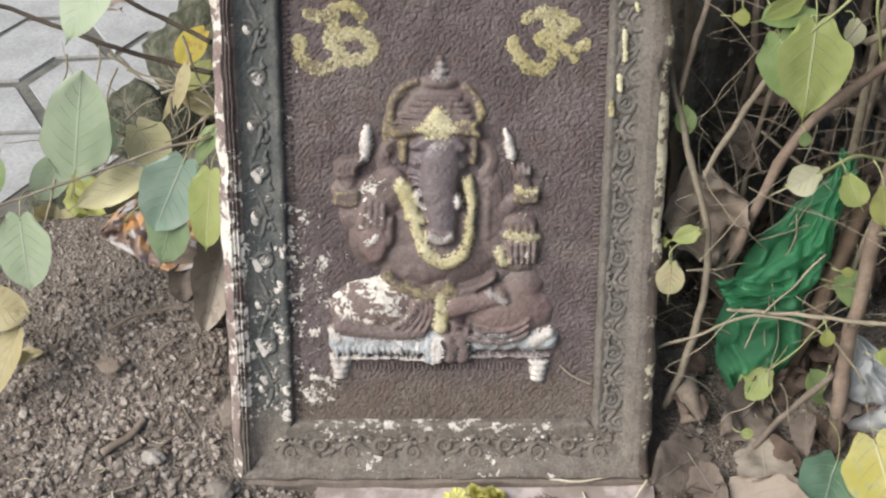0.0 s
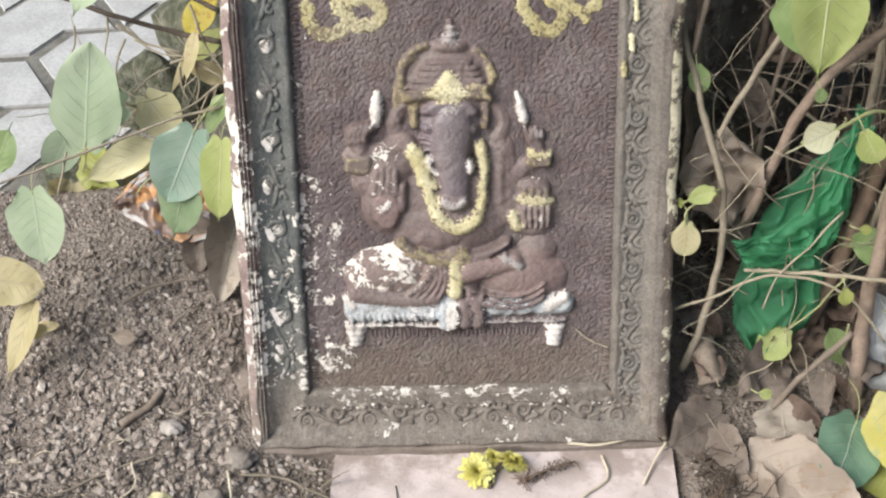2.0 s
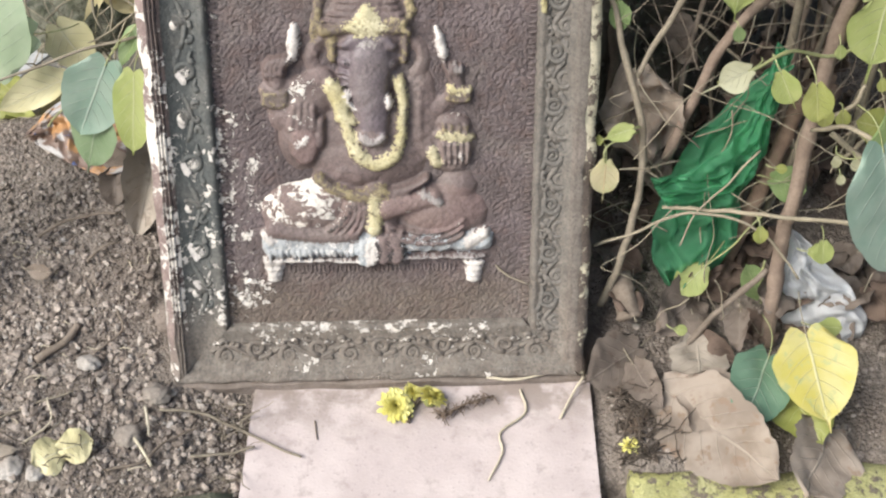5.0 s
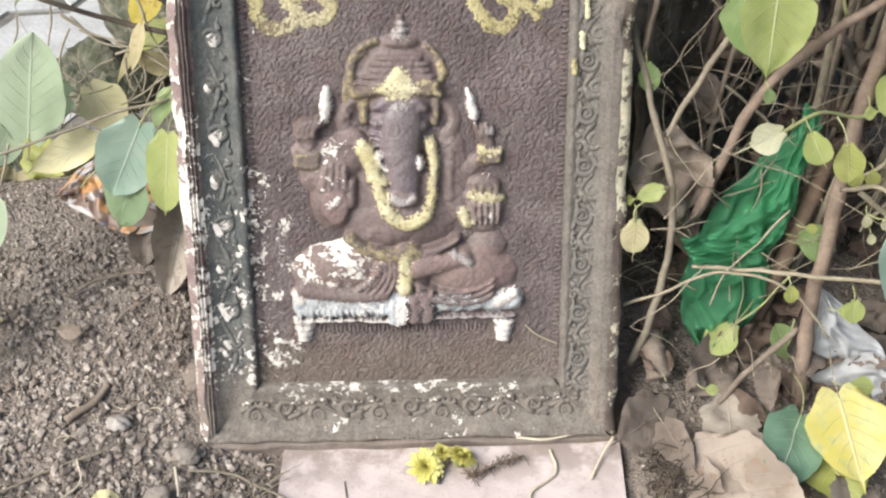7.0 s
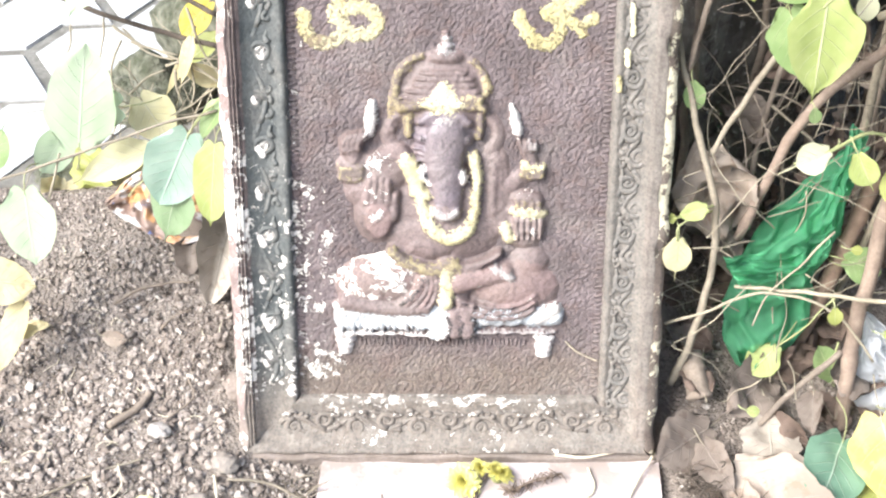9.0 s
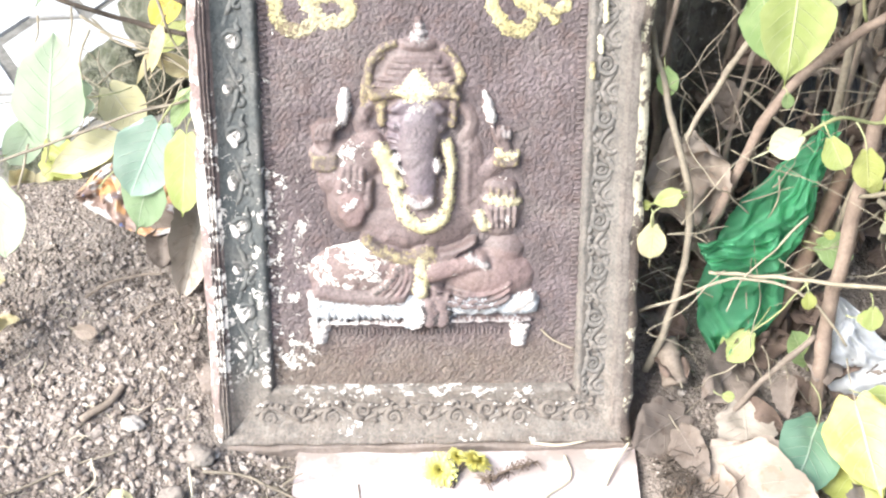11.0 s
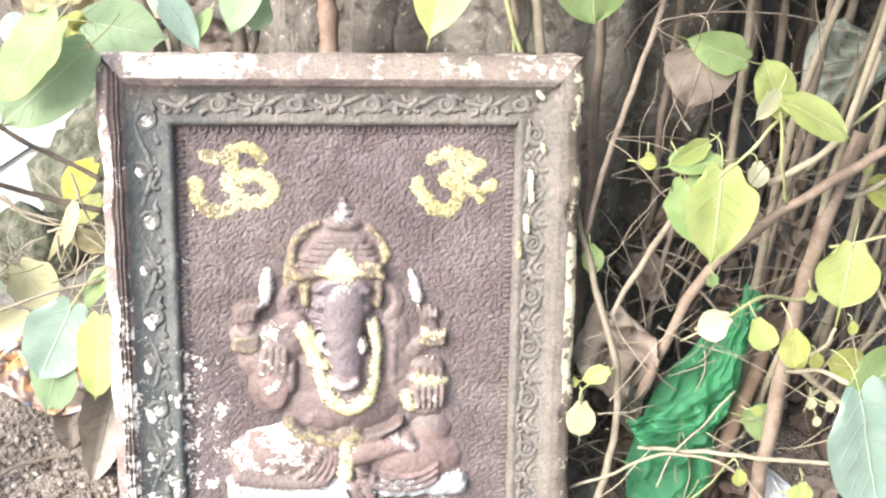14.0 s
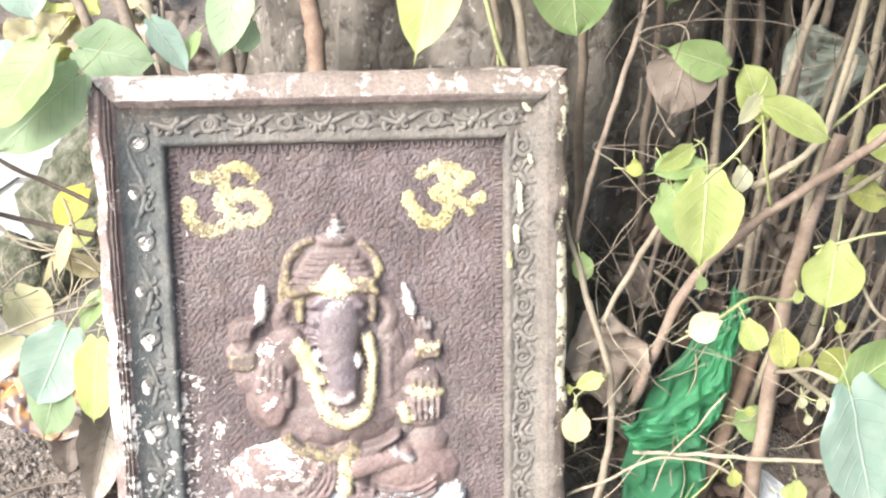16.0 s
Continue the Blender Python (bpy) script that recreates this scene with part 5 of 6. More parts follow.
leaf(SAPLING, 'olive', (0.411, 0.048, 0.354), (0.417, 0.033, 0.319), 0.030, 5, drip=0.08)
leaf(SAPLING, 'olive', (0.537, 0.110, 0.246), (0.495, 0.114, 0.255), 0.039, -10, drip=0.05)
leaf(SAPLING, 'green', (0.431, 0.128, 0.164), (0.471, 0.122, 0.152), 0.040, 0, drip=0.03)
leaf(SAPLING, 'green', (0.480, 0.023, 0.298), (0.557, 0.045, 0.346), 0.068, 20)
leaf(SAPLING, 'teal', (0.478, 0.016, 0.305), (0.512, -0.040, 0.182), 0.106, -12, drip=0.06)
leaf(SAPLING, 'lime', (0.264, 0.114, 0.249), (0.229, 0.109, 0.238), 0.020, 0, drip=0.25)
leaf(SAPLING, 'olive', (0.235, 0.115, 0.234), (0.227, 0.115, 0.233), 0.011, 0, drip=0.1)
leaf(SAPLING, 'bud', (0.238, 0.098, 0.219), (0.236, 0.079, 0.177), 0.030, 5, drip=0.25)
leaf(SAPLING, 'green', (0.246, 0.185, 0.354), (0.252, 0.172, 0.326), 0.023, 0, drip=0.1)
leaf(SAPLING, 'lime', (0.364, 0.086, 0.070), (0.335, 0.072, 0.039), 0.038, 5, drip=0.1)
leaf(SAPLING, 'green', (0.431, 0.071, 0.036), (0.412, 0.087, 0.072), 0.032, 5, drip=0.05)
leaf(SAPLING, 'green', (0.441, 0.132, 0.149), (0.473, 0.130, 0.146), 0.038, 0, drip=0.03)
leaf(SAPLING, 'cream', (0.462, 0.067, 0.249), (0.464, 0.062, 0.237), 0.011, 0, drip=0.1)
leaf(SAPLING, 'cream', (0.482, 0.066, 0.246), (0.484, 0.060, 0.234), 0.011, 0, drip=0.1)
leaf(SAPLING, 'olive', (0.498, 0.099, 0.321), (0.500, 0.093, 0.308), 0.012, 0, drip=0.1)
leaf(SAPLING, 'lime', (0.452, 0.112, 0.351), (0.454, 0.107, 0.338), 0.012, 0, drip=0.1)
leaf(SAPLING, 'cream', (0.389, 0.164, 0.466), (0.391, 0.153, 0.443), 0.022, 0, drip=0.1)
leaf(SAPLING, 'olive', (0.282, 0.168, 0.475), (0.284, 0.161, 0.460), 0.013, 0, drip=0.1)
leaf(SAPLING, 'olive', (0.445, 0.087, 0.295), (0.447, 0.079, 0.275), 0.018, 0, drip=0.1)
leaf(SAPLING, 'cream', (0.469, 0.059, 0.231), (0.471, 0.054, 0.221), 0.010, 0, drip=0.1)
leaf(SAPLING, 'olive', (0.393, 0.037, 0.180), (0.395, 0.029, 0.163), 0.016, 0, drip=0.1)
leaf(SAPLING, 'lime', (0.461, 0.030, 0.165), (0.463, 0.019, 0.140), 0.022, 0, drip=0.1)
leaf(SAPLING, 'olive', (0.463, 0.086, 0.292), (0.465, 0.079, 0.275), 0.016, 0, drip=0.1)
leaf(SAPLING, 'green', (0.314, 0.156, 0.448), (0.316, 0.148, 0.430), 0.017, 0, drip=0.1)
leaf(SAPLING, 'green', (0.351, 0.120, 0.368), (0.353, 0.114, 0.354), 0.013, 0, drip=0.1)
leaf(SAPLING, 'lime', (0.497, 0.164, 0.468), (0.499, 0.159, 0.455), 0.012, 0, drip=0.1)
leaf(SAPLING, 'lime', (0.451, 0.033, 0.148), (0.472, 0.032, 0.146), 0.019, 0, drip=0.05)
leaf(SAPLING, 'lime', (0.473, -0.002, 0.068), (0.498, -0.003, 0.066), 0.022, 0, drip=0.05)
leaf(SAPLING, 'lime', (0.317, -0.002, 0.068), (0.330, -0.003, 0.066), 0.012, 0, drip=0.05)
leaf(SAPLING, 'olive', (0.406, 0.070, 0.232), (0.418, 0.070, 0.230), 0.010, 0, drip=0.05)
leaf(SAPLING, 'lime', (0.098, 0.264, 0.642), (0.073, 0.223, 0.551), 0.062, 10, drip=0.15)
leaf(SAPLING, 'green', (0.222, 0.289, 0.650), (0.236, 0.252, 0.566), 0.098, -10, drip=0.02)
leaf(SAPLING, 'green', (0.367, 0.371, 0.588), (0.356, 0.352, 0.546), 0.049, 0)
branch(SAPLING, 'bark', [(0.271, 0.085, 0.061), (0.275, 0.060, 0.049), (0.279, 0.040, 0.037)], 0.0125, 0.0140, name='stump')
SHOOTS = thing("root_shoots", Matrix(), "brown and green shoots growing at the foot of the tree", "shoots")
branch(SHOOTS, 'red', [(-0.024, 0.349, 0.612), (-0.020, 0.332, 0.573), (-0.016, 0.311, 0.539), (-0.014, 0.289, 0.501)], 0.0085, 0.0095)
branch(SHOOTS, 'green', [(0.149, 0.344, 0.601), (0.162, 0.317, 0.552), (0.181, 0.287, 0.497)], 0.0035, 0.004)
branch(SHOOTS, 'pale', [(0.187, 0.349, 0.599), (0.192, 0.321, 0.550), (0.199, 0.291, 0.495)], 0.0048, 0.0055)
branch(SHOOTS, 'green', [(0.174, 0.353, 0.597), (0.170, 0.331, 0.546), (0.172, 0.300, 0.491)], 0.003, 0.003)
branch(SHOOTS, 'bark', [(-0.215, 0.364, 0.597), (-0.198, 0.333, 0.551), (-0.187, 0.320, 0.523), (-0.174, 0.299, 0.500)], 0.006, 0.0075)
branch(SHOOTS, 'pale', [(-0.188, 0.364, 0.596), (-0.173, 0.333, 0.538), (-0.162, 0.303, 0.497)], 0.0045, 0.005)
branch(SHOOTS, 'pale', [(-0.165, 0.369, 0.582), (-0.165, 0.337, 0.536), (-0.161, 0.308, 0.495)], 0.002, 0.002)
branch(SHOOTS, 'dark', [(-0.073, 0.354, 0.599), (-0.081, 0.323, 0.541), (-0.092, 0.298, 0.498)], 0.003, 0.0025)
branch(SHOOTS, 'bark', [(-0.105, 0.330, 0.520), (-0.101, 0.307, 0.494)], 0.007, 0.008)
branch(SHOOTS, 'bark', [(-0.263, 0.392, 0.586), (-0.242, 0.354, 0.548), (-0.232, 0.344, 0.528)], 0.006, 0.005)
leaf(SHOOTS, 'sage', (-0.089, 0.330, 0.595), (-0.111, 0.299, 0.523), 0.050, 15, drip=0.1)
leaf(SHOOTS, 'teal', (-0.172, 0.306, 0.565), (-0.137, 0.284, 0.516), 0.033, -20, drip=0.1)
leaf(SHOOTS, 'green', (-0.129, 0.310, 0.548), (-0.148, 0.294, 0.514), 0.022, 40)
leaf(SHOOTS, 'sage', (-0.241, 0.296, 0.542), (-0.165, 0.290, 0.528), 0.062, 15, drip=0.1)
leaf(SHOOTS, 'teal', (-0.286, 0.295, 0.614), (-0.272, 0.277, 0.572), 0.047, 0)
leaf(SHOOTS, 'sage', (-0.234, 0.236, 0.544), (-0.318, 0.224, 0.470), 0.066, -15, drip=0.04, fold=0.2)
leaf(SHOOTS, 'green', (-0.252, 0.222, 0.579), (-0.311, 0.205, 0.507), 0.060, 20, drip=0.05, fold=0.2)
leaf(SHOOTS, 'teal', (-0.280, 0.240, 0.564), (-0.315, 0.237, 0.558), 0.030, 0)
leaf(SHOOTS, 'sage', (-0.077, 0.318, 0.555), (-0.090, 0.304, 0.523), 0.027, -30)
CREEPER = thing("creeper", Matrix(), "pale and blue-green heart leaves on thin twigs beside the plaque", "creeper")
branch(CREEPER, 'dark', [(-0.523, 0.348, 0.387), (-0.486, 0.345, 0.381), (-0.387, 0.321, 0.353), (-0.306, 0.303, 0.336), (-0.250, 0.281, 0.335)], 0.0024, 0.0030)
branch(CREEPER, 'dark', [(-0.361, 0.353, 0.399), (-0.346, 0.347, 0.386), (-0.297, 0.320, 0.375), (-0.248, 0.294, 0.366)], 0.0024, 0.0027)
branch(CREEPER, 'pale', [(-0.509, 0.149, 0.236), (-0.482, 0.162, 0.240), (-0.390, 0.179, 0.266), (-0.299, 0.196, 0.292), (-0.243, 0.210, 0.300)], 0.0013, 0.0016)
branch(CREEPER, 'green', [(-0.239, 0.217, 0.315), (-0.285, 0.196, 0.269), (-0.342, 0.164, 0.220)], 0.0012, 0.0012)
branch(CREEPER, 'root', [(-0.424, 0.155, 0.225), (-0.410, 0.183, 0.264)], 0.0012, 0.0012)
leaf(CREEPER, 'teal', (-0.273, 0.185, 0.285), (-0.312, 0.165, 0.207), 0.070, -10, drip=0.03)
leaf(CREEPER, 'sage', (-0.289, 0.175, 0.230), (-0.317, 0.170, 0.148), 0.058, 10, drip=0.12)
leaf(CREEPER, 'lime', (-0.240, 0.160, 0.292), (-0.253, 0.135, 0.202), 0.044, 10, drip=0.06)
leaf(CREEPER, 'green', (-0.234, 0.214, 0.309), (-0.270, 0.194, 0.263), 0.031, 35, fold=0.4)
leaf(CREEPER, 'pale', (-0.395, 0.198, 0.261), (-0.378, 0.242, 0.362), 0.074, 10, drip=0.03)
leaf(CREEPER, 'pale', (-0.353, 0.224, 0.294), (-0.422, 0.222, 0.290), 0.066, -10, drip=0.06)
leaf(CREEPER, 'pale', (-0.411, 0.218, 0.269), (-0.445, 0.197, 0.221), 0.040, -20, drip=0.08)
leaf(CREEPER, 'pale', (-0.448, 0.154, 0.234), (-0.445, 0.120, 0.159), 0.064, 5, drip=0.05)
leaf(CREEPER, 'straw', (-0.504, 0.103, 0.157), (-0.441, 0.099, 0.148), 0.053, 0, drip=0.05)
leaf(CREEPER, 'straw', (-0.456, 0.092, 0.132), (-0.503, 0.050, 0.039), 0.035, 20, drip=0.2)
leaf(CREEPER, 'straw', (-0.466, 0.077, 0.099), (-0.428, 0.081, 0.108), 0.016, 0, drip=0.4)
leaf(CREEPER, 'ivory', (-0.331, 0.225, 0.236), (-0.418, 0.210, 0.200), 0.046, 20, drip=0.15, fold=0.3)
leaf(CREEPER, 'ivory', (-0.337, 0.257, 0.282), (-0.304, 0.236, 0.235), 0.052, -10, drip=0.08)
leaf(CREEPER, 'straw', (-0.254, 0.281, 0.286), (-0.311, 0.292, 0.312), 0.026, 20, drip=0.3)
leaf(CREEPER, 'gold', (-0.275, 0.386, 0.326), (-0.312, 0.370, 0.289), 0.038, 10, drip=0.1, label='bright yellow leaf')
leaf(CREEPER, 'olive', (-0.266, 0.353, 0.302), (-0.302, 0.340, 0.271), 0.029, 20, drip=0.1)
leaf(CREEPER, 'straw', (-0.283, 0.297, 0.323), (-0.330, 0.263, 0.246), 0.013, 10, drip=0.4)
leaf(CREEPER, 'green', (-0.486, 0.168, 0.254), (-0.461, 0.189, 0.301), 0.036, 0)
branch(CREEPER, 'root', [(-0.362, 0.293, 0.351), (-0.331, 0.285, 0.332), (-0.294, 0.281, 0.323)], 0.0018, 0.0008, name='straw')
branch(CREEPER, 'root', [(-0.351, 0.292, 0.348), (-0.317, 0.280, 0.322), (-0.251, 0.279, 0.319)], 0.0013, 0.0008, name='straw')
branch(CREEPER, 'root', [(-0.343, 0.286, 0.335), (-0.307, 0.281, 0.324), (-0.250, 0.269, 0.297)], 0.0013, 0.0008, name='straw')
branch(CREEPER, 'root', [(-0.308, 0.276, 0.312), (-0.283, 0.277, 0.315), (-0.248, 0.268, 0.294)], 0.0018, 0.0008, name='straw')
branch(CREEPER, 'root', [(-0.371, 0.297, 0.359), (-0.374, 0.287, 0.337), (-0.380, 0.277, 0.315)], 0.0013, 0.0008, name='straw')
branch(CREEPER, 'root', [(-0.354, 0.287, 0.337), (-0.367, 0.274, 0.309), (-0.364, 0.259, 0.275)], 0.0013, 0.0008, name='straw')
branch(CREEPER, 'root', [(-0.298, 0.274, 0.309), (-0.297, 0.266, 0.291), (-0.291, 0.259, 0.275)], 0.0018, 0.0008, name='straw')
branch(CREEPER, 'root', [(-0.280, 0.276, 0.313), (-0.279, 0.266, 0.290), (-0.283, 0.259, 0.274)], 0.0013, 0.0008, name='straw')
branch(CREEPER, 'root', [(-0.256, 0.266, 0.290), (-0.288, 0.257, 0.270), (-0.320, 0.251, 0.257)], 0.0013, 0.0008, name='straw')
branch(CREEPER, 'root', [(-0.332, 0.258, 0.273), (-0.350, 0.258, 0.272), (-0.367, 0.257, 0.270)], 0.0018, 0.0008, name='straw')
branch(CREEPER, 'root', [(-0.329, 0.260, 0.277), (-0.333, 0.250, 0.254), (-0.327, 0.239, 0.229)], 0.0013, 0.0008, name='straw')
branch(CREEPER, 'root', [(-0.349, 0.263, 0.283), (-0.333, 0.269, 0.297), (-0.309, 0.274, 0.308)], 0.0013, 0.0008, name='straw')
branch(CREEPER, 'root', [(-0.281, 0.301, 0.368), (-0.269, 0.285, 0.332), (-0.249, 0.271, 0.301)], 0.0018, 0.0008, name='straw')
branch(CREEPER, 'root', [(-0.408, 0.293, 0.352), (-0.408, 0.286, 0.335), (-0.413, 0.281, 0.324)], 0.0013, 0.0008, name='straw')
leaf(CREEPER, 'pale', (-0.361, 0.310, 0.435), (-0.400, 0.270, 0.376), 0.060, 15, drip=0.1)
leaf(CREEPER, 'straw', (-0.277, 0.284, 0.343), (-0.299, 0.252, 0.271), 0.018, 20, drip=0.4)
fallen('ash', (0.352, 0.020, 0.024), (0.344, -0.052, 0.016), 0.066, 5, 'flat grey-brown dry leaf on the soil', drip=0.02, fold=0.1, curl=0.1, wave=0.12)
fallen('dry', (0.308, -0.041, 0.012), (0.408, -0.151, 0.004), 0.102, 8, 'large folded tan dry leaf on the soil', drip=0.03, fold=0.35, curl=0.05, wave=0.12)
fallen('dry', (0.329, -0.048, 0.020), (0.402, -0.092, 0.018), 0.072, -15, 'tan dry leaf under another leaf', wave=0.2)
fallen('dry', (0.475, -0.092, 0.006), (0.430, -0.172, 0.004), 0.092, 0, 'dull grey-brown leaf lying flat', drip=0.04, curl=0.1)
fallen('brown', (0.289, 0.025, 0.004), (0.220, -0.025, 0.004), 0.069, 5, "dusty brown leaf at the plaque's corner", fold=0.05, curl=0.1)
fallen('brown', (0.278, 0.000, 0.010), (0.302, -0.069, 0.010), 0.043, 30, 'curled dark brown leaf')
# leaves under the sapling take darker tones that stand for its shade
fallen('brown', (0.399, 0.036, 0.050), (0.384, -0.027, 0.050), 0.031, 50, 'curled dry leaf standing on edge', fold=0.7)
fallen('shaded_brown', (0.279, 0.039, 0.050), (0.267, 0.108, 0.050), 0.041, 20, 'crumpled dark leaf in the shade', wave=0.35)
fallen('brown', (0.290, 0.099, 0.040), (0.273, 0.031, 0.040), 0.038, -30, 'rolled brown leaf in the shade')
fallen('brown', (0.365, 0.080, 0.030), (0.304, 0.023, 0.030), 0.070, 10, 'broad dark dry leaf under the sapling', wave=0.25)
fallen('olive', (0.439, -0.050, 0.020), (0.457, -0.116, 0.020), 0.066, 0, 'yellowing leaf under a yellow one', drip=0.05)
fallen('yellow', (0.452, -0.018, 0.075), (0.465, -0.113, 0.030), 0.088, 5, 'bright yellow leaf with green mottles', drip=0.12, fold=0.1, curl=0.1, wave=0.04)
fallen('dark', (0.416, -0.027, 0.050), (0.377, -0.100, 0.030), 0.073, 0, 'blue-green leaf with notched edge on dry leaves', drip=0.03, fold=0.1, curl=0.1, wave=0.05)
fallen('ivory', (-0.323, -0.099, 0.012), (-0.351, -0.115, 0.012), 0.041, 0, 'pale cream fallen leaf', drip=0.05)
fallen('ivory', (-0.325, -0.100, 0.014), (-0.293, -0.090, 0.014), 0.037, 0, 'pale cream fallen leaf', drip=0.05)
fallen('ash', (-0.416, -0.096, 0.012), (-0.363, -0.098, 0.012), 0.021, 20, 'rolled dry leaf on the soil')
fallen('dry', (-0.386, 0.104, 0.066), (-0.357, 0.097, 0.066), 0.019, 10, 'small dry leaf on the soil')
fallen('straw', (-0.475, 0.120, 0.066), (-0.447, 0.121, 0.066), 0.013, 0, 'small straw-coloured leaf scrap')
fallen('straw', (-0.184, -0.123, -0.030), (-0.224, -0.131, -0.030), 0.019, 0, 'yellow leaf scrap by the kerb')
fallen('dry', (0.384, 0.408, 0.100), (0.285, 0.379, 0.060), 0.073, 15, 'crumpled tan leaf caught among stems', fold=0.5, wave=0.45)
fallen('dry', (0.276, 0.185, 0.268), (0.304, 0.150, 0.157), 0.085, 15, 'large crumpled tan leaf hanging among stems', fold=0.4, wave=0.55)
fallen('brown', (0.328, 0.306, 0.240), (0.357, 0.239, 0.240), 0.055, -10, 'withered leaf among stems', fold=0.5, wave=0.5)
fallen('brown', (0.266, 0.117, 0.050), (0.255, 0.182, 0.050), 0.039, 10, 'withered leaf by the plaque', wave=0.40)
fallen('dry', (0.331, 0.244, 0.100), (0.325, 0.168, 0.100), 0.041, 30, 'withered leaf by the plaque', wave=0.40)
fallen('straw', (-0.496, 1.290, 0.100), (-0.459, 1.389, 0.100), 0.061, 0, 'yellowish dry leaf behind the leaves')
fallen('straw', (-0.514, 1.340, 0.100), (-0.535, 1.220, 0.100), 0.082, 0, 'orange-yellow dry leaf behind the leaves')
GREEN_BAG = thing("plastic_bag", Matrix(), "crumpled bright green plastic bag caught in the stems", "bag")
bag("body", [(0.433, 0.201, 0.267), (0.381, 0.182, 0.224), (0.342, 0.163, 0.181), (0.322, 0.146, 0.143), (0.311, 0.127, 0.101), (0.309, 0.109, 0.061), (0.331, 0.096, 0.031)], [(0.441, 0.194, 0.275), (0.434, 0.173, 0.229), (0.426, 0.153, 0.184), (0.408, 0.138, 0.149), (0.404, 0.119, 0.107), (0.394, 0.101, 0.067), (0.353, 0.086, 0.033)], M_GREEN_BAG, "", 0.006, 0.011, 30, GREEN_BAG)
bag("fold", [(0.421, 0.187, 0.304), (0.407, 0.160, 0.254), (0.380, 0.138, 0.211), (0.334, 0.118, 0.185), (0.288, 0.098, 0.196)], [(0.439, 0.187, 0.287), (0.428, 0.160, 0.221), (0.414, 0.138, 0.162), (0.378, 0.118, 0.150), (0.311, 0.098, 0.154)], M_GREEN_BAG, "lighter green gathered fold of the bag", 0.003, 0.006, 34, GREEN_BAG)
bag("plastic_bag", [(0.450, 0.096, 0.118), (0.446, 0.081, 0.083), (0.448, 0.064, 0.045), (0.464, 0.047, 0.007), (0.486, 0.037, -0.016)], [(0.460, 0.087, 0.121), (0.502, 0.070, 0.083), (0.539, 0.053, 0.046), (0.549, 0.039, 0.014), (0.534, 0.028, -0.011)], M_CLEAR_BAG, "crumpled clear whitish plastic bag on the ground")
bag("plastic_bag", [(0.498, 0.327, 0.539), (0.479, 0.314, 0.509), (0.479, 0.302, 0.482), (0.489, 0.292, 0.460)], [(0.517, 0.327, 0.539), (0.569, 0.315, 0.511), (0.568, 0.304, 0.486), (0.515, 0.291, 0.457)], M_HAZE_BAG, "dull clear plastic scrap caught among stems", 0.01)
branch(PLAQUE, "root", [(0.124, 0.020, 0.122), (0.139, 0.012, 0.110), (0.162, 0.008, 0.100)], 0.0011, 0.0008, "straw", 0.0)
daub("paint_drip", [([(0.179, 0.477), (0.181, 0.450)], 0.0026)], "", M_CREAM, 0.0085)
daub("paint_drip", [([(0.176, 0.433), (0.177, 0.420)], 0.0026)], "", M_CREAM, 0.0085)
daub("paint_drip", [([(0.169, 0.407), (0.170, 0.394)], 0.0024)], "", M_OM, 0.0085)
daub("paint_drip", [([(0.180, 0.571), (0.181, 0.564)], 0.002)], "", M_CREAM, 0.0085)
daub("paint_drip", [([(0.184, 0.555), (0.188, 0.550)], 0.0022)], "", M_CREAM, 0.0085)
daub("paint_drip", [([(0.163, 0.578), (0.165, 0.575)], 0.002)], "", M_CREAM, 0.0085)
daub("paint_drip", [([(0.190, 0.503), (0.191, 0.499)], 0.0022)], "", M_CREAM, 0.0085)
daub("paint_chip", [([(-0.188, 0.430), (-0.185, 0.425)], 0.0024)], "", M_WHITE, 0.0102, 0.5)
daub("paint_chip", [([(-0.193, 0.333), (-0.189, 0.326)], 0.0032)], "", M_WHITE, 0.0102, 0.5)
daub("paint_chip", [([(-0.196, 0.284), (-0.193, 0.280)], 0.002)], "", M_WHITE, 0.0102, 0.5)
daub("paint_chip", [([(-0.196, 0.239), (-0.192, 0.231)], 0.0034)], "", M_WHITE, 0.0102, 0.5)
daub("paint_chip", [([(-0.195, 0.149), (-0.190, 0.138)], 0.0042)], "", M_WHITE, 0.0102, 0.5)
daub("paint_chip", [([(-0.193, 0.108), (-0.190, 0.103)], 0.003)], "", M_WHITE, 0.0102, 0.5)
daub("paint_chip", [([(-0.215, 0.065), (-0.209, 0.054)], 0.0025)], "", M_WHITE, 0.0102, 0.5)


# ---------------------------------------------------------------- kerb, paving and stones
def kerb(x0, x1, y0, y1, z, mat, label, seed):
    bm = bmesh.new()
    block(bm, x0, x1, y0, y1, z - 0.12, z, 0)
    bmesh.ops.subdivide_edges(bm, edges=bm.edges[:], cuts=26, use_grid_fill=True)
    for v in bm.verts:
        p = v.co * 14 + Vector((seed, 0, 0))
        v.co += 0.010 * noise.noise_vector(p) + 0.004 * noise.noise_vector(p * 4)
    tagged(part("kerb_stone", bm, mat), label, "kerb stone", "kerb stones")


kerb(0.262, 0.75, -0.42, -0.122, -0.018, M_KERB, "kerb stone with worn yellow-green paint before the slab", 1)
kerb(-0.75, -0.150, -0.42, -0.136, -0.026, M_KERB_GREEN, "kerb stone with dull green paint before the soil", 5)


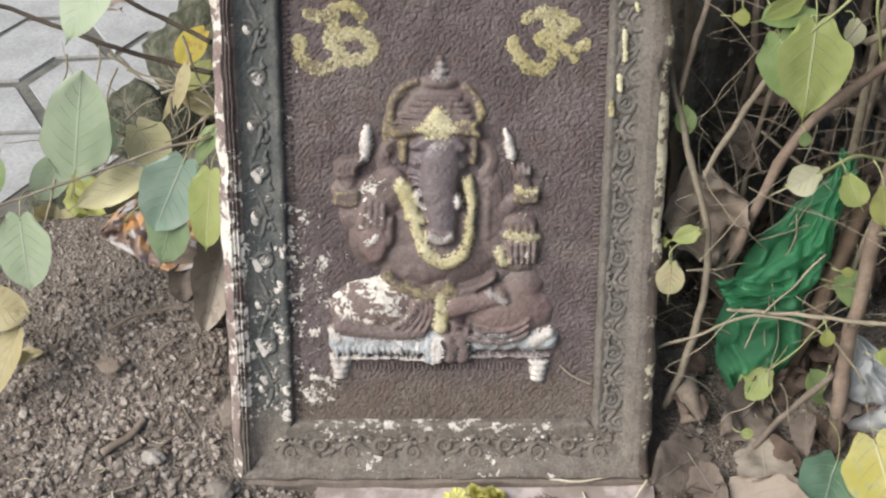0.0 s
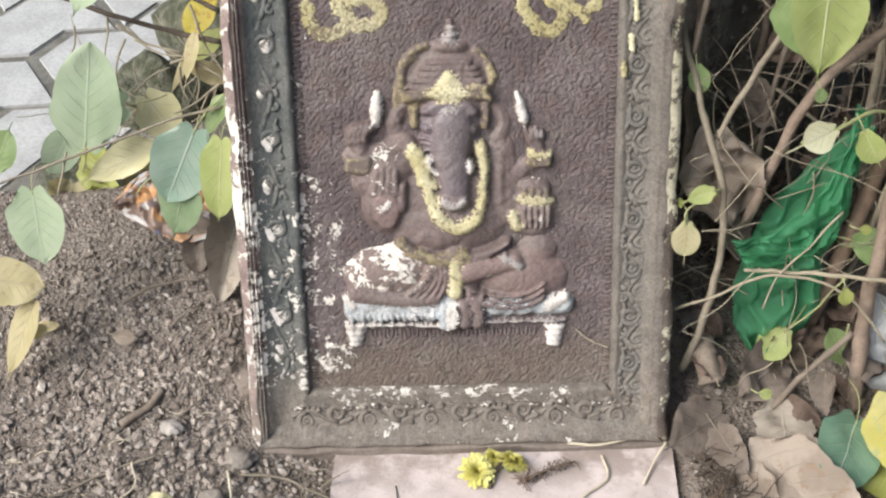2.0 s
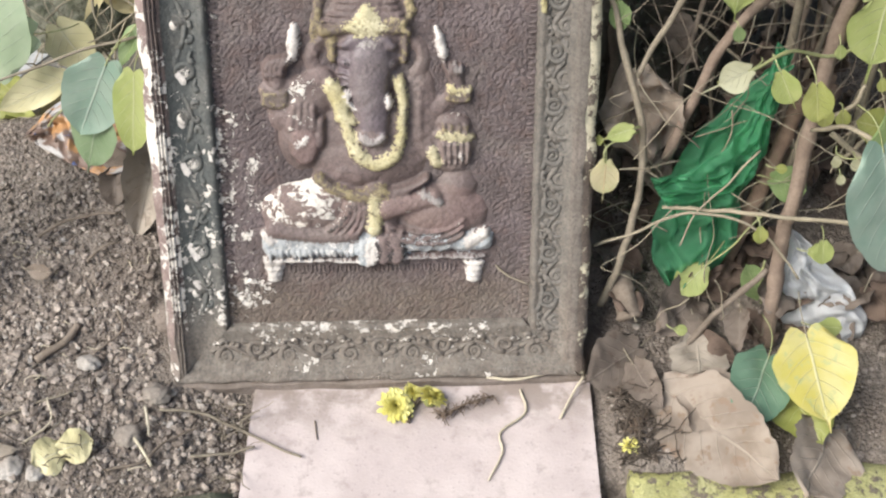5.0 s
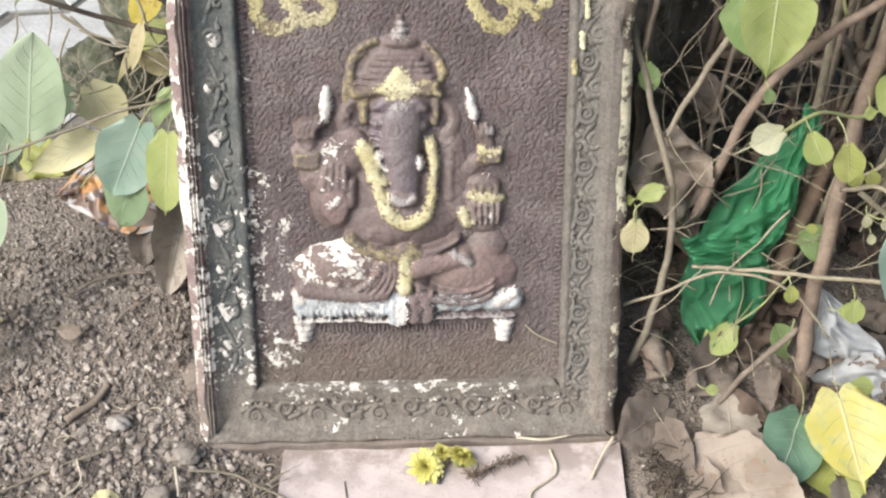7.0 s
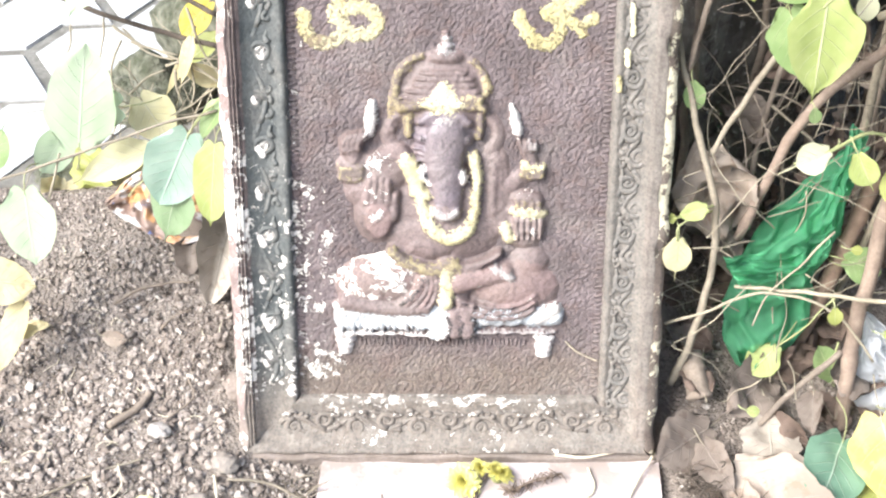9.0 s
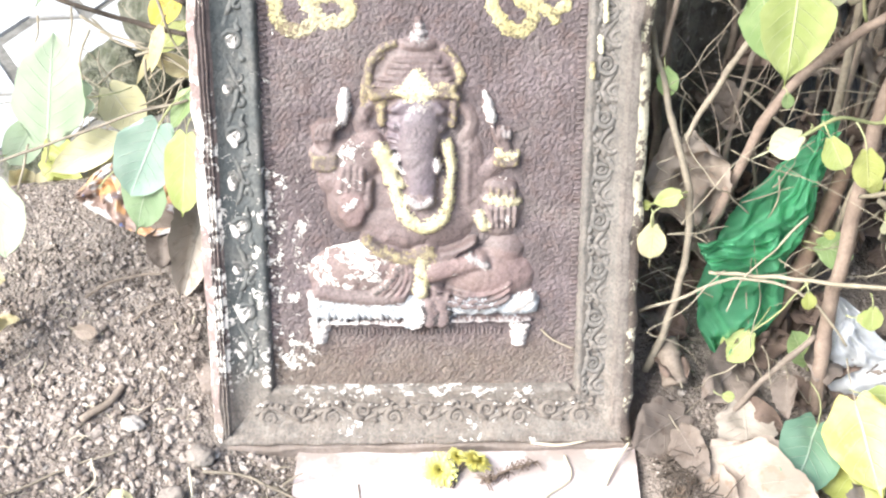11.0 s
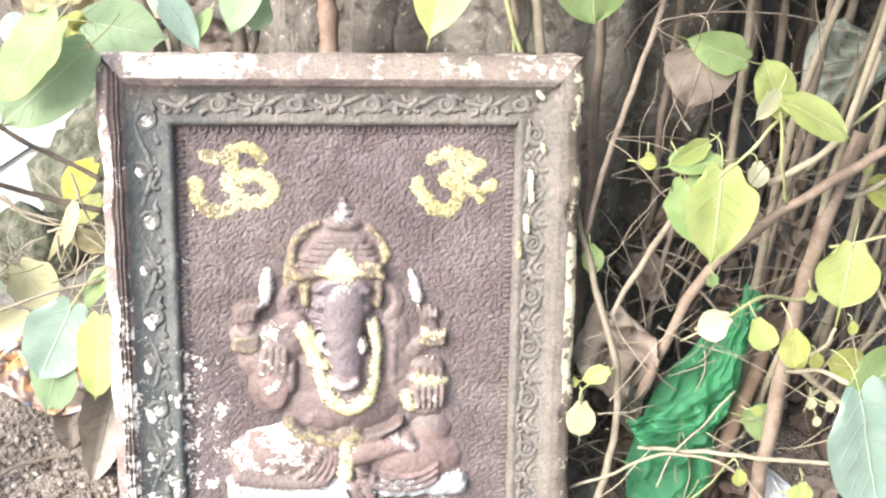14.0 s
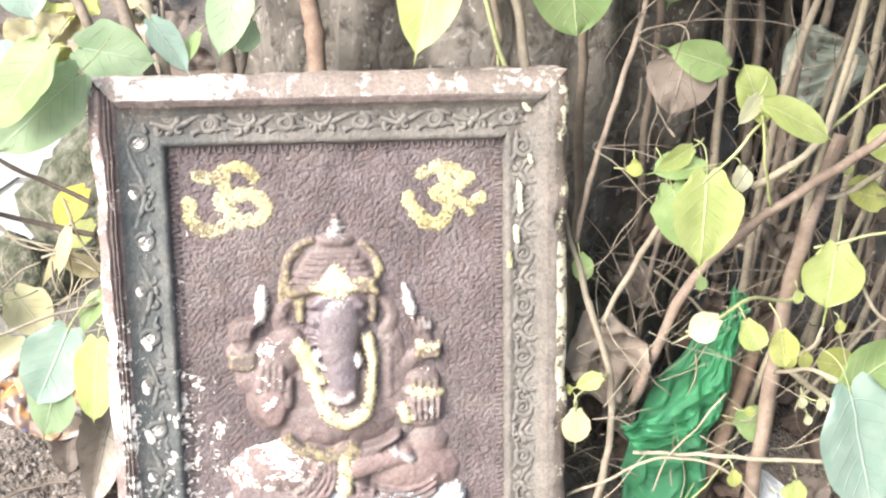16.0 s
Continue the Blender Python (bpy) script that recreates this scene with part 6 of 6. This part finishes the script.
def build_paving():
    """Zigzag concrete pavers beyond the soil."""
    L, Wd, k = 0.30, 0.155, 0.042
    top = [(-L / 2, Wd / 2), (-L / 4, Wd / 2 + k), (0, Wd / 2), (L / 4, Wd / 2 + k), (L / 2, Wd / 2)]
    bottom = [(L / 2, -Wd / 2), (L / 4, -Wd / 2 + k), (0, -Wd / 2), (-L / 4, -Wd / 2 + k), (-L / 2, -Wd / 2)]
    bm = bmesh.new()
    outline = [(x * 0.945, y * 0.91) for x, y in top + bottom]
    low = [bm.verts.new((x, y, -0.05)) for x, y in outline]
    mid = [bm.verts.new((x, y, -0.005)) for x, y in outline]
    cap = [bm.verts.new((x * 0.98, y * 0.97, 0.0)) for x, y in outline]
    n = len(outline)
    for a, b in ((low, mid), (mid, cap)):
        for i in range(n):
            bm.faces.new((a[i], a[(i + 1) % n], b[(i + 1) % n], b[i]))
    bm.faces.new(cap)
    bmesh.ops.recalc_face_normals(bm, faces=bm.faces)
    me = bpy.data.meshes.new("paver")
    bm.to_mesh(me)
    bm.free()
    me.materials.append(M_PAVER)
    bm = bmesh.new()
    block(bm, -2.40, -0.30, 0.40, 1.16, -0.08, 0.0165, 0.004)
    bed = part("pavement", bm, M_JOINT)
    tagged(bed, "grey interlocking zigzag concrete paving", "pavement", kind="structure")
    rnd = random.Random(4)
    turn = Matrix.Rotation(radians(32), 4, "Z")
    for j in range(-14, 15):
        for i in range(-8, 9):
            at = turn @ Vector((L * (i + 0.5 * (j % 2)), Wd * j, 0)) + Vector((-1.37, 0.77, 0.02))
            if -2.32 < at.x < -0.34 and 0.44 < at.y < 1.10:
                ob = new("paver", me)
                ob.parent = bed
                ob.matrix_local = pose(at.x, at.y, at.z + rnd.uniform(-0.0015, 0.0015), rnd.uniform(-0.5, 0.5), rnd.uniform(-0.5, 0.5), 32 + rnd.uniform(-0.8, 0.8))


build_paving()


def stone(name, centre, radii, seed, mat, label, turn=0.0, levels=4):
    bm = bmesh.new()
    lump(bm, (0, 0, 0), radii, 0.28, 1.7, seed, levels)
    ob = tagged(part(name, bm, mat), label, "stone")
    ob.matrix_world = pose(*centre, 0, turn, turn)


stone("stone", (-0.43, 0.62, 0.02), (0.075, 0.06, 0.075), 1, M_MOSS, "dull mossy grey stone behind the leaves")
stone("stone", (-0.31, 0.74, 0.05), (0.13, 0.10, 0.16), 2, M_MOSS, "large mossy stone at the foot of the tree")
stone("stone", (-0.52, 0.46, 0.00), (0.06, 0.05, 0.04), 3, M_MOSS, "low mossy stone by the paving")
stone("stone", (-0.24, -0.02, -0.002), (0.016, 0.012, 0.010), 4, M_STONE, "small grey stone on the soil")
stone("stone", (-0.262, -0.075, 0.0), (0.014, 0.012, 0.010), 5, M_STONE, "small grey stone on the soil")
stone("stone", (-0.375, -0.112, 0.0), (0.013, 0.014, 0.009), 6, M_PEBBLE, "small pale stone on the soil")
stone("stone", (-0.350, -0.118, 0.0), (0.010, 0.009, 0.007), 7, M_PEBBLE, "small pale stone on the soil")
stone("stone", (-0.315, 0.012, 0.014), (0.013, 0.009, 0.008), 8, M_PEBBLE, "small pale stone on the soil")
stone("stone", (-0.236, 0.075, 0.018), (0.022, 0.02, 0.012), 9, M_LEDGE, "flat dusty stone beside the plaque")


def scatter(name, count, region, sizes, mat, label, category, seed, rounds=0, flat=0.75):
    """Many little rough lumps lying on the soil, in one mesh."""
    rnd = random.Random(seed)
    bm = bmesh.new()
    bmesh.ops.create_icosphere(bm, subdivisions=1 + rounds, radius=1)
    base = np.array([v.co[:] for v in bm.verts])
    tri = np.array([[v.index for v in f.verts] for f in bm.faces])
    bm.free()
    verts, faces, n = [], [], 0
    gen = np.random.RandomState(seed)
    while n < count:
        x, y = rnd.uniform(*region[0:2]), rnd.uniform(*region[2:4])
        if -0.245 < x < 0.262 and y > -0.008 or -0.15 < x < 0.245 and y < 0.02:
            continue
        s = (sizes[0] + (sizes[1] - sizes[0]) * rnd.random() ** 5) * (1 - 0.45 * min(max((y - 0.06) / 0.2, 0), 1))
        shape = base * (1 + 0.24 * gen.randn(len(base), 1)) * np.array([1, rnd.uniform(0.5, 1), flat]) * s
        a = rnd.uniform(0, 6.3)
        turn = np.array([[math.cos(a), -math.sin(a), 0], [math.sin(a), math.cos(a), 0], [0, 0, 1]])
        verts.append(shape @ turn.T + np.array([x, y, ground_height(x, y) + s * 0.25]))
        faces.append(tri + n * len(base))
        n += 1
    me = bpy.data.meshes.new(name)
    me.from_pydata(np.concatenate(verts).tolist(), [], np.concatenate(faces).tolist())
    tagged(link_mesh(name, me, mat, smooth=False), label, category, kind="stuff")


scatter("soil_crumb", 17000, (-0.62, -0.13, -0.14, 0.34), (0.0009, 0.0062), M_CRUMB, "loose crumbs of dry grey-brown soil", "soil", 1)
scatter("soil_crumb", 2500, (0.24, 0.62, -0.13, 0.25), (0.0012, 0.005), M_CRUMB, "loose crumbs of soil under the sapling", "soil", 2)
scatter("grit", 260, (-0.62, -0.15, -0.14, 0.33), (0.0018, 0.0055), M_PEBBLE, "pale grit and small pebbles in the soil", "grit", 3, 1)


# ---------------------------------------------------------------- twigs, straws, strings
def twig(wood, pts, r, label, name="twig", category="twig", wobble=0.002):
    ob = branch(None, wood, pts, r, r * 0.75, name, wobble)
    tagged(ob, label, category, "twigs and straws")


twig("pale", [(-0.235, -0.041, -0.002), (-0.197, -0.040, -0.008), (-0.152, -0.060, -0.014), (-0.115, -0.079, -0.016), (-0.083, -0.094, -0.017)], 0.0017, "thin brown twig reaching onto the slab")
twig("straw", [(-0.264, -0.065, 0.004), (-0.249, -0.087, 0.002), (-0.233, -0.114, 0.001)], 0.0021, "pale dry straw on the soil", "straw", "straw")
twig("straw", [(-0.249, -0.041, 0.003), (-0.241, -0.073, 0.0)], 0.0017, "short pale straw on the soil", "straw", "straw")
twig("pale", [(-0.197, -0.096, -0.010), (-0.163, -0.089, -0.016), (-0.131, -0.083, -0.016)], 0.0018, "short twig beside the slab")
twig("bark", [(-0.382, 0.147, 0.073), (-0.355, 0.165, 0.080), (-0.327, 0.173, 0.081), (-0.296, 0.179, 0.079)], 0.0022, "curved dark root on the soil", "root", "root")
twig("bark", [(-0.325, 0.120, 0.061), (-0.313, 0.135, 0.066), (-0.294, 0.142, 0.067)], 0.0016, "short curved root on the soil", "root", "root")
twig("pale", [(-0.444, -0.079, 0.006), (-0.412, -0.063, 0.007), (-0.375, -0.042, 0.008), (-0.326, -0.022, 0.010)], 0.0017, "long thin pale twig on the soil")
twig("straw", [(-0.366, -0.088, 0.008), (-0.344, -0.060, 0.008), (-0.352, -0.031, 0.010)], 0.0012, "thin leaf stalk on the soil", "stalk", "stalk")
twig("bark", [(-0.371, 0.015, 0.019), (-0.342, 0.032, 0.026), (-0.329, 0.051, 0.032)], 0.0045, "thick dark bark splinter on the soil")
twig("bark", [(-0.310, 0.020, 0.020), (-0.282, 0.047, 0.027), (-0.290, 0.071, 0.036)], 0.0014, "thin dark twig on the soil")
twig("bark", [(-0.280, -0.118, 0.0), (-0.246, -0.110, 0.002), (-0.226, -0.085, -0.002), (-0.189, -0.057, -0.010)], 0.0018, "thin dark twig near the kerb")
twig("straw", [(0.155, -0.013, -0.0175), (0.158, -0.044, -0.0175), (0.129, -0.069, -0.0175), (0.129, -0.095, -0.0175), (0.112, -0.129, -0.0175)], 0.0015, "pale curved dry stalk on the slab", "stalk", "stalk", 0.0)
twig("straw", [(0.226, -0.004, -0.008), (0.213, -0.021, -0.014), (0.195, -0.053, -0.0175)], 0.0018, "pale straw on the slab's edge", "straw", "straw", 0.0)
twig("straw", [(0.118, -0.002, -0.008), (0.150, -0.006, -0.008), (0.185, 0.000, -0.006)], 0.0016, "pale straw against the plaque's foot", "straw", "straw", 0.0)
twig("bark", [(-0.070, -0.048, -0.0188), (-0.067, -0.072, -0.0188)], 0.0008, "tiny dark twig on the slab", wobble=0.0)
twig("dark", [(0.03, -0.055, -0.017), (0.040, -0.030, -0.014), (0.048, -0.020, -0.006)], 0.002, "dark flower stalk on the slab", "stalk", "stalk")


def tangle(name, count, region, lengths, r, wood, label, seed, droop=0.4, parent=None):
    """Fine rootlets or dry grass, joined."""
    rnd = random.Random(seed)
    bm = bmesh.new()
    for k in range(count):
        p = Vector([rnd.uniform(*region[2 * a:2 * a + 2]) for a in range(3)])
        d = Vector((rnd.uniform(-1, 1), rnd.uniform(-0.5, 0.4), rnd.uniform(-1, 1))).normalized()
        step = rnd.uniform(*lengths) / 7
        pts = []
        for i in range(8):
            pts.append(p.copy())
            d = (d + 0.32 * Vector((rnd.uniform(-1, 1), rnd.uniform(-1, 1), rnd.uniform(-1, 1) - droop * 0.3))).normalized()
            p += d * step
            p.z = max(p.z, ground_height(p.x, p.y) + 0.002)
            if region[0] > 0:
                d.x = abs(d.x) if p.x < region[0] + 0.01 else d.x
                d.y = abs(d.y) if p.y < region[2] + 0.01 else d.y
        sweep(bm, curve_through(pts, 3), (r * rnd.uniform(0.7, 1.2), r * 0.5), 4)
    ob = part(name, bm, WOOD[wood], parent)
    return tagged(ob, label, "roots", kind="stuff")


tangle("rootlets", 60, (0.24, 0.62, 0.02, 0.22, 0.02, 0.30), (0.08, 0.2), 0.0008, "root", "fine pale rootlets among the stems", 1)
tangle("rootlets", 100, (0.27, 0.70, 0.16, 0.36, 0.15, 0.65), (0.12, 0.30), 0.0009, "bark", "fine brown aerial rootlets among the stems", 2)
tangle("rootlets", 48, (0.25, 0.60, 0.13, 0.28, 0.18, 0.48), (0.06, 0.18), 0.0007, "pale", "fine pale stalks among the stems", 3)
tangle("dry_grass", 60, (-0.48, -0.24, 0.36, 0.56, 0.0, 0.14), (0.08, 0.2), 0.0011, "root", "dry straw and grass behind the leaves", 4)
tangle("straw_bits", 150, (-0.52, -0.24, -0.13, 0.24, 0.0, 0.02), (0.012, 0.045), 0.0008, "dark", "short dark fibres strewn on the soil", 7, 3.0)
tangle("straw_bits", 70, (-0.52, -0.24, -0.13, 0.24, 0.0, 0.02), (0.012, 0.05), 0.0008, "straw", "short pale straws strewn on the soil", 8, 3.0)
tangle("dry_grass", 30, (-0.17, -0.14, -0.12, -0.02, -0.03, -0.02), (0.03, 0.07), 0.0009, "pale", "dry root fibres beside the slab", 5)
tangle("dry_grass", 110, (0.25, 0.32, -0.12, -0.02, -0.02, 0.0), (0.02, 0.06), 0.0011, "dark", "dry root fibres beside the slab", 6)


def build_thicket():
    """More stems standing behind the near ones."""
    rnd = random.Random(21)
    for k in range(24):
        x, y = rnd.uniform(0.42, 0.86), rnd.uniform(0.17, 0.34)
        lean = rnd.uniform(-0.10, 0.16)
        pts = [(x + lean * i / 4 + rnd.uniform(-0.012, 0.012), y + rnd.uniform(-0.012, 0.012), ground_height(x, y) - 0.01 + 0.22 * i) for i in range(5)]
        branch(SAPLING, rnd.choice(("pale", "bark", "bark", "root")), pts, rnd.uniform(0.003, 0.0065), rnd.uniform(0.002, 0.004))


build_thicket()


def litter(name, count, region, sizes, tones, label, seed):
    """Dry leaves too many to count, one mesh for each tone."""
    rnd = random.Random(seed)
    for tone in tones:
        bm = bmesh.new()
        for k in range(count):
            x, y = rnd.uniform(*region[0:2]), rnd.uniform(*region[2:4])
            z = ground_height(x, y) + rnd.uniform(0.004, region[4])
            s, a = rnd.uniform(*sizes), rnd.uniform(0, 6.3)
            tip = (x + s * math.cos(a), y + s * math.sin(a), z + rnd.uniform(-0.2, 0.3) * s)
            leaf_sheet(bm, (x, y, z), tip, s * 0.85, rnd.uniform(-40, 40), 0.12, 0.3, rnd.uniform(-0.5, 0.6), rnd.uniform(0, 9), 10, 8, 0.38)
        me = bpy.data.meshes.new(name)
        bm.to_mesh(me)
        bm.free()
        tagged(link_mesh(name, me, LEAF[tone]), label, "leaf litter", kind="stuff")


litter("leaf_litter", 34, (0.27, 0.66, 0.02, 0.34, 0.05), (0.035, 0.07), ("brown", "shaded_brown"), "dry brown leaves heaped under the sapling", 1)
litter("leaf_litter", 16, (-0.55, -0.16, 0.36, 0.62, 0.03), (0.04, 0.08), ("straw", "dry", "olive"), "yellowish dry leaves behind the soil", 2)

litter("leaf_litter", 26, (-1.1, -0.25, 1.0, 2.1, 0.10), (0.06, 0.12), ("straw", "dry", "olive", "brown"), "dry leaves on the ground beyond the tree", 4)


# ---------------------------------------------------------------- offerings and scraps
M_PETAL = plain("yellow_petal", (0.68, 0.62, 0.16), (0.72, 0.68, 0.26), 90, 0.6, 500, 0.0002)
M_WILT = plain("wilted_flower", (0.10, 0.07, 0.05), (0.16, 0.12, 0.09), 90, 0.9, 400, 0.0005)
M_SEPAL = plain("green_sepal", (0.16, 0.18, 0.05), (0.22, 0.22, 0.08), 90, 0.7, 400, 0.0003)


def flower(centre, r, tilt, turn, petals, mat, label, seed):
    rnd = random.Random(seed)
    ob = thing("flower_head", pose(*centre, tilt, 0, turn), label, "flower", "marigold heads")
    bm = bmesh.new()
    for k in range(petals):
        a = k * 2.39996 + rnd.uniform(-0.2, 0.2)
        ray = r * (0.62 + 0.38 * (k / petals)) * rnd.uniform(0.85, 1.1)
        th = radians(85 - 85 * k / petals)
        d = Vector((math.cos(a), math.sin(a), 0))
        s = Vector((-math.sin(a), math.cos(a), 0)) * r * 0.11
        up = Vector((0, 0, 1))
        rings = []
        for u, w in ((0.1, 0.5), (0.5, 1.0), (0.85, 1.15), (1.0, 0.55)):
            p = d * ray * u * math.cos(th) + up * (ray * u * math.sin(th) * 0.8 - 0.12 * r * u * u)
            rings.append([bm.verts.new(p - s * w), bm.verts.new(p + up * -0.05 * r), bm.verts.new(p + s * w)])
        for q, p in zip(rings, rings[1:]):
            for i in range(2):
                bm.faces.new((q[i], q[i + 1], p[i + 1], p[i]))
    part("petals", bm, mat, ob)
    bm = bmesh.new()
    lump(bm, (0, 0, -0.30 * r), (0.42 * r, 0.42 * r, 0.38 * r), 0.15, 2, seed, 2)
    part("calyx", bm, M_SEPAL, ob)


flower((0.018, -0.038, -0.008), 0.021, 25, 20, 130, M_PETAL, "fresh yellow marigold head on the slab", 1)
flower((0.036, -0.020, -0.008), 0.012, 25, 80, 110, M_PETAL, "small yellow marigold head at the plaque's foot", 2)
flower((0.056, -0.026, -0.008), 0.019, 30, 140, 120, M_PETAL, "fresh yellow marigold head on the slab", 3)
flower((0.263, -0.098, -0.006), 0.0125, 10, 10, 34, M_PETAL, "half-withered yellow marigold beside the slab", 4)


def wilted(a, b, label, seed):
    rnd = random.Random(seed)
    bm = bmesh.new()
    a, b = Vector(a), Vector(b)
    sweep(bm, curve_through([a, a.lerp(b, 0.5) + Vector((0, 0, 0.004)), b], 5), 0.0013, 5)
    for k in range(70):
        p = a.lerp(b, rnd.random() ** 1.6)
        d = Vector((rnd.uniform(-1, 0.6), rnd.uniform(-1, 1), rnd.uniform(-0.1, 0.7))).normalized()
        n = rnd.uniform(0.006, 0.016)
        sweep(bm, [p, p + d * n * 0.5, p + d * n + Vector((0, 0, -0.003))], (0.0009, 0.0004), 4)
    tagged(part("wilted_flower", bm, M_WILT), label, "flower")


wilted((0.066, -0.046, -0.016), (0.125, -0.022, -0.016), "dark wilted flower stalk on the slab", 1)
wilted((0.270, -0.075, -0.010), (0.295, -0.050, -0.008), "dark wilted flower scraps beside the slab", 2)


def wrapper_paint():
    n = Nodes("printed_foil")
    s = n.noise(24, 3, 0.5, 0.8)
    c = n.mix(n.ramp(s, 0.40, 0.48), (0.40, 0.22, 0.10), (0.17, 0.115, 0.09))
    c = n.mix(n.ramp(n.noise(45, 2), 0.54, 0.60), c, (0.36, 0.34, 0.33))
    c = n.mix(n.ramp(n.noise(33, 2, 0.5, 2.0), 0.66, 0.70), c, (0.14, 0.18, 0.35))
    return n.done(c, 0.35, n.noise(60, 4), 0.002)


wrap = bag("food_wrapper", [(-0.418, 0.300, 0.098), (-0.385, 0.335, 0.116), (-0.330, 0.335, 0.118), (-0.270, 0.300, 0.112)],
           [(-0.414, 0.288, 0.096), (-0.378, 0.262, 0.092), (-0.328, 0.232, 0.090), (-0.270, 0.238, 0.094)], wrapper_paint(),
           "crumpled orange and white printed snack wrapper", 0.003, 0.006, 30)
tagged(wrap, category="wrapper")
fallen("ash", (-0.258, 0.262, 0.112), (-0.272, 0.150, 0.074), 0.062, -10, "grey-brown curled dry leaf beside the plaque", 0.03, 0.9, 0.9, 0.05)
fallen("brown", (-0.330, 0.255, 0.098), (-0.262, 0.225, 0.100), 0.050, 25, "dark curled dry leaf beside the wrapper", 0.05, 0.5, 0.5, 0.1)
fallen("brown", (-0.308, 0.240, 0.090), (-0.302, 0.190, 0.076), 0.034, -10, "dark rolled dry leaf on the soil", 0.05, 0.6, 0.3, 0.1)


# ---------------------------------------------------------------- unseen crown leaves added over the stems to shade them
def build_unseen_crown():
    rnd = random.Random(8)
    for tone in ("green", "dark"):
        bm = bmesh.new()
        for k in range(300):
            p = Vector((rnd.uniform(0.20, 0.95), rnd.uniform(-0.12, 0.60), rnd.uniform(0.0, 0.32)))
            p.z += 0.83 - 0.47 * p.y
            s, a = rnd.uniform(0.06, 0.10), rnd.uniform(0, 6.3)
            leaf_sheet(bm, p, p + s * Vector((math.cos(a), math.sin(a), rnd.uniform(-0.4, 0.3))), s * 0.8, rnd.uniform(-50, 50), 0.2, 0.15, 0.2, k % 9, 6, 4, 0.06)
        me = bpy.data.meshes.new("unseen_crown")
        bm.to_mesh(me)
        bm.free()
        link_mesh("unseen_crown", me, LEAF[tone], SAPLING)


build_unseen_crown()


def build_withered():
    """Dry leaves caught among the stems."""
    rnd = random.Random(12)
    # dark tones put the hollow's shade into the leaves' colour
    for tone in ("shaded_brown", "brown"):
        bm = bmesh.new()
        for k in range(24 if tone == "shaded_brown" else 12):
            p = Vector((rnd.uniform(0.40, 0.72), rnd.uniform(0.24, 0.36), rnd.uniform(0.06, 0.34)))
            s, a = rnd.uniform(0.035, 0.065), rnd.uniform(0, 6.3)
            leaf_sheet(bm, p, p + s * Vector((math.cos(a), 0.4 * math.sin(a), rnd.uniform(-1.0, 0.0))), s * 0.85, rnd.uniform(-45, 45), 0.12, 0.3, rnd.uniform(-0.4, 0.5), k % 9, 10, 8, 0.45)
        me = bpy.data.meshes.new("withered_leaves")
        bm.to_mesh(me)
        bm.free()
        tagged(link_mesh("withered_leaves", me, LEAF[tone], SAPLING), "dry leaves caught among the stems", kind="stuff")


build_withered()
